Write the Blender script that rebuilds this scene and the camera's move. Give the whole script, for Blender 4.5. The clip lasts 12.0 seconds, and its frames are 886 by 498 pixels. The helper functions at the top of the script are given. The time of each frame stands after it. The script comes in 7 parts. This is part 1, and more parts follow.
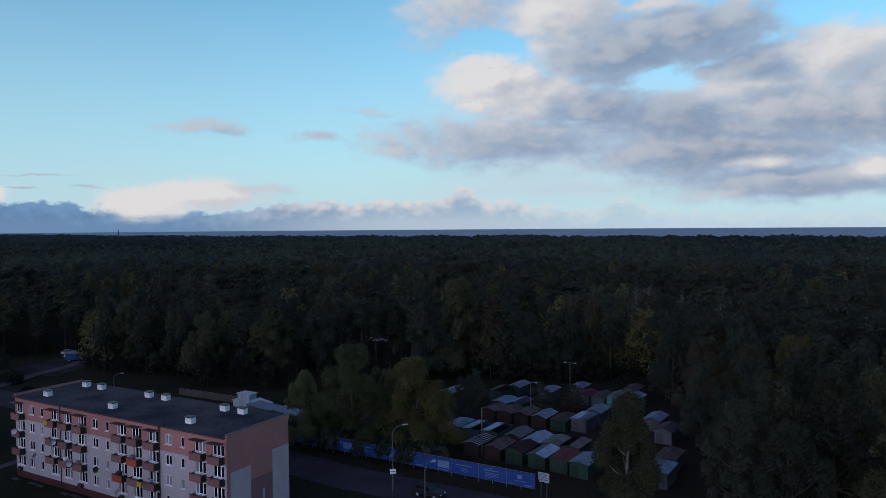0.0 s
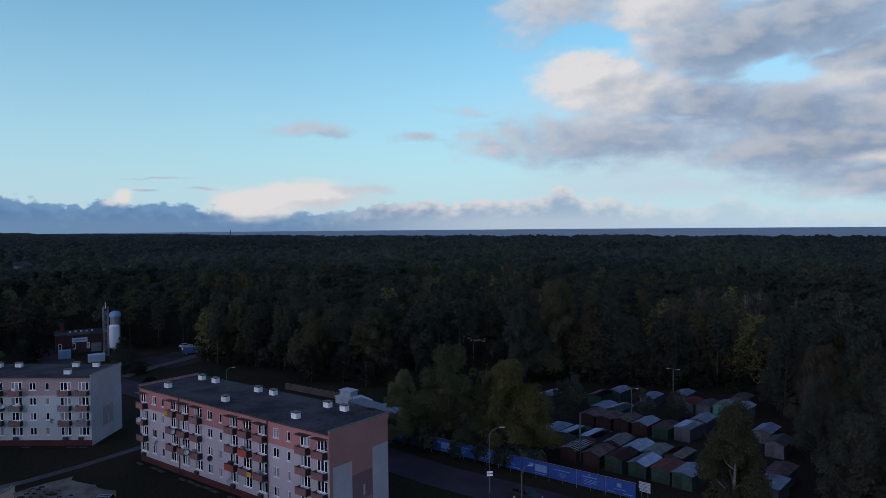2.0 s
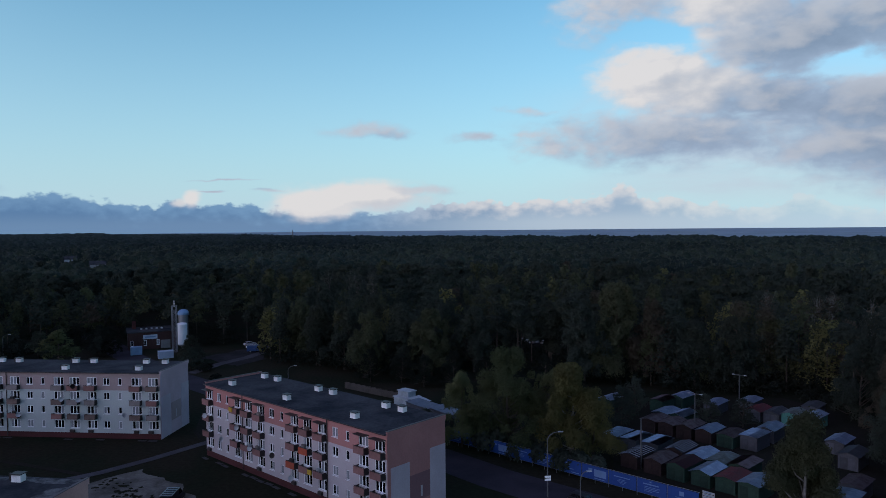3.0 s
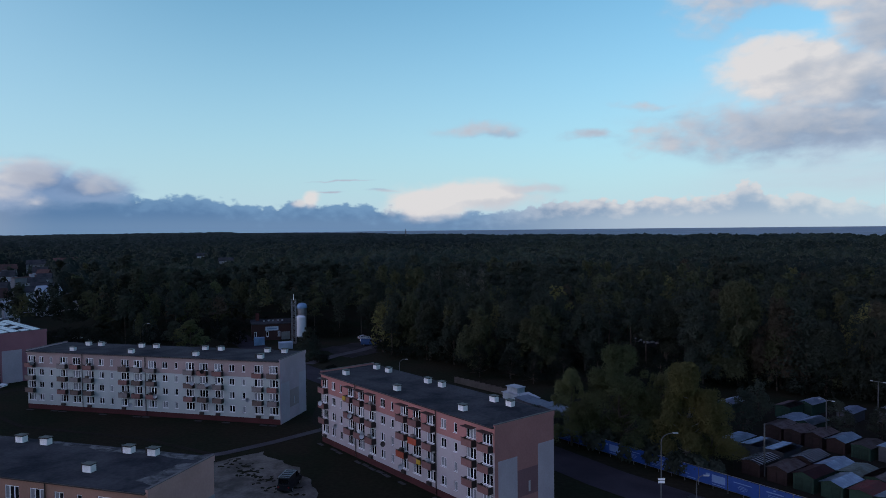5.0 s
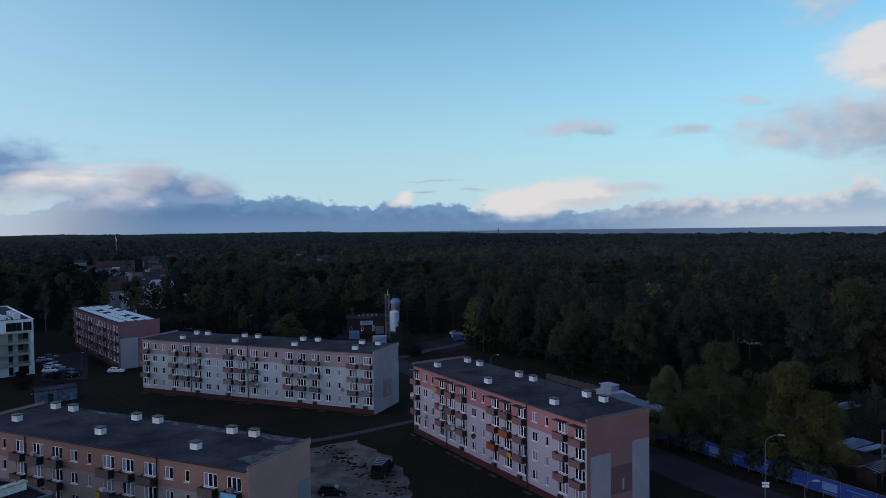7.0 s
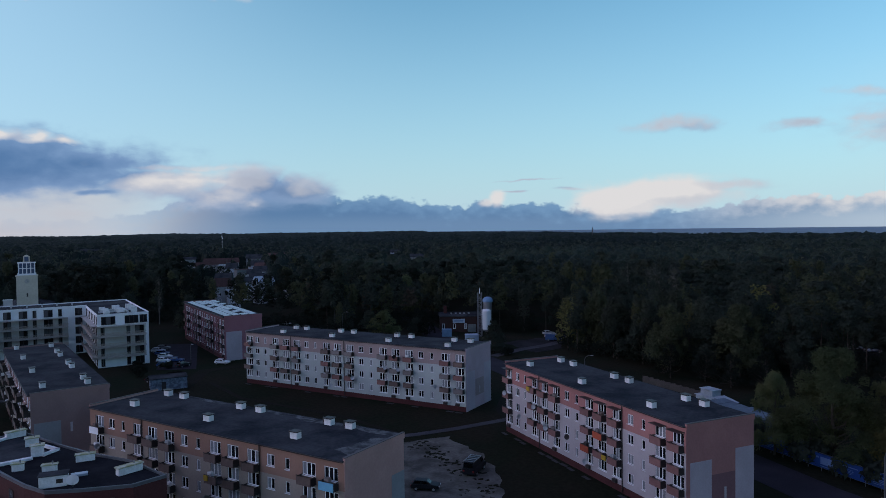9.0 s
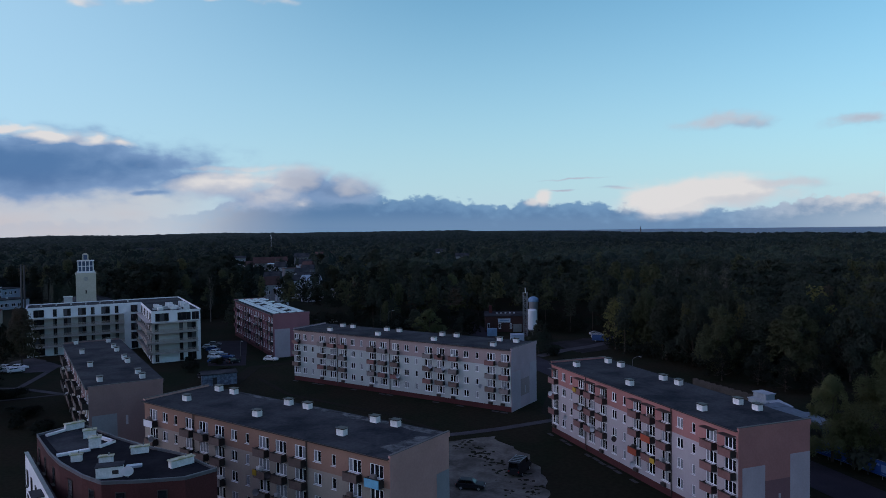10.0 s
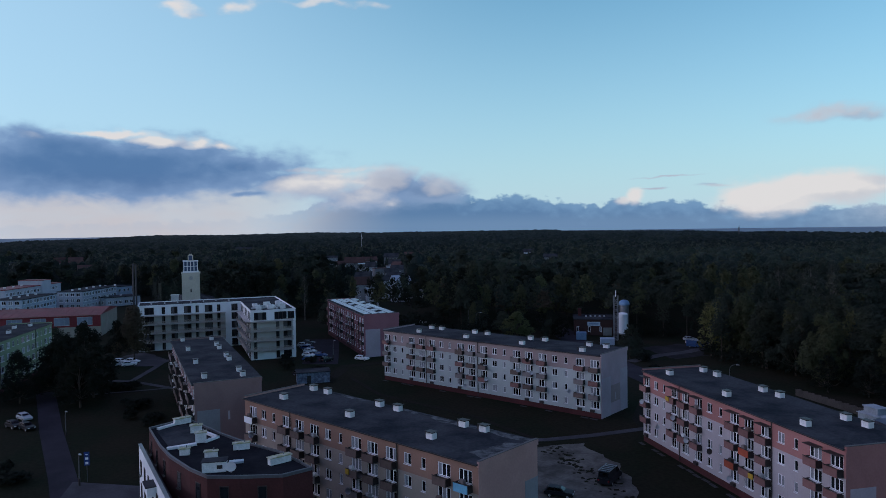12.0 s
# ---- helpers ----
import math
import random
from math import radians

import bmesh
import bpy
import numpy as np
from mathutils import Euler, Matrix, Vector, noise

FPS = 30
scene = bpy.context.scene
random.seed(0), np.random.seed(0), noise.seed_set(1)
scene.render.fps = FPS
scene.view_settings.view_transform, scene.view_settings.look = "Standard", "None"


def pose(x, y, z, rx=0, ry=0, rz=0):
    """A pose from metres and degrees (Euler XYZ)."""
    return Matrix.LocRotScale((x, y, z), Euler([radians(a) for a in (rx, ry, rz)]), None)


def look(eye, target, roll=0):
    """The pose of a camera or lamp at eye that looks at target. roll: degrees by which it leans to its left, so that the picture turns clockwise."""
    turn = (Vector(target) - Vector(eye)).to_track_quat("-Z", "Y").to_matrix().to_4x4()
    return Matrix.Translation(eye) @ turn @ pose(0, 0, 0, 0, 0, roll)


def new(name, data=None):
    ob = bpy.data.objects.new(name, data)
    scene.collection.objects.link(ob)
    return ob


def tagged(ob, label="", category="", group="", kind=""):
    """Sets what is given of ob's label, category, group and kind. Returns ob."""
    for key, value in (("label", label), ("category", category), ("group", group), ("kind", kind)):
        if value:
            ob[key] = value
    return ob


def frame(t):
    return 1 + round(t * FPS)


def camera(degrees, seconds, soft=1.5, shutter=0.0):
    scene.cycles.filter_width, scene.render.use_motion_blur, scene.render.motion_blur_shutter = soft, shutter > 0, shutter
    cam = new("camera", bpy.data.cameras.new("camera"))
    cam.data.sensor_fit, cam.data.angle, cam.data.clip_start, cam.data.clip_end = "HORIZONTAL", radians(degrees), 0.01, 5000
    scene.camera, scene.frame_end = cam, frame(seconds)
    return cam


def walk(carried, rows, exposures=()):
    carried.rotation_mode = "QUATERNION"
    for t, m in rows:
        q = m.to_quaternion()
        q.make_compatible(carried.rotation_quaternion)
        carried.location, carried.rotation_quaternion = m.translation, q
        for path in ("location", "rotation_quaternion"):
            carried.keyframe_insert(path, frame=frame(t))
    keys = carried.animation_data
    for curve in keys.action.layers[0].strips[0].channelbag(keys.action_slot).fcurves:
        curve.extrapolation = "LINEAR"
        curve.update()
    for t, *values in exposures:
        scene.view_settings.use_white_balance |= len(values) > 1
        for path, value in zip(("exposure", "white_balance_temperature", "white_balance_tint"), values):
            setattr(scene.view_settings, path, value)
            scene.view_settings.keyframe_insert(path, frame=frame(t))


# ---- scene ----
cam = camera(64.55, 12.0, 0.7)
# seconds, place, yaw to the left, pitch, lean to the right (degrees); the camera turns nearly on one spot, rises and sinks a little
TURNS = [
    (0.0, -0.00, 0.00, 39.00, -0.04, -1.89, 0.41),
    (0.5, 0.02, -0.17, 39.07, 1.92, -1.86, 0.42),
    (1.0, 0.05, -0.27, 39.14, 3.85, -1.85, 0.48),
    (1.5, 0.04, -0.29, 39.30, 5.85, -1.88, 0.49),
    (2.0, 0.06, -0.24, 39.49, 7.94, -1.87, 0.49),
    (2.5, 0.09, -0.19, 39.66, 10.30, -1.84, 0.50),
    (3.0, 0.15, -0.11, 39.78, 12.71, -1.82, 0.54),
    (3.5, 0.26, -0.06, 39.72, 15.04, -1.81, 0.61),
    (5.5, 0.57, 0.20, 38.72, 23.78, -1.80, 0.65),
    (6.0, 0.65, 0.25, 38.47, 25.63, -1.78, 0.66),
    (6.5, 0.65, 0.29, 38.16, 27.46, -1.78, 0.68),
    (7.0, 0.63, 0.28, 37.89, 29.32, -1.76, 0.73),
    (9.0, 0.50, 0.22, 37.65, 36.83, -1.72, 0.73),
    (9.5, 0.45, 0.32, 37.61, 38.71, -1.73, 0.74),
    (10.0, 0.40, 0.35, 37.58, 40.54, -1.72, 0.73),
    (10.5, 0.42, 0.27, 37.66, 42.26, -1.72, 0.71),
    (11.0, 0.50, 0.11, 37.85, 44.01, -1.73, 0.76),
    (11.5, 0.62, -0.06, 38.18, 45.82, -1.68, 0.79),
    (12.0, 0.65, -0.14, 38.52, 47.68, -1.68, 0.81),
]
walk(cam, [(t, pose(e, n, z, 90 + p, r, y)) for t, e, n, z, y, p, r in TURNS], [(0, 0, 6400, 14), (12, 0, 6400, 14)])

# ---- sky, clouds and sun ----
SUN_AZ, SUN_EL = 138.0, 12.0   # degrees to the left of +y, and up
# azimuth to the left, elevation, half width, half height (degrees), density, brightness of each cloud
SEA_CLOUDS = [
    (-1.8, 16.83, 4.54, 2.24, 0.85, 0.50),
    (-9.9, 16.54, 4.79, 2.42, 1.20, 0.85),
    (-4.1, 11.25, 3.63, 2.08, 1.25, 1.00),
    (-7.7, 10.06, 4.23, 1.83, 1.15, 0.80),
    (-13.9, 13.42, 5.46, 2.27, 1.30, 0.20),
    (-19.1, 14.25, 5.51, 1.99, 1.25, 0.20),
    (-16.4, 16.57, 3.30, 0.63, 0.90, 0.70),
    (-24.3, 11.77, 4.05, 1.34, 1.20, 0.10),
    (-12.6, 9.45, 4.08, 1.55, 1.15, 0.08),
    (-18.5, 8.08, 5.19, 1.94, 1.25, 0.10),
    (-29.4, 11.60, 3.68, 1.89, 1.20, 0.85),
    (-23.3, 10.25, 3.02, 1.05, 1.05, 0.75),
    (-26.4, 7.79, 7.54, 2.47, 1.30, 0.34),
    (-31.3, 7.97, 2.92, 3.03, 1.25, 0.36),
    (-21.8, 5.72, 9.53, 1.93, 1.20, 0.20),
    (-5.4, 6.88, 9.76, 1.87, 0.95, 0.22),
    (1.9, 6.05, 4.59, 0.90, 0.75, 0.45),
    (-24.2, 4.52, 2.70, 0.54, 1.25, 1.25),
    (-31.6, 3.78, 1.58, 0.66, 1.25, 1.20),
    (-24.7, 6.44, 0.53, 0.29, 0.70, 1.10),
    (-7.9, 6.74, 0.99, 0.22, 0.60, 0.90),
    (-27.1, 3.09, 9.28, 1.22, 1.00, 0.22),
    (-21.4, 2.21, 2.36, 0.43, 0.65, 0.70),
    (-27.8, 13.32, 1.76, 0.76, 0.75, 0.50),
    (-24.0, 16.07, 2.24, 0.38, 0.60, 0.50),
]
LAND_CLOUDS = [
    (18.4, 7.83, 3.45, 0.64, 0.66, 0.22),
    (9.9, 7.14, 2.42, 0.44, 0.66, 0.10),
    (5.6, 9.31, 2.74, 0.35, 0.45, 0.30),
    (5.6, 7.40, 2.28, 0.40, 0.55, 0.40),
    (22.7, 2.03, 2.63, 1.02, 1.40, 1.40),
    (19.4, 2.57, 4.41, 0.95, 1.20, 1.10),
    (15.4, 3.04, 3.26, 0.44, 0.80, 0.30),
    (32.4, 2.25, 0.60, 0.58, 0.95, 1.15),
    (33.2, 1.96, 0.69, 0.36, 0.80, 0.60),
    (73.1, 4.85, 10.50, 1.89, 1.60, -0.30),
    (75.7, 5.90, 5.64, 1.20, 1.30, -0.25),
    (64.7, 5.26, 4.73, 0.87, 1.20, -0.20),
    (73.4, 7.45, 2.86, 0.32, 0.95, 1.30),
    (70.0, 6.76, 1.67, 0.54, 1.10, 1.50),
    (67.0, 6.55, 1.15, 0.47, 1.00, 1.40),
    (64.9, 6.47, 1.05, 0.35, 0.90, 1.30),
    (78.3, 6.62, 1.03, 0.27, 0.60, 1.05),
    (58.3, 3.75, 5.87, 1.08, 0.95, 0.90),
    (57.8, 4.91, 6.80, 0.31, 0.70, 0.75),
    (63.3, 2.86, 1.55, 0.26, 0.85, 0.00),
    (51.9, 3.71, 2.11, 1.18, 1.15, 0.22),
    (48.7, 3.08, 2.76, 0.92, 1.10, 0.20),
    (54.2, 2.82, 4.12, 1.18, 0.90, 0.55),
    (52.0, 2.20, 0.83, 0.37, 0.70, 1.10),
    (29.8, 3.71, 2.26, 0.08, 0.75, 0.05),
    (31.0, 2.88, 1.01, 0.07, 0.70, 0.05),
    (26.4, 2.90, 1.50, 0.13, 0.65, 0.10),
    (68.2, 16.61, 1.38, 0.47, 0.75, 1.00),
    (63.6, 17.12, 1.45, 0.40, 0.65, 1.00),
    (58.0, 17.50, 3.12, 0.32, 0.55, 0.85),
    (53.1, 17.30, 1.18, 0.37, 0.50, 0.75),
]
# clear gaps in the sea clouds
GAPS = [(-17.1, 11.12, 1.7, 0.95), (-3.6, 14.49, 1.8, 0.7)]
# azimuth to the left, height of the low cloud bank's crest (degrees)
CREST = [(-20.6, 1.07), (-16.5, 1.48), (-14.5, 2.22), (-11.7, 1.45), (-9.0, 1.67), (-7.2, 1.78), (-5.6, 2.30), (-4.0, 2.13), (-2.7, 2.74), (-1.7, 3.30), (-0.7, 2.76), (0.6, 2.40), (2.4, 2.23), (4.3, 2.33), (6.1, 2.24), (7.5, 2.06), (9.5, 2.38), (11.0, 1.98), (11.9, 2.16), (14.1, 1.80), (17.1, 1.35), (25.1, 1.59), (29.6, 2.05), (31.5, 2.10), (33.4, 2.24), (35.6, 1.93), (37.8, 2.16), (39.6, 2.37), (40.9, 2.67), (43.2, 2.67), (45.5, 2.71), (47.4, 3.52), (49.6, 4.00), (51.9, 4.48), (54.2, 3.59), (57.9, 2.35), (61.8, 1.30), (79.9, 0.81)]


class Nodes:
    """Short ways to add nodes to a tree."""

    def __init__(self, tree):
        self.tree = tree

    def add(self, kind, **values):
        node = self.tree.nodes.new(kind)
        for key, value in values.items():
            if key.startswith("i_"):
                self.feed(node.inputs[key[2:].replace("_", " ")], value)
            else:
                setattr(node, key, value)
        return node

    def feed(self, socket, value):
        if isinstance(value, bpy.types.NodeSocket):
            self.tree.links.new(value, socket)
        else:
            socket.default_value = value

    def math(self, op, a, b=0.0, c=0.0, clamp=False):
        node = self.tree.nodes.new("ShaderNodeMath")
        node.operation, node.use_clamp = op, clamp
        for socket, value in zip(node.inputs, (a, b, c)):
            self.feed(socket, value)
        return node.outputs[0]

    def noise(self, vector, scale, detail=4.0, rough=0.55, distortion=0.0):
        node = self.add("ShaderNodeTexNoise", i_Scale=scale, i_Detail=detail, i_Roughness=rough, i_Distortion=distortion)
        if vector is not None:
            self.feed(node.inputs["Vector"], vector)
        return node.outputs["Fac"]

    def ramp(self, value, low, high, smooth=True):
        node = self.add("ShaderNodeMapRange", interpolation_type="SMOOTHSTEP" if smooth else "LINEAR")
        self.feed(node.inputs["Value"], value)
        node.inputs["From Min"].default_value, node.inputs["From Max"].default_value = low, high
        return node.outputs["Result"]

    def mix(self, factor, a, b, blend="MIX"):
        node = self.add("ShaderNodeMix", data_type="RGBA", blend_type=blend)
        self.feed(node.inputs[0], factor)
        for socket, value in ((node.inputs[6], a), (node.inputs[7], b)):
            self.feed(socket, value if isinstance(value, bpy.types.NodeSocket) else (*value, 1.0))
        return node.outputs[2]


def cloud_group():
    """A node group: azimuth and elevation in degrees in, density and brightness out."""
    tree = bpy.data.node_groups.new("cloud_field", "ShaderNodeTree")
    for name in ("azimuth", "elevation"):
        tree.interface.new_socket(name, in_out="INPUT", socket_type="NodeSocketFloat")
    for name in ("density", "tone"):
        tree.interface.new_socket(name, in_out="OUTPUT", socket_type="NodeSocketFloat")
    n = Nodes(tree)
    src, out = n.add("NodeGroupInput"), n.add("NodeGroupOutput")
    az0, el0 = src.outputs[0], src.outputs[1]
    flat = n.add("ShaderNodeCombineXYZ", i_X=az0, i_Y=n.math("MULTIPLY", el0, 1.8), i_Z=3.7).outputs[0]
    # wander of the outlines at two sizes, smaller for low, far clouds
    near = n.math("MULTIPLY_ADD", n.ramp(el0, 1.0, 8.0), 0.75, 0.25)
    slow = n.add("ShaderNodeTexNoise", i_Scale=0.26, i_Detail=4.0, i_Roughness=0.5)
    n.feed(slow.inputs["Vector"], flat)
    sx, sy, _ = n.add("ShaderNodeSeparateColor", i_Color=slow.outputs["Color"]).outputs
    az = n.math("MULTIPLY_ADD", n.math("SUBTRACT", sx, 0.5), n.math("MULTIPLY", near, 4.2), az0)
    el = n.math("MULTIPLY_ADD", n.math("SUBTRACT", sy, 0.5), n.math("MULTIPLY", near, 2.2), el0)
    total, weight, tone = None, None, None
    for a, e, rx, ry, w, bright in SEA_CLOUDS + LAND_CLOUDS:
        dx = n.math("DIVIDE", n.math("SUBTRACT", az, a), rx * 1.22)
        dy = n.math("DIVIDE", n.math("SUBTRACT", el, e), ry * 1.22)
        d2 = n.math("MULTIPLY_ADD", dy, dy, n.math("MULTIPLY", dx, dx))
        blob = n.math("MULTIPLY", n.math("POWER", 2.718, n.math("MULTIPLY", d2, -1.0)), w)
        total = blob if total is None else n.math("SMOOTH_MAX", total, blob, 0.12)
        sharp = n.math("POWER", blob, 3.0)
        weight = sharp if weight is None else n.math("ADD", weight, sharp)
        part_tone = n.math("MULTIPLY", sharp, bright)
        tone = part_tone if tone is None else n.math("ADD", tone, part_tone)
    for ga, ge, rx, ry in GAPS:
        gx, gy = n.math("DIVIDE", n.math("SUBTRACT", az, ga), rx), n.math("DIVIDE", n.math("SUBTRACT", el, ge), ry)
        gap = n.math("POWER", 2.718, n.math("MULTIPLY", n.math("MULTIPLY_ADD", gx, gx, n.math("MULTIPLY", gy, gy)), -1.0))
        total = n.math("MULTIPLY_ADD", gap, -0.85, total)
    # billows: lumps at a middle size and fine curls on the rims
    lumps = n.math("MULTIPLY", n.math("SUBTRACT", n.noise(flat, 0.5, 8.0, 0.52, 0.2), 0.5), 0.85)
    broad = n.math("MULTIPLY", n.math("SUBTRACT", n.noise(flat, 0.19, 3.0, 0.5), 0.5), 0.55)
    billow = n.math("MULTIPLY", n.math("ADD", lumps, broad), n.math("MULTIPLY_ADD", n.ramp(total, 0.02, 0.40), 0.85, 0.15))
    n.feed(out.inputs[0], n.math("ADD", total, billow))
    n.feed(out.inputs[1], n.math("DIVIDE", tone, n.math("ADD", weight, 0.004)))
    return tree


def curve_of(n, value, points, low, high, top):
    """A smooth curve through points, read at value; low and high bound the input, top the output."""
    node = n.add("ShaderNodeFloatCurve")
    n.feed(node.inputs["Value"], n.math("DIVIDE", n.math("SUBTRACT", value, low), high - low, clamp=True))
    line = node.mapping.curves[0]
    line.points[0].location, line.points[1].location = (0.0, points[0][1] / top), (1.0, points[-1][1] / top)
    for a, e in points:
        line.points.new((a - low) / (high - low), e / top)
    node.mapping.update()
    return n.math("MULTIPLY", node.outputs[0], top)


def make_world():
    world = bpy.data.worlds.new("sky")
    world.use_nodes = True
    scene.world = world
    tree = world.node_tree
    tree.nodes.clear()
    n = Nodes(tree)
    sky = n.add("ShaderNodeTexSky", sky_type="NISHITA", sun_disc=False)
    sky.sun_elevation, sky.sun_rotation = radians(SUN_EL), radians(-SUN_AZ)
    sky.air_density, sky.dust_density, sky.ozone_density = 1.0, 0.6, 1.6
    way = n.add("ShaderNodeTexCoord").outputs["Generated"]
    x, y, z = n.add("ShaderNodeSeparateXYZ", i_Vector=way).outputs
    az = n.math("MULTIPLY", n.math("ARCTAN2", n.math("MULTIPLY", x, -1.0), y), 57.2958)
    el = n.math("MULTIPLY", n.math("ARCSINE", z), 57.2958)
    field = cloud_group()

    def sample(a, e):
        node = n.add("ShaderNodeGroup", node_tree=field)
        n.feed(node.inputs[0], a)
        n.feed(node.inputs[1], e)
        return node.outputs
    here = sample(az, el)
    sunward = sample(n.math("ADD", az, 1.5), n.math("ADD", el, 0.7))
    cover = n.ramp(here[0], 0.14, 0.80)
    lit = n.ramp(n.math("SUBTRACT", here[0], sunward[0]), -0.48, 0.52)
    bright = n.math("MULTIPLY_ADD", lit, 0.60, n.math("MULTIPLY_ADD", here[1], 0.92, -0.37), clamp=True)
    thick = n.ramp(here[0], 0.35, 1.55)
    inland_shade = n.ramp(az, 35.0, 60.0)
    shade = n.mix(thick, n.mix(inland_shade, SHADE_THIN, SHADE_THIN_LAND), n.mix(inland_shade, SHADE_SEA, SHADE_LAND))
    cloud = n.mix(bright, shade, LIT)
    # haze: pale towards the horizon
    low = n.math("POWER", n.math("SUBTRACT", 1.0, n.math("DIVIDE", n.math("MAXIMUM", el, 0.0), 30.0), clamp=True), 1.9)
    clear = n.mix(n.math("MULTIPLY", low, 0.92), n.mix(1.0, sky.outputs[0], SKY_TINT, "MULTIPLY"), HAZE)
    # paler towards the side where the sun stands behind
    clear = n.mix(n.math("MULTIPLY", n.ramp(az, 36.0, 84.0), 0.6), clear, PALE)
    # a thin grey veil under the sea clouds, and a cream one under the inland cloud
    veil = n.math("MULTIPLY", n.math("SUBTRACT", 1.0, n.ramp(az, -12.0, 10.0)), n.math("MULTIPLY", n.ramp(el, 1.0, 3.0), n.math("SUBTRACT", 1.0, n.ramp(el, 8.0, 13.0))))
    thin = n.noise(n.add("ShaderNodeCombineXYZ", i_X=az, i_Y=n.math("MULTIPLY", el, 4.0), i_Z=5.0).outputs[0], 0.12, 5.0)
    clear = n.mix(n.math("MULTIPLY", veil, n.math("MULTIPLY_ADD", n.ramp(thin, 0.3, 0.7), 0.40, 0.42)), clear, VEIL)
    cream = n.math("MULTIPLY", n.ramp(az, 54.0, 66.0), n.math("SUBTRACT", 1.0, n.ramp(el, 2.5, 5.0)))
    clear = n.mix(n.math("MULTIPLY", cream, n.math("MULTIPLY_ADD", thin, 0.7, 0.45, clamp=True)), clear, CREAM)
    # a bank of low cumulus along the horizon: puffs with lit tops over a flat, hazy base
    spot = n.add("ShaderNodeCombineXYZ", i_X=az, i_Y=n.math("MULTIPLY", el, 1.5), i_Z=11.0).outputs[0]
    rounds = n.add("ShaderNodeTexVoronoi", feature="SMOOTH_F1", i_Scale=1.05, i_Smoothness=0.5)
    n.feed(rounds.inputs["Vector"], n.add("ShaderNodeVectorMath", operation="ADD", i_Vector=spot).outputs[0])
    puffs = n.math("ADD", n.math("MULTIPLY", n.math("SUBTRACT", 0.42, rounds.outputs["Distance"]), 0.55), n.math("MULTIPLY", n.math("SUBTRACT", n.noise(spot, 0.9, 7.0, 0.62), 0.5), 1.5))
    crest = n.math("ADD", curve_of(n, az, CREST, -45.0, 90.0, 8.0), n.math("SUBTRACT", puffs, 0.06))
    over = n.math("SUBTRACT", crest, el)
    strength = n.math("MULTIPLY_ADD", n.ramp(az, -20.0, 2.0), 0.62, 0.30)
    strength = n.math("MULTIPLY", strength, n.math("MULTIPLY_ADD", n.ramp(az, 56.0, 64.0), -0.75, 1.0))
    bank = n.math("MULTIPLY", n.ramp(over, -0.05, 0.30), strength)
    relief_in = n.ramp(n.math("SUBTRACT", puffs, n.math("MULTIPLY", over, 0.42)), -0.72, 0.0)
    rim_gain = n.math("SUBTRACT", 1.0, n.math("MULTIPLY", n.ramp(az, 8.0, 22.0), 0.45))
    rim = n.math("MULTIPLY", n.math("MULTIPLY", relief_in, rim_gain), 0.85)
    base = n.mix(n.ramp(az, 2.0, 19.0), BANK_SEA, BANK_LAND)
    base = n.mix(n.ramp(az, 50.0, 64.0), base, BANK_WARM)
    foot = n.mix(n.ramp(az, 50.0, 66.0), n.mix(n.ramp(az, 2.0, 22.0), FOOT_SEA, FOOT_LAND), BANK_WARM)
    base = n.mix(n.math("SUBTRACT", 1.0, n.ramp(el, 0.2, 1.5)), base, foot)
    clear = n.mix(bank, clear, n.mix(rim, base, n.mix(n.ramp(az, 8.0, 22.0), LIT, RIM_LAND)))
    colour = n.mix(n.math("MULTIPLY", cover, 0.95), clear, cloud)
    # unseen warmer, lilac glow round the low sun behind, added to light the fronts
    glow = n.ramp(n.math("COSINE", n.math("MULTIPLY", n.math("SUBTRACT", az, SUN_AZ), 0.0174533)), 0.5, 1.0)
    colour = n.mix(n.math("MULTIPLY", glow, 0.85), colour, n.mix(low, GLOW_HIGH, GLOW_LOW))
    # unseen broken cloud deck, assumed overhead to dim the town from above
    patch = n.noise(n.add("ShaderNodeVectorMath", operation="SCALE", i_Vector=way, i_Scale=3.0).outputs[0], 1.6, 6.0, 0.55)
    deck = n.mix(n.ramp(patch, 0.35, 0.65), DECK_DARK, DECK_LIGHT)
    colour = n.mix(n.math("MULTIPLY", n.ramp(el, 24.0, 50.0), 0.92), colour, deck)
    back = n.add("ShaderNodeBackground", i_Color=colour, i_Strength=0.1)
    tree.links.new(back.outputs[0], n.add("ShaderNodeOutputWorld").inputs[0])


SKY_TINT = (0.92, 1.86, 2.04)
HAZE = (5.0, 6.7, 7.9)
SHADE_THIN, SHADE_THIN_LAND, SHADE_SEA, SHADE_LAND, LIT = (3.4, 4.4, 5.7), (2.0, 3.3, 5.4), (1.95, 2.65, 3.7), (0.68, 1.65, 3.5), (7.35, 7.2, 6.95)
BANK_SEA, BANK_LAND, BANK_WARM, RIM_LAND = (3.0, 4.1, 5.4), (0.72, 1.72, 3.4), (5.0, 5.1, 5.5), (2.1, 3.9, 6.0)
VEIL, CREAM, PALE = (5.2, 6.0, 6.8), (5.5, 5.3, 5.5), (4.7, 6.9, 8.6)
FOOT_SEA, FOOT_LAND = (4.2, 5.2, 6.1), (1.15, 2.2, 3.8)
DECK_DARK, DECK_LIGHT = (1.12, 1.22, 2.85), (2.0, 2.15, 4.8)
GLOW_LOW, GLOW_HIGH = (20.8, 20.2, 26.2), (9.8, 10.5, 16.4)
make_world()
sun = bpy.data.lights.new("sun", "SUN")
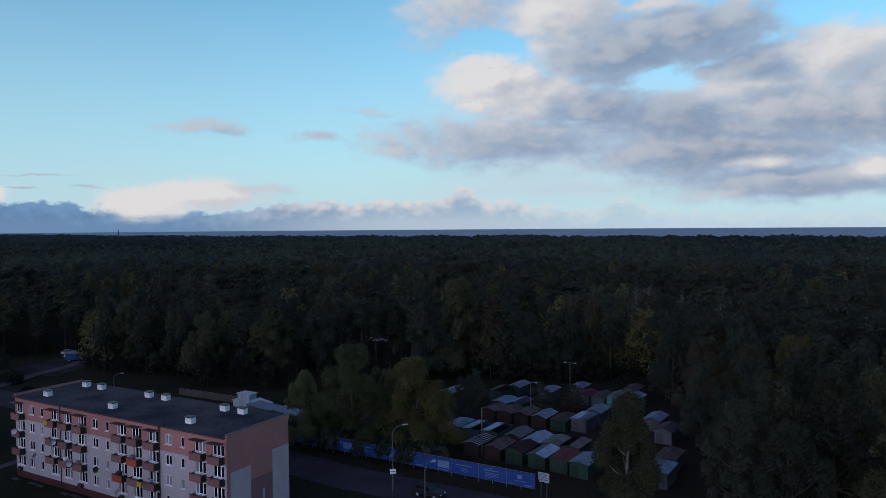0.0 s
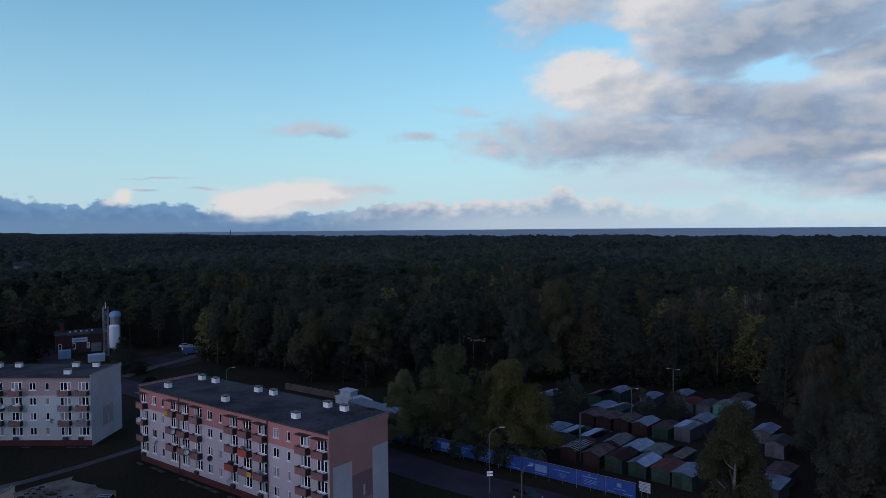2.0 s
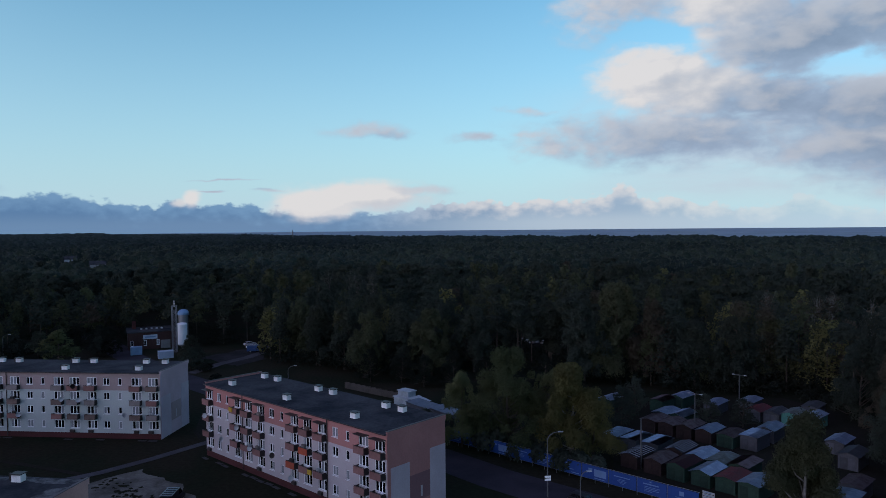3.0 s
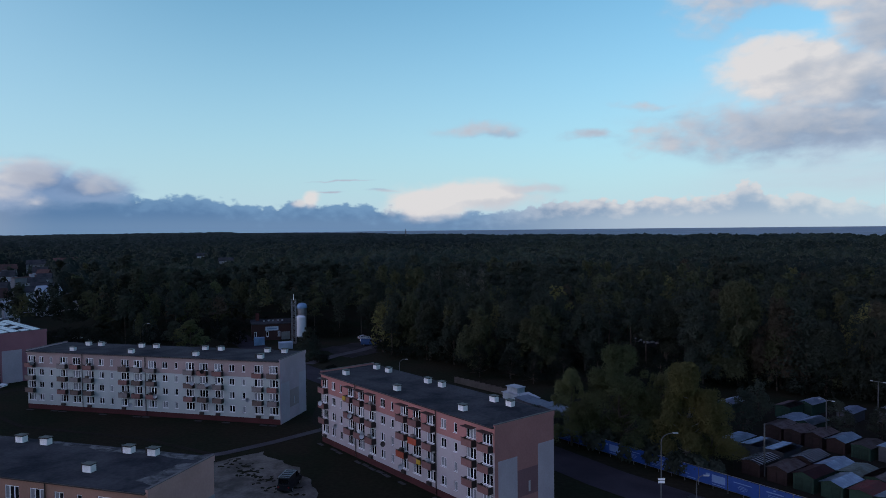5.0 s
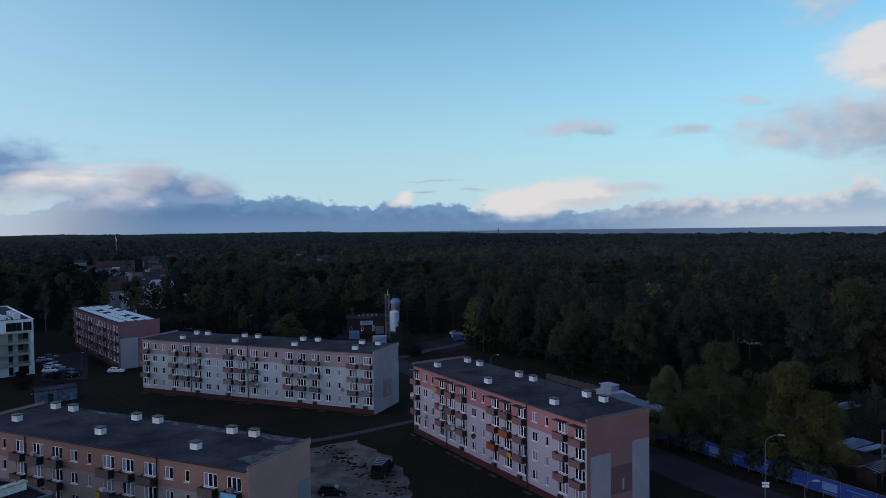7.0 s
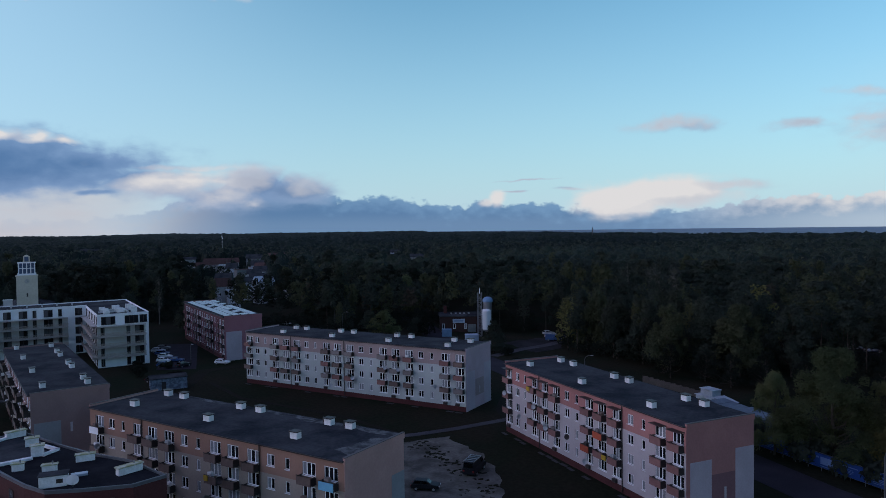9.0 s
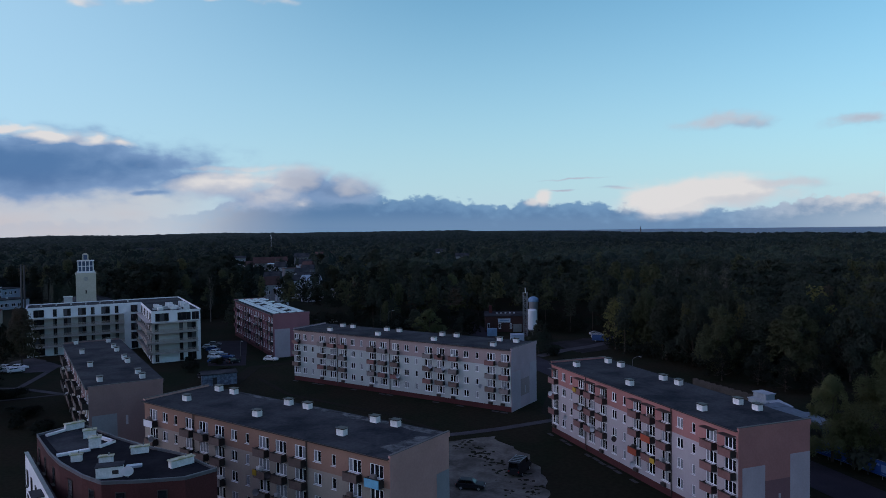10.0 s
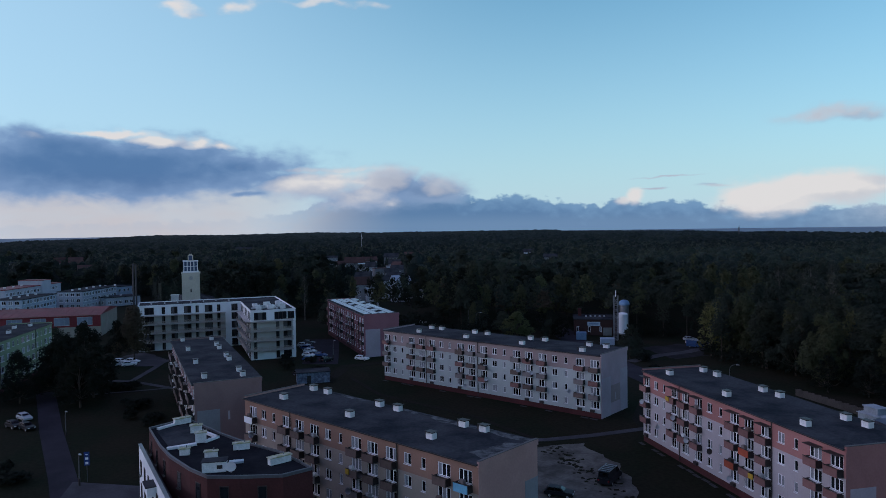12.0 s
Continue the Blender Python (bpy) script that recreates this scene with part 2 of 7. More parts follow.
sun.energy, sun.angle, sun.color = 0.18, radians(20), (1.0, 0.92, 0.85)
lamp = new("sun", sun)
a = radians(SUN_AZ)
lamp.matrix_world = look((0, 0, 200), (100 * math.sin(a), -100 * math.cos(a), 200 - 100 * math.tan(radians(SUN_EL))))
scene.view_settings.exposure = 0.0

# ---- materials ----
def material(name, colour, rough=0.8, metal=0.0, vary=0.25, scale=3.0, fine=40.0, bump=0.15, second=None, spec=0.3, island=0.0, each=0.0):
    """A surface with stains at a large and grain at a small scale. second: the colour of the stains; island, each: spread of brightness from
    piece to piece and from thing to thing."""
    m = bpy.data.materials.new(name)
    m.use_nodes = True
    n = Nodes(m.node_tree)
    bsdf = m.node_tree.nodes["Principled BSDF"]
    spot = n.add("ShaderNodeTexCoord").outputs["Object"]
    big = n.noise(spot, scale * 0.1, 5.0, 0.6, 0.3)
    small = n.noise(spot, fine * 0.1, 3.0)
    dark = tuple(c * (1 - vary) for c in colour)
    base = n.mix(n.ramp(big, 0.35, 0.68), second or dark, colour)
    base = n.mix(n.math("MULTIPLY", n.ramp(small, 0.3, 0.7), 0.5), base, n.mix(1.0, base, (1 - vary, 1 - vary, 1 - vary), "MULTIPLY"))
    gain = None
    if island:
        gain = n.math("MULTIPLY_ADD", n.add("ShaderNodeNewGeometry").outputs["Random Per Island"], 2 * island, 1 - island)
    if each:
        g = n.math("MULTIPLY_ADD", n.add("ShaderNodeObjectInfo").outputs["Random"], 2 * each, 1 - each)
        gain = g if gain is None else n.math("MULTIPLY", gain, g)
    if gain is not None:
        hue = n.add("ShaderNodeHueSaturation", i_Color=base)
        n.feed(hue.inputs["Value"], gain)
        base = hue.outputs[0]
    n.feed(bsdf.inputs["Base Color"], base)
    n.feed(bsdf.inputs["Roughness"], n.math("MULTIPLY_ADD", small, 0.2, rough - 0.1, clamp=True))
    bsdf.inputs["Metallic"].default_value = metal
    bsdf.inputs["Specular IOR Level"].default_value = spec
    if bump:
        b = n.add("ShaderNodeBump", i_Strength=bump, i_Distance=0.05, i_Height=small)
        n.feed(bsdf.inputs["Normal"], b.outputs[0])
    return m


def pane_material(name, curtain, share):
    """Window glass before a dark room or, in some of the windows, a pale curtain."""
    m = bpy.data.materials.new(name)
    m.use_nodes = True
    n = Nodes(m.node_tree)
    bsdf = m.node_tree.nodes["Principled BSDF"]
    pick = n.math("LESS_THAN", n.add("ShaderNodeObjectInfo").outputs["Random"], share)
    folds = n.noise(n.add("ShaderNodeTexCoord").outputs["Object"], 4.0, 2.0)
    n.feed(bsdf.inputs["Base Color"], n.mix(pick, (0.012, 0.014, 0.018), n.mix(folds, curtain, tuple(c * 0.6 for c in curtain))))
    bsdf.inputs["Roughness"].default_value = 0.04
    bsdf.inputs["Specular IOR Level"].default_value = 0.6
    return m


def leaf_material(name, colour, autumn, island=0.11):
    """Leaves: dull, thin enough to let some light through, a little different from spray to spray and from tree to tree."""
    m = bpy.data.materials.new(name)
    m.use_nodes = True
    n = Nodes(m.node_tree)
    bsdf = m.node_tree.nodes["Principled BSDF"]
    spot = n.add("ShaderNodeNewGeometry")
    patch = n.noise(spot.outputs["Position"], 0.05, 4.0)
    base = n.mix(n.ramp(patch, 0.45, 0.75), colour, autumn)
    value = n.math("MULTIPLY_ADD", spot.outputs["Random Per Island"], 2 * island, 1 - island)
    value = n.math("MULTIPLY", value, n.math("MULTIPLY_ADD", n.add("ShaderNodeObjectInfo").outputs["Random"], 0.5, 0.75))
    hue = n.add("ShaderNodeHueSaturation", i_Color=base, i_Value=value)
    soft = n.add("ShaderNodeVectorMath", operation="MULTIPLY_ADD")
    n.feed(soft.inputs[0], spot.outputs["Normal"])
    soft.inputs[1].default_value, soft.inputs[2].default_value = (0.45, 0.45, 0.45), (0.0, 0.0, 0.16)
    bent = n.add("ShaderNodeVectorMath", operation="NORMALIZE", i_Vector=soft.outputs[0]).outputs[0]
    n.feed(bsdf.inputs["Base Color"], hue.outputs[0])
    n.feed(bsdf.inputs["Normal"], bent)
    bsdf.inputs["Roughness"].default_value = 0.9
    bsdf.inputs["Specular IOR Level"].default_value = 0.02
    thin = n.add("ShaderNodeBsdfTranslucent", i_Color=hue.outputs[0])
    both = n.add("ShaderNodeMixShader", i_Fac=0.35)
    m.node_tree.links.new(bsdf.outputs[0], both.inputs[1])
    m.node_tree.links.new(thin.outputs[0], both.inputs[2])
    m.node_tree.links.new(both.outputs[0], m.node_tree.nodes["Material Output"].inputs[0])
    return m


def canopy_material():
    """Far treetops: many greens, tree by tree, with gaps."""
    m = bpy.data.materials.new("far_canopy")
    m.use_nodes = True
    n = Nodes(m.node_tree)
    bsdf = m.node_tree.nodes["Principled BSDF"]
    spot = n.add("ShaderNodeNewGeometry").outputs["Position"]
    cells = n.add("ShaderNodeTexVoronoi", i_Scale=0.11)
    n.feed(cells.inputs["Vector"], spot)
    tree_pick = n.add("ShaderNodeSeparateColor", i_Color=cells.outputs["Color"]).outputs[0]
    stand = n.noise(spot, 0.006, 4.0)
    base = n.mix(tree_pick, (0.018, 0.028, 0.022), (0.056, 0.072, 0.040))
    base = n.mix(n.ramp(stand, 0.45, 0.7), base, (0.030, 0.046, 0.037))
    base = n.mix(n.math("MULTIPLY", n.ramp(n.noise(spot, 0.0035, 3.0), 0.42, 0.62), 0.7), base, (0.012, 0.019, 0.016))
    # darker inland: shade of the far woods put into the treetop colour
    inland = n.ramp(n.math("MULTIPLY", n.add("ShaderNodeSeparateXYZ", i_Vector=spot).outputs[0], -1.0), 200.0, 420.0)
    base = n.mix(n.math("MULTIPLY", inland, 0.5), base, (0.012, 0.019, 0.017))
    grain = n.noise(spot, 0.9, 5.0, 0.7)
    base = n.mix(n.ramp(grain, 0.3, 0.7), n.mix(1.0, base, (0.5, 0.5, 0.5), "MULTIPLY"), base)
    n.feed(bsdf.inputs["Base Color"], base)
    bsdf.inputs["Roughness"].default_value = 0.9
    bsdf.inputs["Specular IOR Level"].default_value = 0.1
    bump = n.add("ShaderNodeBump", i_Strength=0.8, i_Distance=1.2, i_Height=grain)
    n.feed(bsdf.inputs["Normal"], bump.outputs[0])
    return m


GRASS = material("grass", (0.0138, 0.0195, 0.0110), 0.95, 0, 0.45, 0.5, 14.0, 0.5, second=(0.024, 0.021, 0.014), spec=0.02)
ASPHALT = material("asphalt", (0.044, 0.041, 0.050), 0.85, 0, 0.3, 1.2, 60.0, 0.15, spec=0.02)
PAVING = material("paving", (0.082, 0.080, 0.086), 0.85, 0, 0.3, 1.5, 40.0, 0.2, spec=0.02)
SAND = material("sandy_dirt", (0.165, 0.158, 0.135), 0.95, 0, 0.35, 2.4, 20.0, 0.4, second=(0.075, 0.072, 0.062), spec=0.02)
EARTH = material("dark_earth", (0.024, 0.021, 0.018), 0.95, 0, 0.35, 2.0, 20.0, 0.4, second=(0.020, 0.020, 0.014), spec=0.02)
SEA = material("sea", (0.20, 0.245, 0.295), 0.7, 0, 0.2, 0.05, 0.5, 0.3, spec=0.3)
BITUMEN = material("bitumen", (0.022, 0.025, 0.032), 0.85, 0, 0.4, 1.6, 22.0, 0.2, second=(0.060, 0.062, 0.068), spec=0.02)
WHITE_STUCCO = material("white_stucco", (0.76, 0.76, 0.79), 0.85, 0, 0.12, 2.0, 50.0, 0.1)
WHITE_PLASTIC = material("white_plastic", (0.84, 0.83, 0.86), 0.4, 0, 0.08, 2.0, 20.0, 0.0)
WHITE_SASH = material("white_sash", (0.78, 0.77, 0.80), 0.45, 0, 0.1, 2.0, 20.0, 0.0)
WHITE_CAP = material("chimney_paint", (0.80, 0.79, 0.80), 0.8, 0, 0.25, 8.0, 60.0, 0.1, each=0.08)
DARK_METAL = material("dark_metal", (0.06, 0.05, 0.05), 0.5, 0.4, 0.3, 3.0, 30.0, 0.0)
GREY_METAL = material("grey_metal", (0.22, 0.225, 0.24), 0.45, 0.6, 0.2, 3.0, 30.0, 0.0)
LIGHT_METAL = material("light_metal", (0.45, 0.47, 0.50), 0.4, 0.5, 0.2, 3.0, 30.0, 0.0)
BARK = material("bark", (0.085, 0.065, 0.05), 0.95, 0, 0.4, 8.0, 60.0, 0.6)
BARE_BARK = material("grey_bark", (0.15, 0.135, 0.125), 0.9, 0, 0.4, 12.0, 40.0, 0.3)
BIRCH_BARK = material("birch_bark", (0.20, 0.19, 0.175), 0.85, 0, 0.45, 12.0, 40.0, 0.3)
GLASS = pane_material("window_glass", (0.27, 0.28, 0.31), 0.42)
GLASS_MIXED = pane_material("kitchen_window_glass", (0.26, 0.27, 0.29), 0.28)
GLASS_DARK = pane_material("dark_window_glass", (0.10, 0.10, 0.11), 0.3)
CAR_GLASS = pane_material("car_glass", (0.02, 0.02, 0.02), 0.0)
RUBBER = material("rubber", (0.02, 0.02, 0.02), 0.8, 0, 0.2, 3.0, 30.0, 0.0)
WORKSHOP_BRICK = material("workshop_brick", (0.055, 0.026, 0.024), 0.9, 0, 0.35, 2.0, 60.0, 0.3)
BRICK = material("dark_brick", (0.078, 0.023, 0.023), 0.9, 0, 0.35, 2.0, 60.0, 0.3)
LEAF_GREEN = leaf_material("leaf_green", (0.070, 0.075, 0.042), (0.096, 0.089, 0.042))
LEAF_YELLOW = leaf_material("leaf_yellow", (0.104, 0.100, 0.040), (0.128, 0.108, 0.040))
LEAF_DARK = leaf_material("leaf_dark", (0.044, 0.053, 0.041), (0.060, 0.064, 0.042))
# leaf colour with shade put in: undergrowth, inland woods, dark park trees
LEAF_SHADE = leaf_material("shaded_leaf", (0.018, 0.022, 0.017), (0.026, 0.026, 0.017))
LEAF_GREY = leaf_material("leaf_grey", (0.040, 0.046, 0.034), (0.056, 0.056, 0.034))
LEAF_OLIVE = leaf_material("leaf_olive", (0.082, 0.098, 0.048), (0.112, 0.106, 0.046))
LEAF_RUST = leaf_material("leaf_rust", (0.069, 0.056, 0.041), (0.067, 0.062, 0.036))
CANOPY = canopy_material()

# ---- mesh helpers ----
def link_mesh(name, bm, mat):
    mesh = bpy.data.meshes.new(name)
    bm.normal_update()
    bm.to_mesh(mesh)
    bm.free()
    mesh.materials.append(mat)
    return mesh


def hold(ob, parent, m=None):
    ob.parent = parent
    if m is not None:
        ob.matrix_local = m
    return ob


def part(name, bm, mat, parent=None, label="", m=None):
    """One bmesh as one mesh object under a thing or a part."""
    ob = new(name, link_mesh(name, bm, mat))
    if parent is not None:
        hold(ob, parent, m)
    if label:
        ob["label"] = label
    return ob


def piece(name, mesh, parent, m):
    """A repeat that shares its mesh."""
    return hold(new(name, mesh), parent, m)


def box(bm, x0, x1, y0, y1, z0, z1):
    v = [bm.verts.new((x, y, z)) for z in (z0, z1) for y in (y0, y1) for x in (x0, x1)]
    for f in ((0, 2, 3, 1), (4, 5, 7, 6), (0, 1, 5, 4), (2, 6, 7, 3), (0, 4, 6, 2), (1, 3, 7, 5)):
        bm.faces.new([v[i] for i in f])
    return bm


def boxes(*sizes):
    bm = bmesh.new()
    for s in sizes:
        box(bm, *s)
    return bm


def soft_box(x0, x1, y0, y1, z0, z1, r=0.03):
    bm = boxes((x0, x1, y0, y1, z0, z1))
    bmesh.ops.bevel(bm, geom=list(bm.edges), offset=r, segments=1, affect="EDGES")
    return bm


def tube(bm, a, b, r0, r1=None, n=10, caps=True):
    """A round bar from a to b."""
    a, b = Vector(a), Vector(b)
    r1 = r0 if r1 is None else r1
    turn = (b - a).to_track_quat("Z", "Y").to_matrix()
    rings = []
    for p, r in ((a, r0), (b, r1)):
        rings.append([bm.verts.new(p + turn @ Vector((r * math.cos(i * math.tau / n), r * math.sin(i * math.tau / n), 0))) for i in range(n)])
    for i in range(n):
        bm.faces.new((rings[0][i], rings[0][(i + 1) % n], rings[1][(i + 1) % n], rings[1][i]))
    if caps:
        bm.faces.new(rings[0][::-1])
        bm.faces.new(rings[1])
    return bm


def prism(points, z0, z1, top=True):
    """An upright solid over a plan, given counter-clockwise."""
    bm = bmesh.new()
    low, high = ([bm.verts.new((x, y, z)) for x, y in points] for z in (z0, z1))
    k = len(points)
    for i in range(k):
        bm.faces.new((low[i], low[(i + 1) % k], high[(i + 1) % k], high[i]))
    if top:
        bm.faces.new(high)
        bm.faces.new(low[::-1])
    return bm


def thing(name, m, label, category, group="", kind=""):
    ob = new(name)
    ob.empty_display_size = 0.5
    ob.matrix_world = m
    return tagged(ob, label, category, group, kind)


def place(x, y, turn=0.0, z=0.0):
    return pose(x, y, z, 0, 0, turn)


# ---- ground, sea, roads ----
def relief(x, y):
    """The height of the land: flat in the town, low wooded hills far off inland."""
    d, az = math.hypot(x, y), math.degrees(math.atan2(-x, y))
    inland = min(max((az - 18.0) / 16.0, 0.0), 1.0) * min(max((92.0 - az) / 18.0, 0.0), 1.0)
    rise = min(max((d - 1300.0) / 900.0, 0.0), 1.0)
    bumps = 5.0 * noise.noise((x / 600.0, y / 600.0, 1.5)) + 3.0 * noise.noise((x / 240.0, y / 240.0, 4.5))
    return inland * rise * (1.0 + bumps * 1.2)


def coast(az):
    """Distance to the shore along an azimuth to the left of +y."""
    pairs = ((-70, 1150), (-34, 1400), (0, 1560), (16, 1950), (22, 2300), (27, 2800), (33, 3500), (38, 4400), (42, 6500), (68, 6500), (74, 3000), (80, 2300), (100, 2000))
    for (a0, d0), (a1, d1) in zip(pairs, pairs[1:]):
        if az <= a1:
            k = min(max((az - a0) / (a1 - a0), 0.0), 1.0)
            return d0 + (d1 - d0) * k
    return pairs[-1][1]


SEA_RIM = 13.0


def make_ground():
    bm = bmesh.new()
    radii = [0, 40, 80, 120, 160, 200, 260, 340, 450, 600, 800, 1000, 1300, 1600, 2000, 2400, 2900, 3500, 4200, 5200, 7500]
    count = 144
    centre = bm.verts.new((0, 0, 0))
    rings = []
    for r in radii[1:]:
        ring = []
        for i in range(count):
            b = math.tau * i / count
            x, y = -r * math.sin(b), r * math.cos(b)
            az = math.degrees(b) if b <= math.pi else math.degrees(b) - 360
            wet = -70 <= az <= 100 and r > coast(az) + 60
            ring.append(bm.verts.new((x, y, -22.0 if wet else relief(x, y))))
        rings.append(ring)
    for i in range(count):
        j = (i + 1) % count
        bm.faces.new((centre, rings[0][i], rings[0][j]))
        for a, b in zip(rings, rings[1:]):
            bm.faces.new((a[i], b[i], b[j], a[j]))
    for f in bm.faces:
        if f.calc_center_median().z < 0 and f.normal.z < 0:
            f.normal_flip()
    bmesh.ops.recalc_face_normals(bm, faces=list(bm.faces))
    tagged(part("ground", bm, GRASS), "dark autumn grass and soil of the town and woods", "ground", kind="structure")
    sea = bmesh.new()
    # five rings from under the shore to the horizon, rising a little so that the rim stands where the true horizon would
    rings = [[], [], [], [], []]
    for i in range(70):
        az = -70 + 170 * i / 69
        start = min(coast(az) - 40, 4400)
        for k, ring in enumerate(rings):
            d = start + (4930 - start) * k / 4
            rise = SEA_RIM - (SEA_RIM + 6.0) * ((4930 - d) / 3900) ** 1.6
            ring.append(sea.verts.new((-d * math.sin(radians(az)), d * math.cos(radians(az)), rise)))
    for i in range(69):
        if not 41 < -70 + 170 * (i + 0.5) / 69 < 70:
            for inner, outer in zip(rings, rings[1:]):
                sea.faces.new((inner[i + 1], outer[i + 1], outer[i], inner[i]))
    bmesh.ops.recalc_face_normals(sea, faces=list(sea.faces))
    tagged(part("water", sea, SEA), "grey-blue open sea beyond the forest", "sea", kind="structure")


def sheet(name, points, mat, z, label, category, thick=0.3):
    """A flat paved piece over a plan, whose top lies at z."""
    area = sum(a[0] * b[1] - a[1] * b[0] for a, b in zip(points, points[1:] + points[:1]))
    ob = part(name, prism(points if area > 0 else points[::-1], z - thick, z), mat)
    return tagged(ob, label, category, kind="structure")


def band(points, width):
    """The outline of a strip of that width along a bent line."""
    left, right = [], []
    for i, p in enumerate(points):
        a, b = Vector(points[max(i - 1, 0)]), Vector(points[min(i + 1, len(points) - 1)])
        d = (b - a).normalized()
        q = Vector((-d.y, d.x)) * width / 2
        left.append((p[0] + q.x, p[1] + q.y))
        right.append((p[0] - q.x, p[1] - q.y))
    return left + right[::-1]


make_ground()
ROAD = [(60, 58), (27, 83.5), (10, 94), (-16, 108.5), (-28, 117), (-60, 137), (-84, 150), (-120, 172), (-150, 196), (-190, 230)]
sheet("road", band(ROAD, 8.5), ASPHALT, 0.03, "worn dark asphalt street beside a fence", "road")

# ---- the blocks of flats ----
STOREY = 2.75
Z_PLINTH, Z_BAND, Z_EAVE, Z_CAP = 1.05, 9.25, 12.55, 13.05


def wall_bm(length, depth, z0, z1, holes, reveal=0.22, ends=True):
    """A closed wall shell round a plan, with real openings in its front (y = 0); holes: x0, x1, z0, z1."""
    bm = bmesh.new()
    holes = [h for h in holes if h[2] < z1 and h[3] > z0]
    xs = sorted({0.0, length, *(h[0] for h in holes), *(h[1] for h in holes)})
    zs = sorted({z0, z1, *(max(h[2], z0) for h in holes), *(min(h[3], z1) for h in holes)})
    table = {}

    def vert(x, y, z):
        key = (round(x, 4), round(y, 4), round(z, 4))
        if key not in table:
            table[key] = bm.verts.new(key)
        return table[key]

    def quad(*corners):
        bm.faces.new([vert(*c) for c in corners])
    for xa, xb in zip(xs, xs[1:]):
        for za, zb in zip(zs, zs[1:]):
            mx, mz = (xa + xb) / 2, (za + zb) / 2
            if not any(h[0] < mx < h[1] and h[2] < mz < h[3] for h in holes):
                quad((xa, 0, za), (xb, 0, za), (xb, 0, zb), (xa, 0, zb))
    for x0, x1, h0, h1 in holes:
        h0, h1 = max(h0, z0), min(h1, z1)
        quad((x0, 0, h0), (x0, reveal, h0), (x1, reveal, h0), (x1, 0, h0))
        quad((x0, 0, h1), (x1, 0, h1), (x1, reveal, h1), (x0, reveal, h1))
        quad((x0, 0, h0), (x0, 0, h1), (x0, reveal, h1), (x0, reveal, h0))
        quad((x1, 0, h0), (x1, reveal, h0), (x1, reveal, h1), (x1, 0, h1))
    quad((length, 0, z0), (length, depth, z0), (length, depth, z1), (length, 0, z1))
    quad((0, 0, z0), (0, 0, z1), (0, depth, z1), (0, depth, z0))
    quad((0, depth, z0), (0, depth, z1), (length, depth, z1), (length, depth, z0))
    quad((0, 0, z0), (0, depth, z0), (length, depth, z0), (length, 0, z0))
    quad((0, 0, z1), (length, 0, z1), (length, depth, z1), (0, depth, z1))
    return bm


SASH_MESHES = {}


def sash_mesh(w, h, lights, paint, glass):
    """A white window frame with its mullions, and the pane behind them."""
    key = (round(w, 2), round(h, 2), lights, paint.name)
    if key not in SASH_MESHES:
        t, m = 0.095, 0.065
        edges = [0.0] + [w * i / lights for i in range(1, lights)] + [w]
        gaps = [(x0 + (t if i == 0 else m), x1 - (t if i == lights - 1 else m), t, h - t) for i, (x0, x1) in enumerate(zip(edges, edges[1:]))]
        SASH_MESHES[key] = (link_mesh("window", wall_bm(w, 0.07, 0.0, h, gaps, 0.05, True), paint), [link_mesh("pane", boxes((x0, x1, 0.03, 0.045, z0, z1)), glass) for x0, x1, z0, z1 in gaps],
                            link_mesh("sill", boxes((-0.06, w + 0.06, -0.2, -0.005, -0.06, -0.01)), paint))
    return SASH_MESHES[key]


def add_window(parent, x, z, w, h, lights, m=None, paint=None, glass=None):
    """A window whose lower left corner is at x, z of the wall front (or in the plane m)."""
    sash, panes, sill = sash_mesh(w, h, lights, paint or WHITE_PLASTIC, glass or GLASS)
    spot = (m or Matrix()) @ Matrix.Translation((x, 0.06, z))
    window = piece("window", sash, parent, spot)
    for pane in panes:
        piece("pane", pane, window, Matrix())
    piece("sill", sill, window, Matrix())
    return window


BALCONY = {}


def add_balcony(parent, x, z, mat, width=2.12, awning=False):
    if "slab" not in BALCONY:
        BALCONY["slab"] = link_mesh("balcony", boxes((0, width, -0.95, -0.002, -0.14, 0.0)), PAVING)
        # dark sides: the shade beside the coloured front is put into the colour
        BALCONY["side"] = link_mesh("side_panel", boxes((0, 0.05, -0.9, -0.01, 0.004, 0.82)), DARK_METAL)
        BALCONY["awning"] = link_mesh("awning", boxes((-0.1, width + 0.1, -1.05, -0.01, 0.0, 0.05)), DARK_METAL)
        BALCONY["rail"] = link_mesh("rail", boxes((-0.03, width + 0.03, -1.0, -0.91, 0.92, 0.96)), DARK_METAL)
    key = "panel " + mat.name
    if key not in BALCONY:
        BALCONY[key] = link_mesh("front_panel", boxes((0, width, -0.98, -0.91, -0.12, 0.84)), mat)
    slab = piece("balcony", BALCONY["slab"], parent, Matrix.Translation((x, 0, z)))
    piece("front_panel", BALCONY[key], slab, Matrix())
    piece("side_panel", BALCONY["side"], slab, Matrix.Translation((0.01, 0, 0)))
    piece("side_panel", BALCONY["side"], slab, Matrix.Translation((width - 0.06, 0, 0)))
    piece("rail", BALCONY["rail"], slab, Matrix())
    if awning:
        piece("awning", BALCONY["awning"], parent, Matrix.Translation((x, 0, z + 2.42)))
    return slab


COPING = material("dull_coping", (0.12, 0.105, 0.105), 0.7, 0.1, 0.25, 4.0, 30.0, 0.05)
CHIMNEY = {}


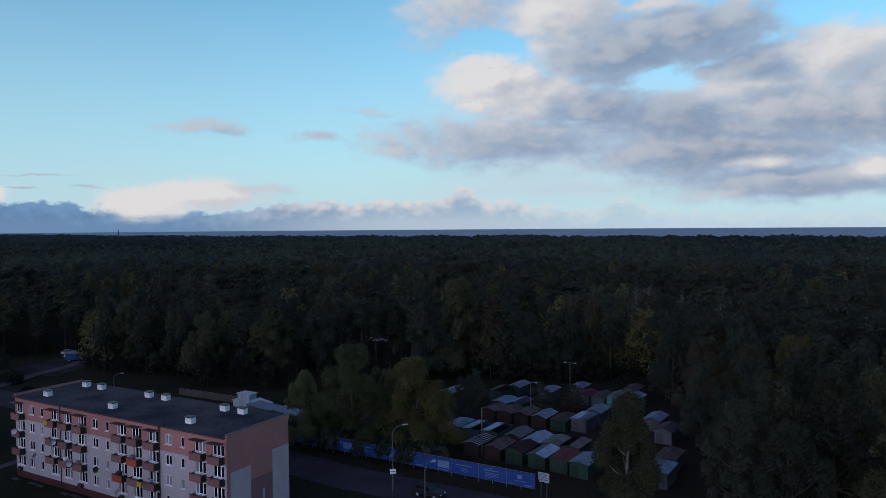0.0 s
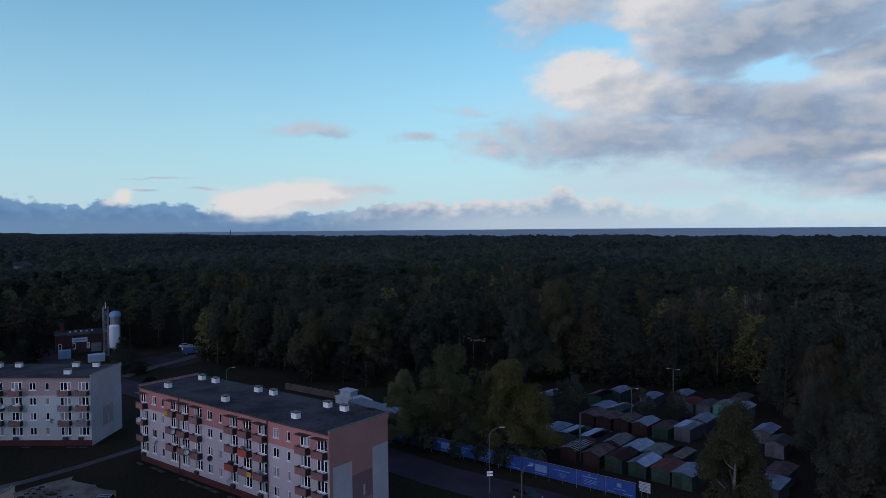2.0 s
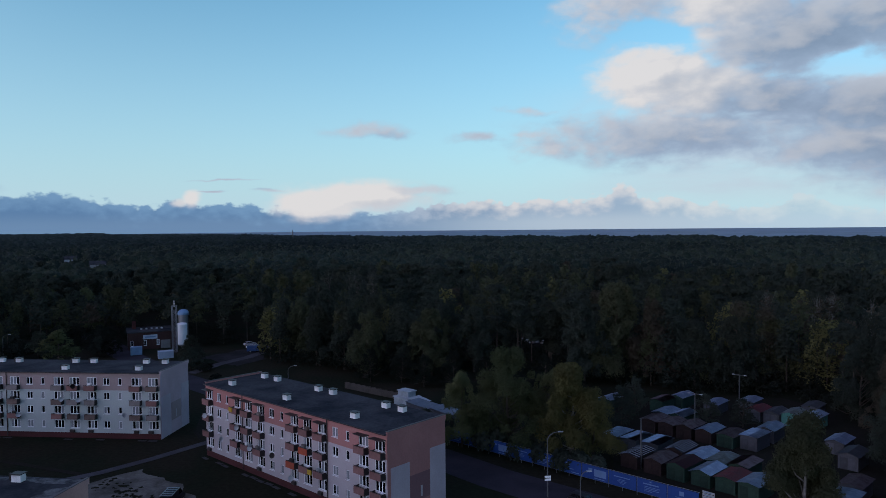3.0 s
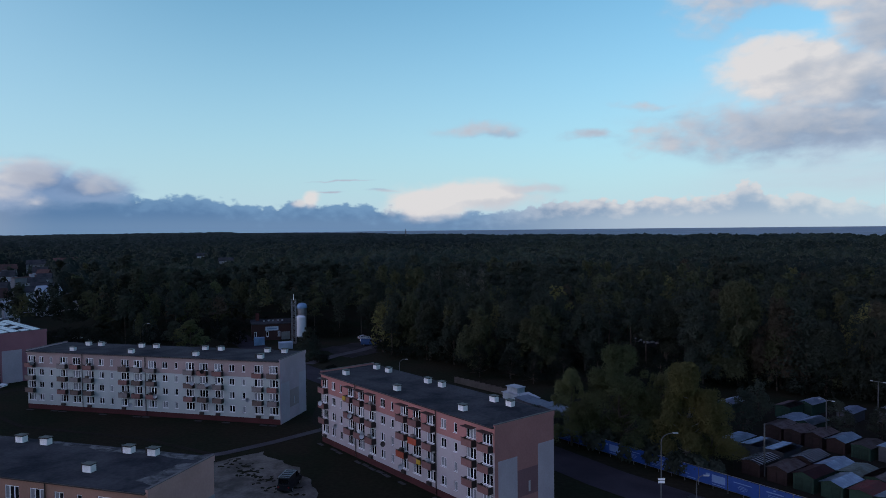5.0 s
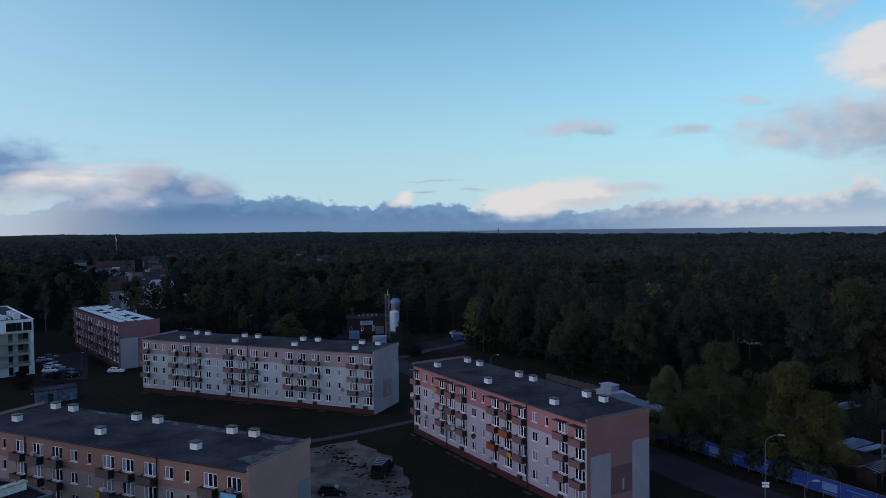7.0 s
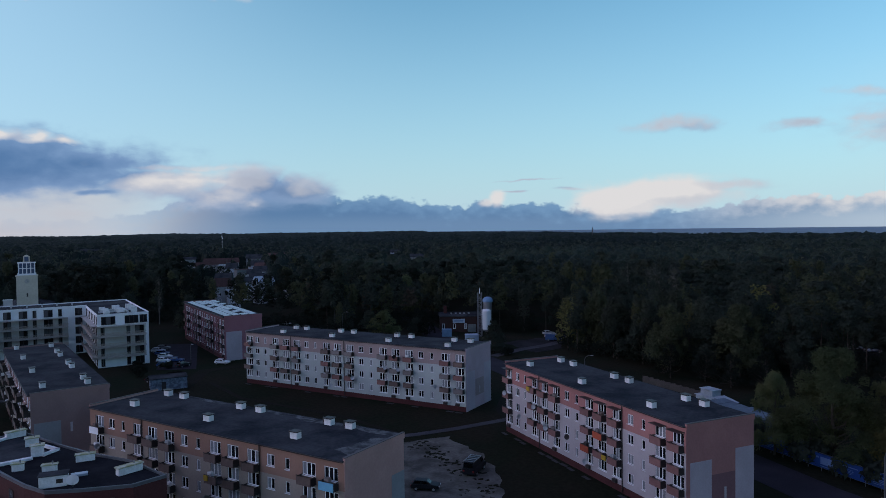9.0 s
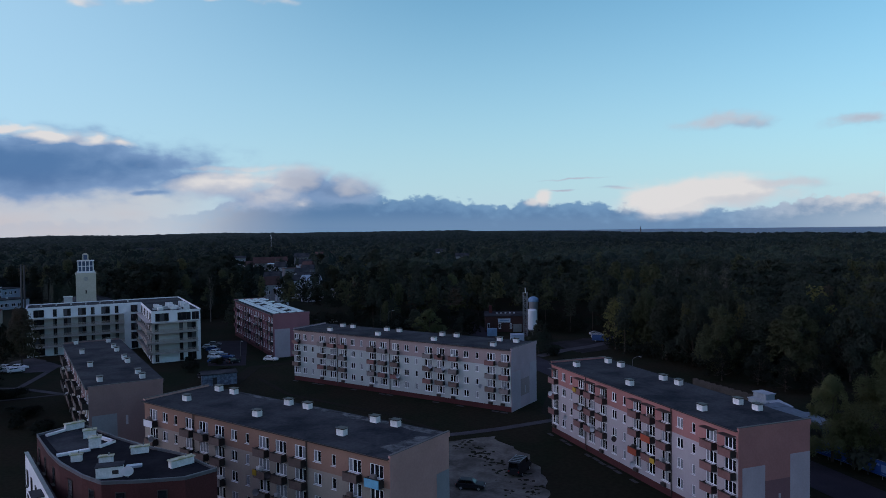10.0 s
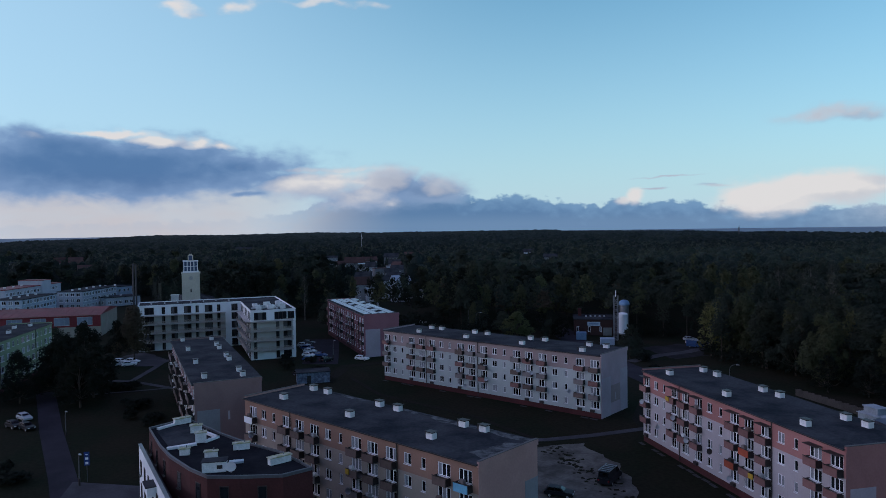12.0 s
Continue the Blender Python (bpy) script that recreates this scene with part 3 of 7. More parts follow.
def add_chimney(parent, x, y, z, w=1.15, d=0.85, h=0.74):
    key = (w, d, h)
    if key not in CHIMNEY:
        CHIMNEY[key] = (link_mesh("chimney", soft_box(-w / 2, w / 2, -d / 2, d / 2, 0, h, 0.02), WHITE_CAP),
                        link_mesh("cap", boxes((-w / 2 - 0.1, w / 2 + 0.1, -d / 2 - 0.1, d / 2 + 0.1, h + 0.12, h + 0.2), (-w / 2 + 0.12, w / 2 - 0.12, -d / 2 + 0.12, d / 2 - 0.12, h + 0.002, h + 0.118)), DARK_METAL))
    body = piece("chimney", CHIMNEY[key][0], parent, Matrix.Translation((x, y, z)))
    piece("cap", CHIMNEY[key][1], body, Matrix())


def dish_mesh(r=0.45):
    bm = bmesh.new()
    rings = []
    for k in range(5):
        a = k / 4
        rings.append([bm.verts.new((r * a * math.cos(i * math.tau / 14), -0.16 + 0.16 * (1 - a * a) * 1.0, r * a * math.sin(i * math.tau / 14))) for i in range(14)] if k else [bm.verts.new((0, 0, 0))])
    for i in range(14):
        bm.faces.new((rings[0][0], rings[1][i], rings[1][(i + 1) % 14]))
        for a, b in zip(rings[1:], rings[2:]):
            bm.faces.new((a[i], b[i], b[(i + 1) % 14], a[(i + 1) % 14]))
    bmesh.ops.solidify(bm, geom=list(bm.faces), thickness=0.02)
    tube(bm, (0, 0.0, 0), (0, 0.4, -0.1), 0.03, n=6)
    tube(bm, (0, -0.1, -r * 0.9), (0, -0.5, -0.1), 0.015, n=5)
    return bm


DISH = link_mesh("satellite_dish", dish_mesh(), LIGHT_METAL)
DISH_DARK = link_mesh("satellite_dish", dish_mesh(), DARK_METAL)

COLUMNS = [("b", 1.6), ("b", 4.9), ("n", 8.0), ("w", 10.7), ("b", 13.9), ("b", 17.4), ("b", 20.6), ("n", 23.6), ("w", 26.3), ("b", 29.6),
           ("b", 33.1), ("b", 36.3), ("n", 39.4), ("w", 42.0), ("b", 45.2), ("b", 48.6), ("b", 51.9), ("n", 55.0), ("w", 57.6), ("b", 60.6)]


clutter = random.Random(21)


def block(far, turn, length, depth, low, high, plinth, panels, label, chimneys, awnings=False, pipes=(12.4, 34.5), gable=(), odd=(), shift=0.0, ground_z=0.0, end=None, balconies=True):
    """A four-storey block of flats. far: the front corner at the far end; the front looks to local -y, and columns count from x = length."""
    home = thing("apartment_block", place(*far, turn, ground_z), label, "apartment building", "apartment blocks of the estate")
    cols = [(k, d + shift) for k, d in COLUMNS if d < length - 0.6]
    sizes = {"b": (2.0, 1.55, 3), "n": (0.7, 1.35, 1), "w": (1.25, 1.4, 2)}
    holes, spots = [], []
    for k, d in cols:
        w, h, lights = sizes[k]
        for s in range(4):
            zc = Z_PLINTH + STOREY * s + 1.62
            x = length - d - w / 2
            if k == "b":
                x += 0.25
            x = min(max(x, 0.25), length - w - 0.25)
            holes.append((x, x + w, zc - h / 2, zc + h / 2))
            spots.append((k, s, x, zc - h / 2, w, h, lights, d))
    part("plinth", wall_bm(length, depth - 0.1, -0.3, Z_PLINTH, []), plinth, home, "", Matrix.Translation((0, 0.05, 0)))
    part("lower_wall", wall_bm(length, depth, Z_PLINTH, Z_BAND, holes), low, home)
    part("upper_wall", wall_bm(length, depth, Z_BAND, Z_EAVE, holes), high, home)
    part("roof", boxes((0.02, length - 0.02, -0.35, depth + 0.3, Z_EAVE + 0.003, Z_EAVE + 0.16)), BITUMEN, home)
    part("gutter", boxes((0.0, length, -0.47, -0.352, Z_EAVE + 0.0, Z_EAVE + 0.12)), DARK_METAL, home)
    for x in (-0.16, length - 0.14):
        p = part("parapet", boxes((x, x + 0.3, -0.05, depth + 0.05, Z_EAVE - 0.25, Z_CAP - 0.06)), end or high, home)
        part("coping", boxes((x - 0.04, x + 0.34, -0.09, depth + 0.09, Z_CAP - 0.058, Z_CAP)), COPING, p)
    for k, s, x, z, w, h, lights, d in spots:
        add_window(home, x, z, w, h, lights, None, WHITE_PLASTIC if k == "b" else WHITE_SASH, GLASS if k == "b" else GLASS_MIXED)
        if k == "b" and s and balconies:
            mat = odd.get((round(d - shift), s), panels[0] if s == 3 or len(panels) == 1 else panels[(int(d * 7) + s) % len(panels)]) if odd else panels[(int(d * 7) + s) % len(panels)]
            bx = min(max(x - 0.06, 0.05), length - 2.2)
            add_balcony(home, bx, Z_PLINTH + STOREY * s + 0.12, mat, awning=awnings and s == 3)
    for d in pipes:
        bm = tube(bmesh.new(), (length - d, -0.14, 0.2), (length - d, -0.14, Z_EAVE - 0.02), 0.075, n=8)
        part("downpipe", bm, DARK_METAL, home)
    for d, y in chimneys:
        add_chimney(home, length - d - shift, y, Z_EAVE + 0.162)
        pipe = CHIMNEY.setdefault("pipe", link_mesh("vent_pipe", tube(bmesh.new(), (0, 0, 0), (0, 0, 0.75), 0.09, 0.09, 8), DARK_METAL))
        piece("vent_pipe", pipe, home, Matrix.Translation((length - d - shift - 1.3, y + 0.3, Z_EAVE + 0.162)))
    part("gable_wall", boxes((length + 0.002, length + 0.03, 0.0, depth, -0.2, Z_EAVE - 0.27)), end or high, home)
    for k, s, x, z, w, h, lights, d in spots:
        draw = clutter.random()
        if k == "b" and s == 0 and draw < 0.6:
            box_mesh = CHIMNEY.setdefault("planter", link_mesh("planter", soft_box(0, 0.9, -0.42, -0.01, 0, 0.5, 0.03), DARK_METAL))
            piece("planter", box_mesh, home, Matrix.Translation((x + 0.9 * draw, 0, z - 0.75)))
        elif k == "b" and s and draw < 0.35 and balconies:
            mat = (WHITE_CAP, DARK_METAL, BROWN_PANEL, GREY_PANEL, LIGHT_METAL)[int(draw * 100) % 5]
            goods = CHIMNEY.setdefault("goods " + mat.name, link_mesh("stored_box", soft_box(0, 0.7, -0.75, -0.25, 0, 1.25, 0.05), mat))
            piece("stored_box", goods, home, Matrix.Translation((x + 0.2 + 3 * draw, 0, Z_PLINTH + STOREY * s + 0.125)))
    for y0, y1, z0, z1, mat in gable:
        part("gable_panel", boxes((length + 0.032, length + 0.06, y0, y1, z0, z1)), mat, home)
    return home


PINK = material("pink_stucco", (0.392, 0.175, 0.164), 0.9, 0, 0.18, 1.2, 40.0, 0.1)
PINK_DARK = material("dark_pink_stucco", (0.225, 0.112, 0.122), 0.9, 0, 0.18, 1.2, 40.0, 0.1)
LILAC = material("pale_lilac_stucco", (0.445, 0.388, 0.402), 0.9, 0, 0.14, 1.2, 40.0, 0.1)
GREY_PINK = material("grey_pink_stucco", (0.340, 0.252, 0.252), 0.9, 0, 0.16, 1.2, 40.0, 0.1)
PALE_GREY = material("pale_grey_stucco", (0.435, 0.46, 0.46), 0.9, 0, 0.14, 1.2, 40.0, 0.1)
ORANGE = material("orange_brown_stucco", (0.313, 0.177, 0.136), 0.9, 0, 0.18, 1.2, 40.0, 0.1)
BEIGE = material("beige_stucco", (0.333, 0.275, 0.237), 0.9, 0, 0.16, 1.2, 40.0, 0.1)
RED_PLINTH = material("red_plinth", (0.090, 0.024, 0.026), 0.9, 0, 0.25, 2.0, 40.0, 0.15)
RED_PANEL = material("red_panel", (0.225, 0.108, 0.100), 0.75, 0, 0.25, 4.0, 40.0, 0.05, each=0.15)
BRIGHT_RED = material("orange_red_panel", (0.390, 0.075, 0.038), 0.7, 0, 0.2, 4.0, 40.0, 0.05, each=0.15)
BROWN_PANEL = material("brown_panel", (0.155, 0.105, 0.092), 0.75, 0, 0.25, 4.0, 40.0, 0.05, each=0.15)
GREY_PANEL = material("grey_panel", (0.215, 0.180, 0.175), 0.75, 0, 0.25, 4.0, 40.0, 0.05, each=0.15)
BLUE_CLOTH = material("blue_cloth", (0.16, 0.42, 0.60), 0.9, 0, 0.2, 4.0, 40.0, 0.05)
GREEN_STUCCO = material("green_stucco", (0.29, 0.36, 0.23), 0.9, 0, 0.16, 1.2, 40.0, 0.1)


def far_end(near, axis, length):
    return near[0] + length * math.cos(radians(axis)), near[1] + length * math.sin(radians(axis))


DULL_GREY = material("dull_grey_stucco", (0.26, 0.26, 0.28), 0.9, 0, 0.15, 2.0, 40.0, 0.1)
# end-wall tints, reddened in the colour to offset bluer light on that side
MAUVE_PALE = material("pale_mauve_stucco", (0.46, 0.265, 0.24), 0.9, 0, 0.15, 2.0, 40.0, 0.1)
GREY_LILAC = material("grey_lilac_stucco", (0.44, 0.32, 0.355), 0.9, 0, 0.15, 2.0, 40.0, 0.1)
LILAC_DIM = material("dim_lilac_stucco", (0.44, 0.36, 0.40), 0.9, 0, 0.15, 2.0, 40.0, 0.1)
PINK_GABLE = material("dusky_pink_gable", (0.31, 0.130, 0.155), 0.9, 0, 0.15, 2.0, 40.0, 0.1)
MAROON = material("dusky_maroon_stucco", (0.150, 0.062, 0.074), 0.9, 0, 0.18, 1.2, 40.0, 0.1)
MAUVE = material("dusky_mauve_stucco", (0.26, 0.165, 0.16), 0.9, 0, 0.15, 2.0, 40.0, 0.1)
NEAR_A, NEAR_B, NEAR_C, NEAR_D, NEAR_E = (-27.3, 87.0), (-81.2, 116.4), (-53.9, 54.3), (-114.8, 47.7), (-171.0, 123.5)
block_a = block(far_end(NEAR_A, 150.4, 46.4), -29.6, 46.4, 11.3, LILAC, PINK, RED_PLINTH, [RED_PANEL], "pink and pale lilac block of flats with red balconies",
                [(9.2, 2.4), (25.6, 2.4), (41.6, 2.4), (6.5, 9.2), (10.0, 9.2), (22.8, 9.4), (26.6, 9.4), (38.2, 9.3), (42.2, 9.3)], awnings=True,
                gable=[(0.6, 4.1, -0.2, 8.0, LILAC_DIM), (8.1, 11.3, -0.2, 8.9, LILAC_DIM), (4.15, 8.05, 2.3, 6.0, PINK_DARK)], odd={(17, 2): BRIGHT_RED, (21, 1): BRIGHT_RED})
block_b = block(far_end(NEAR_B, 187.0, 61.4), 7.0, 61.4, 11.5, PALE_GREY, GREY_PINK, RED_PLINTH, [GREY_PANEL, RED_PANEL, BROWN_PANEL], "long pale grey block of flats with a pinkish top band",
                [(5.4, 2.3), (20.4, 2.3), (36.2, 2.3), (51.2, 2.3), (3.5, 9.0), (7.5, 9.0), (18.7, 9.0), (22.6, 9.0), (35.0, 9.0), (38.8, 9.0), (49.6, 9.0), (53.0, 9.0)], pipes=(31.0, 46.8),
                end=GREY_LILAC, gable=[(0.3, 4.0, -0.2, 8.0, LILAC_DIM), (8.3, 11.5, -0.2, 8.8, LILAC_DIM), (4.2, 8.0, 2.5, 6.0, GREY_PINK)])
block_c = block(far_end(NEAR_C, 184.8, 47.8), 4.8, 47.8, 11.2, BEIGE, ORANGE, RED_PLINTH, [BROWN_PANEL, BROWN_PANEL, GREY_PANEL], "beige block of flats with an orange-brown top band",
                [(10.0, 3.5), (25.8, 3.5), (41.8, 3.5), (6.9, 10.1), (10.4, 10.1), (23.0, 10.1), (26.9, 10.1), (39.3, 10.1), (43.0, 10.1)], pipes=(13.0, 35.6),
                end=MAUVE_PALE, gable=[(8.6, 11.2, -0.2, 8.4, DULL_GREY)], odd={(2, 3): BLUE_CLOTH, (45, 3): WHITE_PLASTIC}, shift=0.55, ground_z=-0.35)
block_d = block(far_end(NEAR_D, 162.5, 53.5), -17.5, 53.5, 11.2, BEIGE, MAUVE, RED_PLINTH, [BROWN_PANEL, GREY_PANEL], "four-storey block of flats with brownish end wall and cluttered balconies",
                [(5.2, 2.2), (20.5, 2.2), (37.0, 2.2), (51.6, 2.2), (3.8, 8.6), (8.3, 8.6), (20.9, 8.6), (25.1, 8.6), (36.0, 8.6), (40.9, 8.6), (50.3, 8.6)], pipes=(12.4, 34.5),
                gable=[(0.4, 4.1, -0.2, 8.2, DULL_GREY)])
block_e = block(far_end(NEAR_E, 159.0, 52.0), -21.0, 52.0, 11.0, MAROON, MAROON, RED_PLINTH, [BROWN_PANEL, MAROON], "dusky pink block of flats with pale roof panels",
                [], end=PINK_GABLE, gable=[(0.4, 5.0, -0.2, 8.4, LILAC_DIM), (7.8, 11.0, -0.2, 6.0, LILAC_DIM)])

# ---- far forest ----
# where the woods begin: azimuth to the left, metres
FRONT = [(-44, 108), (-30, 126), (-24, 150), (-19, 166), (-15, 176), (0, 180), (10, 196), (14, 184), (22, 200), (27, 215), (30, 250), (38, 268), (42, 262), (45, 245),
         (50, 262), (55, 300), (60, 315), (66, 322), (69, 350), (70.5, 452), (76, 470), (90, 470)]
# clearings: x, y, half width
CLEAR = [(-352, 128, 24), (-338, 121, 18), (-370, 124, 12), (-20, 236, 11), (-300, 247, 14), (-292, 238, 10), (-113, 213, 9), (-108, 204, 8), (-118, 221, 7)]
HOUSE_SPOTS = [(-590, 156), (-568, 364), (-498, 340), (-512, 370), (-530, 432), (-545, 418), (-366, 290), (-350, 300), (-494, 566), (-412, 500), (-402, 512), (-690, 128), (-772, 172), (-728, 184), (-880, 426)]
CLEAR += [(x * k, y * k, 20) for x, y in HOUSE_SPOTS for k in (0.985, 0.945)]

FAR_SPOTS = [(-590, 156), (-690, 128), (-772, 172), (-728, 184), (-568, 364), (-494, 566), (-412, 500)]
CLEAR += [(x * k, y * k, 15) for x, y in FAR_SPOTS for k in (0.905, 0.87)]
CLEAR += [(-724 * k, 132 * k, 26) for k in (1.0, 0.95, 0.91)]
few = random.Random(12)
HAMLET = []
for k in range(18):
    az, q = radians(few.uniform(51.6, 56.4)), 335 + 260 * (k + few.random()) / 18
    HAMLET.append((-q * math.sin(az), q * math.cos(az)))
CLEAR += [(x * k, y * k, 12) for x, y in HAMLET for k in (1.0, 0.965, 0.935)]


def mesh_of(name, verts, mat, size=3):
    """A mesh of loose leaves from an array of corners."""
    count = len(verts) // size
    mesh = bpy.data.meshes.new(name)
    mesh.vertices.add(len(verts))
    mesh.vertices.foreach_set("co", np.ascontiguousarray(verts, np.float32).ravel())
    mesh.loops.add(len(verts))
    mesh.loops.foreach_set("vertex_index", np.arange(len(verts), dtype=np.int32))
    mesh.polygons.add(count)
    mesh.polygons.foreach_set("loop_start", np.arange(0, len(verts), size, dtype=np.int32))
    mesh.update(calc_edges=True)
    mesh.materials.append(mat)
    return mesh


def crown_height(x, y, rng_cells):
    """Height of the canopy over a point array: rounded crowns on a jittered grid."""
    best = np.zeros_like(x)
    for spacing, seed, tall in ((9.0, 3, 17.0), (7.0, 11, 14.5)):
        gx, gy = np.floor(x / spacing), np.floor(y / spacing)
        for ox in (-1, 0, 1):
            for oy in (-1, 0, 1):
                cx, cy = gx + ox, gy + oy
                h = np.sin(cx * 127.1 + cy * 311.7 + seed) * 43758.5453
                r1 = h - np.floor(h)
                h = np.sin(cx * 269.5 + cy * 183.3 + seed) * 43758.5453
                r2 = h - np.floor(h)
                h = np.sin(cx * 419.2 + cy * 371.9 + seed) * 43758.5453
                r3 = h - np.floor(h)
                px, py = (cx + r1) * spacing, (cy + r2) * spacing
                rad = spacing * (0.5 + 0.3 * r3)
                d2 = ((x - px) ** 2 + (y - py) ** 2) / rad ** 2
                dome = (tall * (0.70 + 0.44 * r3)) - 7.5 * d2 - 3.5 * d2 ** 2
                best = np.maximum(best, dome)
    return np.maximum(best, 5.0)


def make_far_forest():
    azs = np.arange(-40.0, 90.0, 0.18)
    radii = [375.0]
    while radii[-1] < 5000:
        radii.append(radii[-1] + max(2.2, radii[-1] * 0.0075))
    radii = np.array(radii)
    az, rad = np.meshgrid(np.radians(azs), radii)
    x, y = -rad * np.sin(az), rad * np.cos(az)
    h = crown_height(x, y, None)
    shore = np.array([coast(a) for a in azs])[None, :] * np.ones_like(rad)
    land = np.array([relief(a, b) for a, b in zip(x.ravel(), y.ravel())]).reshape(x.shape)
    front = np.interp(azs, [p[0] for p in FRONT], [p[1] for p in FRONT])[None, :]
    open_land = rad < front + 6
    for cx, cy, r in CLEAR:
        open_land |= (x - cx) ** 2 + (y - cy) ** 2 < r * r
    stands = np.array([4.2 * noise.noise((a / 46.0, b / 46.0, 2.5)) + 3.6 * noise.noise((a / 120.0, b / 120.0, 8.5)) for a, b in zip(x.ravel(), y.ravel())]).reshape(x.shape)
    h = np.where(open_land, -0.6, np.maximum(h + stands * np.clip(1.6 - rad / 2200.0, 0.25, 1.0), 4.0))
    keep = rad < shore
    z = land + np.where(keep, h, 0.0)
    z[0] = -0.6
    nr, na = x.shape
    index = np.arange(nr * na).reshape(nr, na)
    ok = keep[:-1, :-1] & keep[1:, :-1]
    quads = np.stack([index[:-1, :-1], index[:-1, 1:], index[1:, 1:], index[1:, :-1]], -1)[ok]
    mesh = bpy.data.meshes.new("woodland")
    verts = np.stack([x, y, z], -1).reshape(-1, 3)
    mesh.vertices.add(len(verts))
    mesh.vertices.foreach_set("co", verts.ravel())
    mesh.loops.add(quads.size)
    mesh.loops.foreach_set("vertex_index", quads.ravel().astype(np.int32))
    mesh.polygons.add(len(quads))
    mesh.polygons.foreach_set("loop_start", np.arange(0, quads.size, 4, dtype=np.int32))
    mesh.update(calc_edges=True)
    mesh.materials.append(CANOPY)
    tagged(new("woodland", mesh), "dense dark green mixed forest reaching to the sea", "forest", kind="stuff")

    # loose sprays of leaves that break up the nearer crowns
    rng = np.random.default_rng(21)
    usable = np.flatnonzero((keep & ~open_land & (rad < 950) & (rad > 380)).ravel())
    pick = usable[rng.integers(0, len(usable), 110000)]
    n = len(pick)
    spots = verts[pick] + rng.normal(size=(n, 3)) * (1.3, 1.3, 0.55) + (0, 0, 0.25)
    size = (0.45 + 0.9 * rng.random((n, 1))) * (0.55 + 0.0011 * np.hypot(spots[:, :1], spots[:, 1:2]))
    a, b = rng.normal(size=(n, 3)), rng.normal(size=(n, 3))
    a /= np.linalg.norm(a, axis=1, keepdims=True)
    b /= np.linalg.norm(b, axis=1, keepdims=True)
    leaves = np.stack([spots + a * size, spots + b * size, spots - (a + b) * size * 0.6], 1).reshape(-1, 3)
    for name, mat, part_of in (("woodland_leaves", LEAF_DARK, leaves[: 3 * (n // 2)]), ("woodland_leaves", LEAF_GREY, leaves[3 * (n // 2):])):
        tagged(new(name, mesh_of(name, part_of, mat)), "loose leaf sprays over the far treetops", "forest", kind="stuff")


make_far_forest()

# ---- trees ----
def leaf_corners(rng, lobes, n, size, droop=0.0, shell=0.5):
    """Corners of n leaf sprays spread over the outer part of ellipsoid lobes (x, y, z, rx, ry, rz)."""
    lobes = np.asarray(lobes, float)
    weight = (lobes[:, 3] * lobes[:, 4] * lobes[:, 5]) ** (2 / 3)
    pick = rng.choice(len(lobes), n, p=weight / weight.sum())
    way = rng.normal(size=(n, 3))
    way /= np.linalg.norm(way, axis=1, keepdims=True)
    way[:, 2] = np.where(way[:, 2] < -0.5, -way[:, 2], way[:, 2])
    reach = (shell + (1 - shell) * np.sqrt(rng.random(n)))[:, None] * (1 + 0.12 * rng.normal(size=(n, 1)))
    spot = lobes[pick, :3] + way * lobes[pick, 3:] * reach
    normal = way * 0.9 + rng.normal(size=(n, 3)) * 0.42 + (0, 0, 0.3)
    normal /= np.linalg.norm(normal, axis=1, keepdims=True)
    side = np.cross(normal, rng.normal(size=(n, 3)))
    side /= np.linalg.norm(side, axis=1, keepdims=True) + 1e-9
    along = np.cross(normal, side)
    along[:, 2] -= droop
    s = size * (0.55 + 0.9 * rng.random((n, 1)))
    w = s * (0.5 + 0.3 * rng.random((n, 1)))
    leaf = np.stack([spot - along * s * 0.7 + side * w, spot - along * s * 0.7 * rng.random((n, 1)) - side * w, spot + along * s], 1)
    return leaf.reshape(-1, 3)


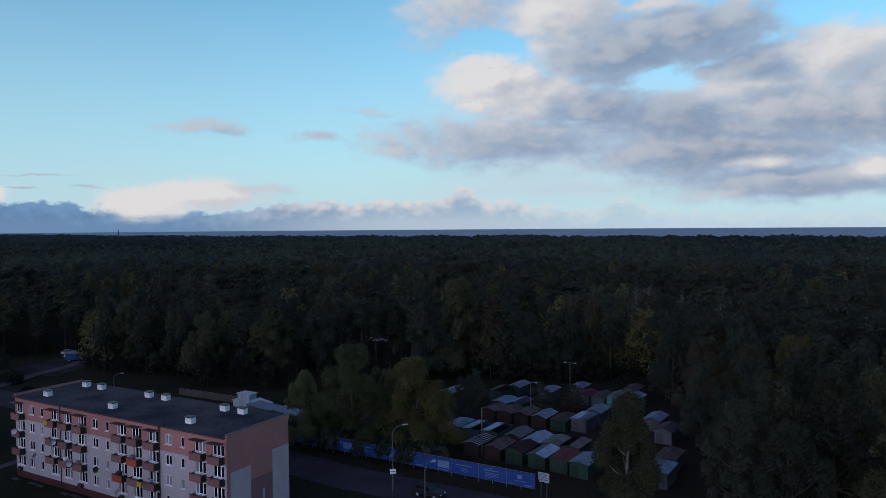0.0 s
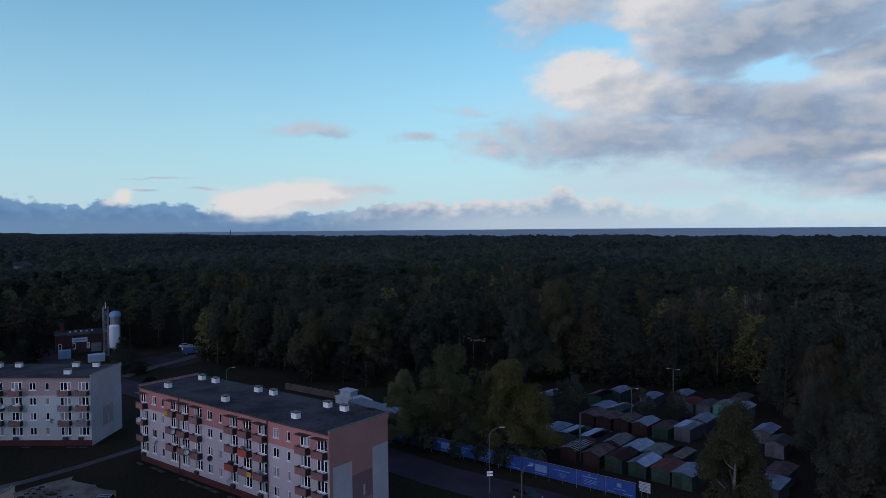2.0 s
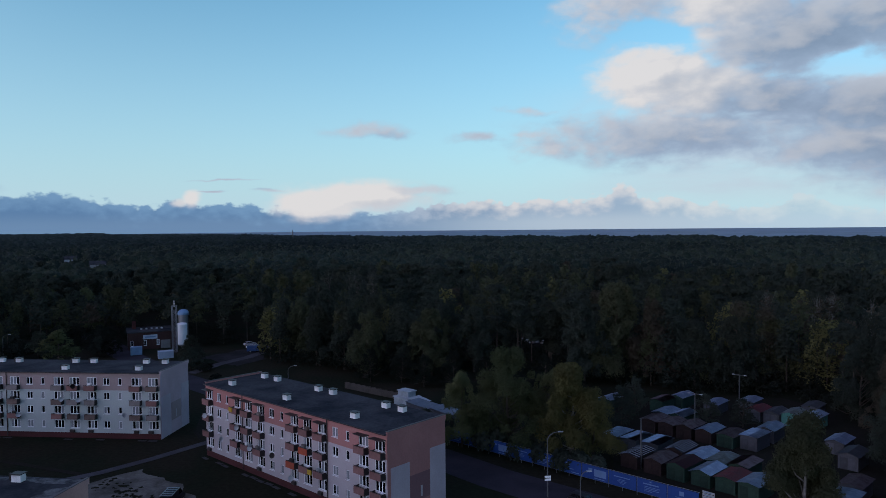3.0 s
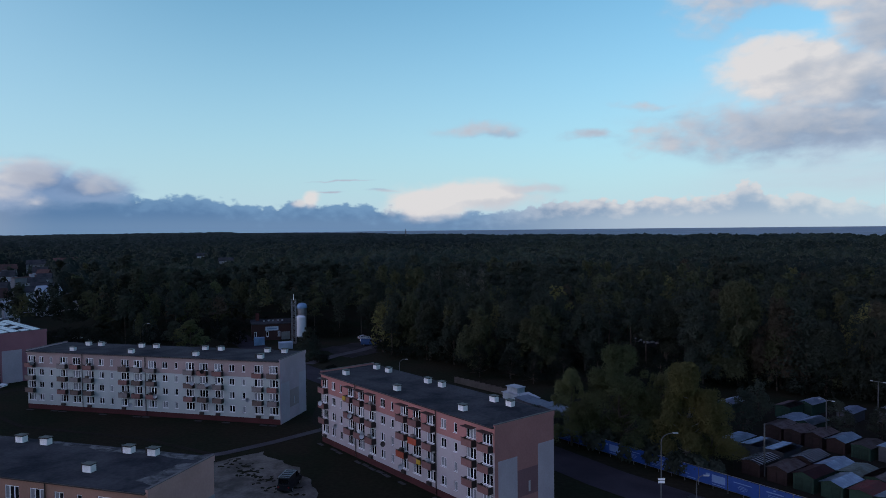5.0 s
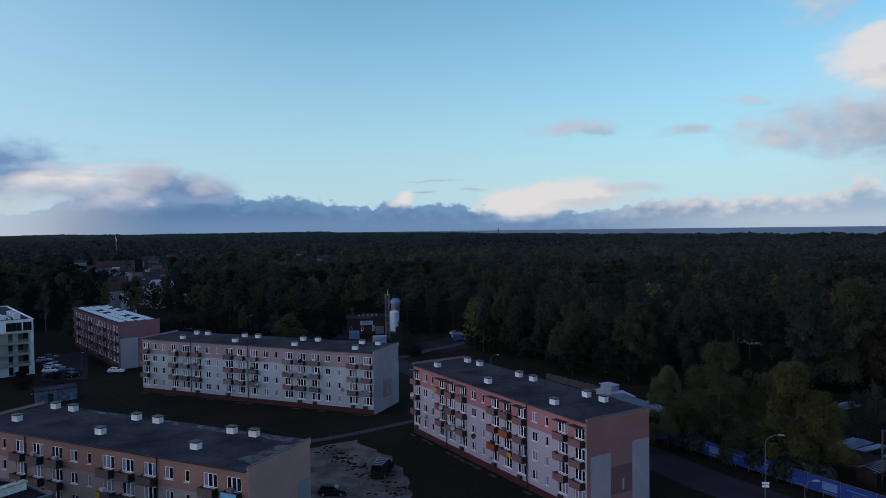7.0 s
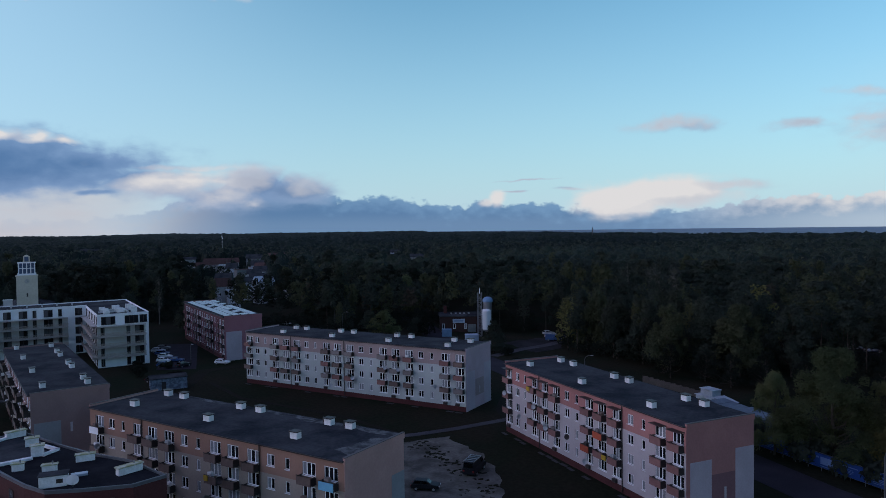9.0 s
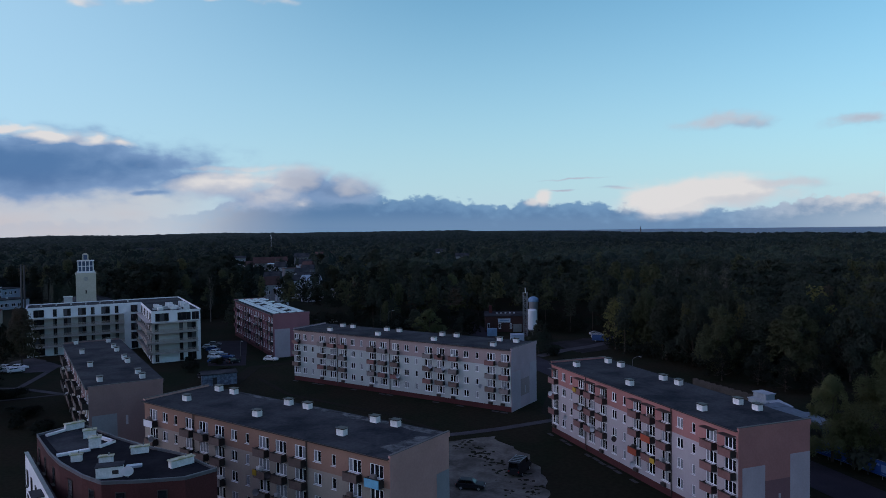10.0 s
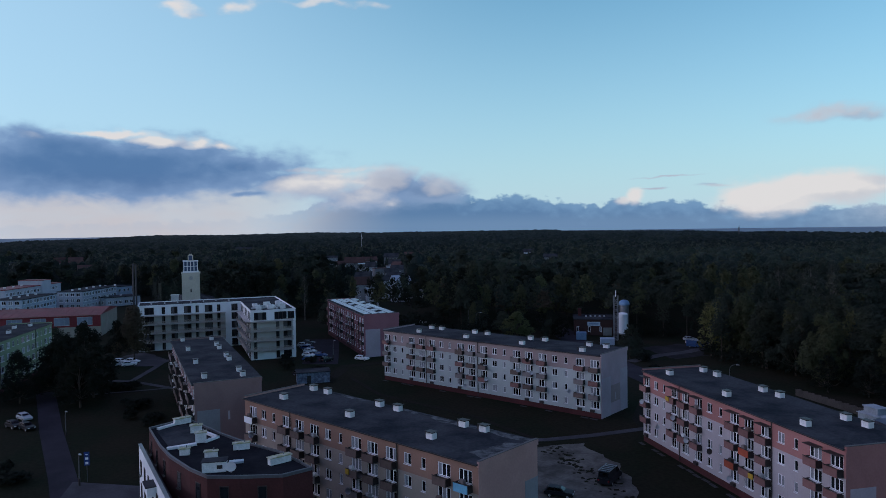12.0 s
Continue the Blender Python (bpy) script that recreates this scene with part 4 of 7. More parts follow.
def lobes_for(rng, kind, h, w):
    """The lobes of one crown: its height h, half width w."""
    out = []
    if kind == "broad":
        for i in range(58):
            t = i / 57
            a, r = rng.random() * math.tau, w * 0.84 * math.sqrt(rng.random()) * (1.1 - 0.8 * t ** 2)
            s = w * (0.10 + 0.22 * rng.random() ** 1.5) * (1.15 - 0.45 * t)
            out.append((r * math.cos(a), r * math.sin(a), h * (0.14 + 0.76 * t), s, s, s * (1.1 + 0.5 * t)))
        for i in range(5):
            a, r = rng.random() * math.tau, w * 0.3 * rng.random()
            out.append((r * math.cos(a), r * math.sin(a), h * (0.86 + 0.08 * rng.random()), w * 0.13, w * 0.13, h * 0.075))
    elif kind == "tall":
        for i in range(15):
            t = rng.random()
            a, r = rng.random() * math.tau, w * 0.5 * math.sqrt(rng.random()) * (1.05 - 0.6 * t)
            s = w * (0.28 + 0.2 * rng.random())
            out.append((r * math.cos(a), r * math.sin(a), h * (0.3 + 0.62 * t), s, s, s * 1.4))
        out.append((0, 0, h * 0.92, w * 0.2, w * 0.2, h * 0.08))
    elif kind == "birch":
        for i in range(24):
            t = i / 23
            a, r = rng.random() * math.tau, w * 0.75 * math.sqrt(rng.random()) * (1.0 - 0.6 * t)
            s = w * (0.18 + 0.16 * rng.random())
            out.append((r * math.cos(a), r * math.sin(a), h * (0.2 + 0.74 * t), s, s, s * 1.7))
    elif kind == "pine":
        for i in range(11):
            t = rng.random()
            a, r = rng.random() * math.tau, w * 0.65 * math.sqrt(rng.random()) * (1.1 - 0.6 * t)
            s = w * (0.28 + 0.2 * rng.random())
            out.append((r * math.cos(a), r * math.sin(a), h * (0.55 + 0.4 * t), s, s, s * 0.55))
    elif kind == "cone":
        for i in range(22):
            t = i / 21
            a, r = i * 2.4, w * 0.55 * (1 - t)
            s = w * (0.12 + 0.42 * (1 - t))
            out.append((r * math.cos(a), r * math.sin(a), h * (0.08 + 0.88 * t), s, s, h * 0.06))
    elif kind == "shrub":
        for i in range(7):
            a, r = rng.random() * math.tau, w * 0.6 * math.sqrt(rng.random())
            s = w * (0.35 + 0.2 * rng.random())
            out.append((r * math.cos(a), r * math.sin(a), h * (0.3 + 0.3 * rng.random()), s, s, h * 0.35))
    return out


def trunk_bm(rng, h, lobes, r, bare=False):
    """A tapered, slightly bent trunk with limbs that run into the lobes."""
    bm = bmesh.new()
    spine = [Vector((0, 0, -0.2))]
    for k in range(1, 6):
        spine.append(Vector((rng.normal() * 0.02 * h * k / 5, rng.normal() * 0.02 * h * k / 5, h * 0.9 * k / 5)))
    for k in range(5):
        tube(bm, spine[k], spine[k + 1], r * (1 - 0.17 * k), r * (1 - 0.17 * (k + 1)), 8, caps=False)
    for x, y, z, rx, ry, rz in lobes[::2] if len(lobes) > 40 else lobes:
        base = min(max(z - math.hypot(x, y) * 0.9 - rz * 0.4, h * 0.15), h * 0.8)
        k = base / (h * 0.9) * 5
        root = spine[min(int(k), 4)].lerp(spine[min(int(k) + 1, 5)], k - int(k)) if k < 5 else spine[5]
        tip = Vector((x, y, z))
        mid = root.lerp(tip, 0.55) + Vector((0, 0, -0.05 * h * rng.random()))
        tube(bm, root, mid, r * 0.42, r * 0.24, 5, caps=False)
        tube(bm, mid, tip, r * 0.24, r * 0.08, 5, caps=False)
        if bare:
            for j in range(9):
                e = tip + Vector(rng.normal(size=3)) * rx * 0.7 + Vector((0, 0, rz))
                tube(bm, mid.lerp(tip, rng.random()), e, r * 0.1, r * 0.025, 4, caps=False)
    return bm


TREE_WORDS = {"broad": ("broad leafy tree in dull green autumn leaf", "tree"), "tall": ("tall slender leafy tree at the forest edge", "tree"),
              "birch": ("birch tree with pale bark and yellowing drooping leaves", "birch tree"), "pine": ("tall pine with a bare trunk and dark flat crown", "pine tree"),
              "cone": ("dark conical spruce standing among leafy trees", "spruce tree"), "shrub": ("low rounded dark green shrub on the grass", "shrub"),
              "bare": ("thin tree with bare grey branches and few leaves", "tree")}
TREES = {}


def tree(kind, x, y, h, w, mat, n=2400, size=0.42, variant=0, label=""):
    """A tree of that height and half width; trees of a kind share a few meshes and differ in turn and scale."""
    key = (kind, mat.name, variant, n)
    if key not in TREES:
        rng = np.random.default_rng(17 + 31 * variant + len(TREES))
        base_h, base_w = {"broad": (16, 6), "tall": (20, 5), "birch": (16, 4.5), "pine": (18, 4), "cone": (16, 3.4), "shrub": (2.5, 2), "bare": (18, 4)}[kind]
        lobes = lobes_for(rng, "tall" if kind == "bare" else kind, base_h, base_w)
        count = n // 9 if kind == "bare" else n
        droop = 0.7 if kind == "birch" else 0.1
        crown = mesh_of("crown", leaf_corners(rng, lobes, count, size, droop), mat)
        bark = BIRCH_BARK if kind == "birch" or (kind == "bare" and mat is LEAF_RUST) else BARE_BARK if kind == "bare" else BARK
        trunk = link_mesh("trunk", trunk_bm(rng, base_h, lobes, base_h * 0.013 + 0.04, kind == "bare"), bark)
        TREES[key] = (trunk, crown, base_h, base_w)
    trunk, crown, base_h, base_w = TREES[key]
    spin = (x * 37.0 + y * 91.0) % 360
    words, category = TREE_WORDS[kind]
    ob = thing("birch_tree" if kind == "birch" else "shrub" if kind == "shrub" else "tree", place(x, y, spin), label or words, category)
    scale = Matrix.Diagonal((w / base_w, w / base_w, h / base_h, 1))
    piece("trunk", trunk, ob, scale)
    piece("crown", crown, ob, scale)
    return ob


# trees behind the fence
tree("broad", -24.5, 123, 13.4, 5.4, LEAF_OLIVE, 40000, 0.12, 0)
tree("broad", -16.0, 124, 18.2, 8.5, LEAF_OLIVE, 48000, 0.12, 1)
tree("broad", -9.5, 126, 14.0, 5.5, LEAF_OLIVE, 36000, 0.12, 2)
tree("birch", -4.8, 118, 16.6, 7.0, LEAF_YELLOW, 40000, 0.135, 0)
tree("broad", -1.2, 119.5, 12.6, 5.5, LEAF_YELLOW, 36000, 0.12, 1)
for k, (x, y, h, w) in enumerate([(-29, 128, 4.5, 3.6), (-24, 125, 4.0, 3.2), (-19, 121.6, 4.6, 3.4), (-13.5, 118.6, 4.2, 3.2), (-9, 115.8, 3.8, 3.0), (-5, 113.4, 4.4, 3.0), (-11, 121, 5.0, 3.5), (-1.5, 112.2, 3.6, 2.6), (-35, 132, 4.4, 3.4)]):
    tree("shrub", x, y, h, w, LEAF_DARK, 1500, 0.24, k % 3)
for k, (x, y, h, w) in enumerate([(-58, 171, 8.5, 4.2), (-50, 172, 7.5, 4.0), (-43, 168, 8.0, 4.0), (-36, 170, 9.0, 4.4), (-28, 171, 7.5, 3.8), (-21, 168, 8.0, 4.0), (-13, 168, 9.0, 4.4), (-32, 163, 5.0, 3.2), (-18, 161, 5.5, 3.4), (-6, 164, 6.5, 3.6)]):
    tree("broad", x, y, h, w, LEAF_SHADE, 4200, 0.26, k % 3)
# beside the garages
tree("birch", 24.2, 92, 15.4, 5.6, LEAF_GREEN, 40000, 0.13, 1)
tree("birch", 25.6, 95.5, 11.6, 4.2, LEAF_GREEN, 30000, 0.13, 0)
tree("broad", 7, 151, 8.0, 3.2, LEAF_DARK, 3600, 0.30, 0)
tree("broad", 20.5, 147, 6.0, 3.0, LEAF_DARK, 3600, 0.30, 1)
tree("broad", 4, 143, 8.0, 3.4, LEAF_DARK, 3600, 0.30, 2)
tree("broad", 27, 145, 6.0, 3.0, LEAF_DARK, 3600, 0.30, 0)
# the dense stand along the street
for k, (x, y, h, w, mat) in enumerate([
        (39, 93, 15.5, 5.5, LEAF_GREY), (46, 98, 18.0, 6.5, LEAF_GREY), (53, 94, 19.5, 7.0, LEAF_GREY), (61, 98, 19.0, 7.0, LEAF_GREEN), (48, 110, 17.5, 6.5, LEAF_DARK),
        (57, 109, 20.0, 7.0, LEAF_GREY), (67, 112, 20.0, 7.0, LEAF_DARK), (45, 121, 15.0, 5.5, LEAF_DARK), (54, 124, 18.0, 6.5, LEAF_GREEN), (64, 126, 19.0, 7.0, LEAF_YELLOW),
        (75, 122, 20.0, 7.0, LEAF_GREY), (44, 88, 14.0, 5.5, LEAF_GREY), (57, 84, 17.0, 6.5, LEAF_GREEN), (51, 137, 17.0, 6.0, LEAF_RUST), (61, 141, 19.0, 6.5, LEAF_DARK),
        (73, 138, 19.0, 7.0, LEAF_GREEN), (84, 134, 20.0, 7.0, LEAF_DARK), (50, 152, 17.0, 6.0, LEAF_DARK), (60, 156, 18.0, 6.5, LEAF_GREEN), (72, 154, 19.0, 7.0, LEAF_RUST)]):
    tree("broad", x, y, h, w, mat, 21000, 0.165, k % 3)
for k, (x, y) in enumerate([(64, 188), (54, 196), (73, 184), (84, 180), (96, 184), (43, 200), (78, 200), (60, 206)]):
    tree("bare", x, y, 19.5 + k % 3, 4.6, LEAF_RUST, 2400, 0.46, k % 2)
# forest edge behind the garages and the blocks
EDGE = [(4, 184, 25.5, 9.0, LEAF_GREEN), (-4, 178, 20.0, 6.5, LEAF_DARK), (13, 182, 21.5, 7.0, LEAF_RUST), (22, 178, 17.0, 6.0, LEAF_DARK), (31, 176, 18.0, 6.0, LEAF_DARK),
        (41, 184, 18.0, 6.0, LEAF_GREEN), (-14, 196, 19.0, 6.5, LEAF_DARK), (-34, 188, 18.0, 6.5, LEAF_DARK), (-44, 180, 19.0, 7.0, LEAF_GREEN), (-53, 184, 19.0, 7.0, LEAF_DARK),
        (-61, 178, 17.5, 6.5, LEAF_GREEN), (-70, 184, 18.5, 6.5, LEAF_DARK), (-79, 188, 18.0, 6.5, LEAF_DARK), (-88, 196, 18.0, 6.5, LEAF_GREEN), (-97, 204, 18.0, 6.5, LEAF_DARK),
        (-106, 216, 18.5, 7.0, LEAF_GREEN), (-116, 226, 20.0, 7.0, LEAF_DARK), (-46, 194, 20, 7, LEAF_DARK), (-66, 198, 20, 7, LEAF_DARK), (-86, 212, 20, 7, LEAF_DARK)]
for k, (x, y, h, w, mat) in enumerate(EDGE):
    tree("broad" if k % 3 or k == 0 else "tall", x, y, h, w, mat, 12000 if k else 26000, 0.26 if k else 0.2, k % 3)
for k, (x, y) in enumerate([(-78, 234), (-86, 240), (-93, 252), (-100, 247), (-84, 250)]):
    tree("bare", x, y, 21 + k % 2, 4.6, LEAF_GREY, 2400, 0.46, k % 2)
# among the blocks and in the park
for k, (kind, x, y, h, w, mat) in enumerate([
        ("broad", -160, 180, 9.8, 6.0, LEAF_OLIVE), ("broad", -205, 225, 18.0, 6.5, LEAF_OLIVE), ("broad", -194, 233, 17.5, 6.5, LEAF_OLIVE), ("broad", -218, 231, 17.0, 6.0, LEAF_GREEN), ("broad", -182, 236, 18.0, 6.5, LEAF_GREEN), ("broad", -214, 214, 15.0, 5.5, LEAF_OLIVE), ("broad", -171, 184, 8.5, 4.5, LEAF_DARK), ("cone", -222, 202, 17.5, 3.6, LEAF_DARK), ("broad", -192, 190, 9.0, 5.0, LEAF_DARK),
        ("broad", -205, 196, 10.0, 5.5, LEAF_DARK), ("broad", -154, 190, 6.5, 3.0, LEAF_DARK), ("broad", -113, 176, 6.5, 3.4, LEAF_DARK), ("broad", -150, 191, 7.5, 3.6, LEAF_SHADE), ("broad", -159, 197, 9.0, 4.2, LEAF_SHADE), ("broad", -120, 188, 8.0, 4.0, LEAF_DARK),
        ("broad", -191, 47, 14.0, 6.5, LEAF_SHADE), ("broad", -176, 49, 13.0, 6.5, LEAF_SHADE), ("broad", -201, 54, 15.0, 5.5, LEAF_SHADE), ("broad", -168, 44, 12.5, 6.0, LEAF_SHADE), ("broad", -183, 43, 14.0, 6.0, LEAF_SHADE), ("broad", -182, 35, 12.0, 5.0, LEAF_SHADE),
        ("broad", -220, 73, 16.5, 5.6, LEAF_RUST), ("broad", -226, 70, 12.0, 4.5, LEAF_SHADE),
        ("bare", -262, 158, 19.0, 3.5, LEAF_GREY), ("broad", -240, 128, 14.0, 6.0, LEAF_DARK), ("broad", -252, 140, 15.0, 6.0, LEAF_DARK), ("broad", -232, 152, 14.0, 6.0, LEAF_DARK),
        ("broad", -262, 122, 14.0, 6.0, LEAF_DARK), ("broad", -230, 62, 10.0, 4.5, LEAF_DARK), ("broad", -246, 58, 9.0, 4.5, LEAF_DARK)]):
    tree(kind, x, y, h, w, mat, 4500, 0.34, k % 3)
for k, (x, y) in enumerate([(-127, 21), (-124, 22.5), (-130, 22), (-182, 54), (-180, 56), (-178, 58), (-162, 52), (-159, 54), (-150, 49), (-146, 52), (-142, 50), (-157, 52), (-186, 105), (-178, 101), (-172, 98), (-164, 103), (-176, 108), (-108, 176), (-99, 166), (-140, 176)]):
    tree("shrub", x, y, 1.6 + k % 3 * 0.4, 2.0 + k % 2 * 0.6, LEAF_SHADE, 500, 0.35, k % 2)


# large dark trees behind the school and round the far houses
far_rng = random.Random(31)
for k in range(34):
    az, d = 66.5 + 18.5 * (k + far_rng.random()) / 34, far_rng.choice([far_rng.uniform(462, 540), far_rng.uniform(650, 800)])
    x, y = -d * math.sin(radians(az)), d * math.cos(radians(az))
    if d > 560 or all(abs(az - a) > 1.3 for a in (75.2, 79.5, 77.4, 75.8)):
        tree("broad", x, y, far_rng.uniform(9, 14) if d < 560 else far_rng.uniform(19, 26), far_rng.uniform(6.0, 10.0), (LEAF_SHADE, LEAF_DARK, LEAF_SHADE, LEAF_GREEN)[k % 4], 4500, 0.34, k % 3, "large dark spreading tree behind the school")

# ---- the woods between the forest edge and the far canopy ----
def wooded(x, y):
    d, az = math.hypot(x, y), math.degrees(math.atan2(-x, y))
    for (a0, d0), (a1, d1) in zip(FRONT, FRONT[1:]):
        if a0 <= az <= a1:
            return d > d0 + (d1 - d0) * (az - a0) / (a1 - a0) and all((x - cx) ** 2 + (y - cy) ** 2 > r * r for cx, cy, r in CLEAR)
    return False


def make_undergrowth():
    """Low bushes that close the forest edge."""
    rng = np.random.default_rng(8)
    corners = []
    for (a0, d0), (a1, d1) in zip(FRONT, FRONT[1:]):
        for k in range(int((a1 - a0) * 11)):
            t = rng.random()
            az, d = radians(a0 + (a1 - a0) * t), d0 + (d1 - d0) * t + rng.uniform(-3, 22)
            x, y = -d * math.sin(az), d * math.cos(az)
            if any((x - cx) ** 2 + (y - cy) ** 2 < r * r for cx, cy, r in CLEAR):
                continue
            h, w = rng.uniform(2.0, 6.0), rng.uniform(1.4, 2.8)
            corners.append(leaf_corners(rng, [(0, 0, h * 0.45, w, w, h * 0.55)], 75, 0.36, 0.1, 0.7) + (x, y, 0))
    # shade at the foot of the forest edge is put into this leaf colour
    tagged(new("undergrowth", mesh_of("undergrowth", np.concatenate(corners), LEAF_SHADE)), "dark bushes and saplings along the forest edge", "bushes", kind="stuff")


def make_near_woods():
    rng = np.random.default_rng(5)
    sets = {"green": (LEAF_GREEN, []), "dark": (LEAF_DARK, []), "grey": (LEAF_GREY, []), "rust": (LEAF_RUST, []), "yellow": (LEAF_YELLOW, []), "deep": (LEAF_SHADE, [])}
    patterns = {}
    for kind in ("broad", "tall", "pine"):
        for v in range(4):
            for tier, (n, size) in enumerate(((1500, 0.30), (1000, 0.38), (520, 0.56))):
                r2 = np.random.default_rng(100 + v)
                h, w = (16, 5) if kind == "broad" else (19, 4) if kind == "tall" else (18, 3.8)
                leaves = leaf_corners(r2, lobes_for(r2, kind, h, w), n, size, 0.1, 0.72).reshape(-1, 3, 3)
                # the feet of the trees deep in the woods are never seen
                leaves = leaves[leaves[:, :, 2].mean(1) > h * (0.0, 0.12, 0.54)[tier]]
                patterns[kind, v, tier] = (leaves.reshape(-1, 3), h)
    trunks = bmesh.new()
    spacing = 6.9
    for gx in range(-73, 67):
        for gy in range(0, 67):
            x, y = (gx + rng.random() * 0.9) * spacing, (gy + rng.random() * 0.9) * spacing
            d = math.hypot(x, y)
            if d > 392 + 100 * (x < -330) or not wooded(x, y):
                continue
            stand = noise.noise((x / 60, y / 60, 7.0))
            kind = "pine" if stand > 0.12 else "tall" if rng.random() < 0.35 else "broad"
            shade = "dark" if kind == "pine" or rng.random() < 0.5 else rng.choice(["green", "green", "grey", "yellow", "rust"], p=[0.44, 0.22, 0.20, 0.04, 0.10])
            # inland of the works, shade is put into the leaf colour of more crowns
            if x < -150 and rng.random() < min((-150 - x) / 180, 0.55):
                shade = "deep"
            corners, h0 = patterns[kind, int(rng.integers(4)), (d > 215) + (d > 255)]
            tall = (16.5 + 3.0 * rng.normal() + 2.5 * stand) / h0
            tall = min(max(tall, 0.62), 1.35)
            wide, spin = tall * (0.85 + 0.35 * rng.random()), rng.random() * math.tau
            c, s = math.cos(spin) * wide, math.sin(spin) * wide
            turn = np.array([[c, -s, 0], [s, c, 0], [0, 0, tall]])
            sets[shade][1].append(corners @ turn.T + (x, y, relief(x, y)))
            if d < 260:
                tube(trunks, (x, y, -0.2), (x, y, h0 * tall * 0.6), 0.2, 0.1, 5, caps=False)
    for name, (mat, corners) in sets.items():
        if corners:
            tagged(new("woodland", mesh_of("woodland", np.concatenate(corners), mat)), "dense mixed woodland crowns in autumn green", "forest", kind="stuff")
    tagged(part("woodland_trunks", trunks, BARK), "many dark tree trunks standing in the woods", "tree trunks", kind="stuff")


make_near_woods()
make_undergrowth()

# ---- the white L-shaped house with balconies ----
TIMBER = material("beige_timber", (0.40, 0.33, 0.29), 0.8, 0, 0.25, 4.0, 40.0, 0.1)
STONE = material("tower_stone", (0.55, 0.50, 0.42), 0.9, 0, 0.18, 1.0, 20.0, 0.15)
PALE_BLUE = material("pale_blue_wall", (0.38, 0.45, 0.55), 0.9, 0, 0.15, 1.0, 20.0, 0.1)
RED_SHEET = material("red_roof_sheet", (0.20, 0.024, 0.032), 0.6, 0, 0.25, 2.0, 20.0, 0.1)
SKYLIGHT = material("skylight_plastic", (0.36, 0.42, 0.50), 0.3, 0, 0.15, 3.0, 20.0, 0.0)
ROOF_RED = material("clay_tile_roof", (0.095, 0.050, 0.045), 0.9, 0, 0.3, 3.0, 30.0, 0.2, each=0.3)
MUTED = material("house_render", (0.25, 0.245, 0.26), 0.9, 0, 0.2, 2.0, 30.0, 0.1, each=0.3)


def side(x, y, turn):
    return pose(x, y, 0, 0, 0, turn)


CONCRETE_PALE = material("pale_concrete", (0.42, 0.40, 0.39), 0.9, 0, 0.2, 3.0, 30.0, 0.1)


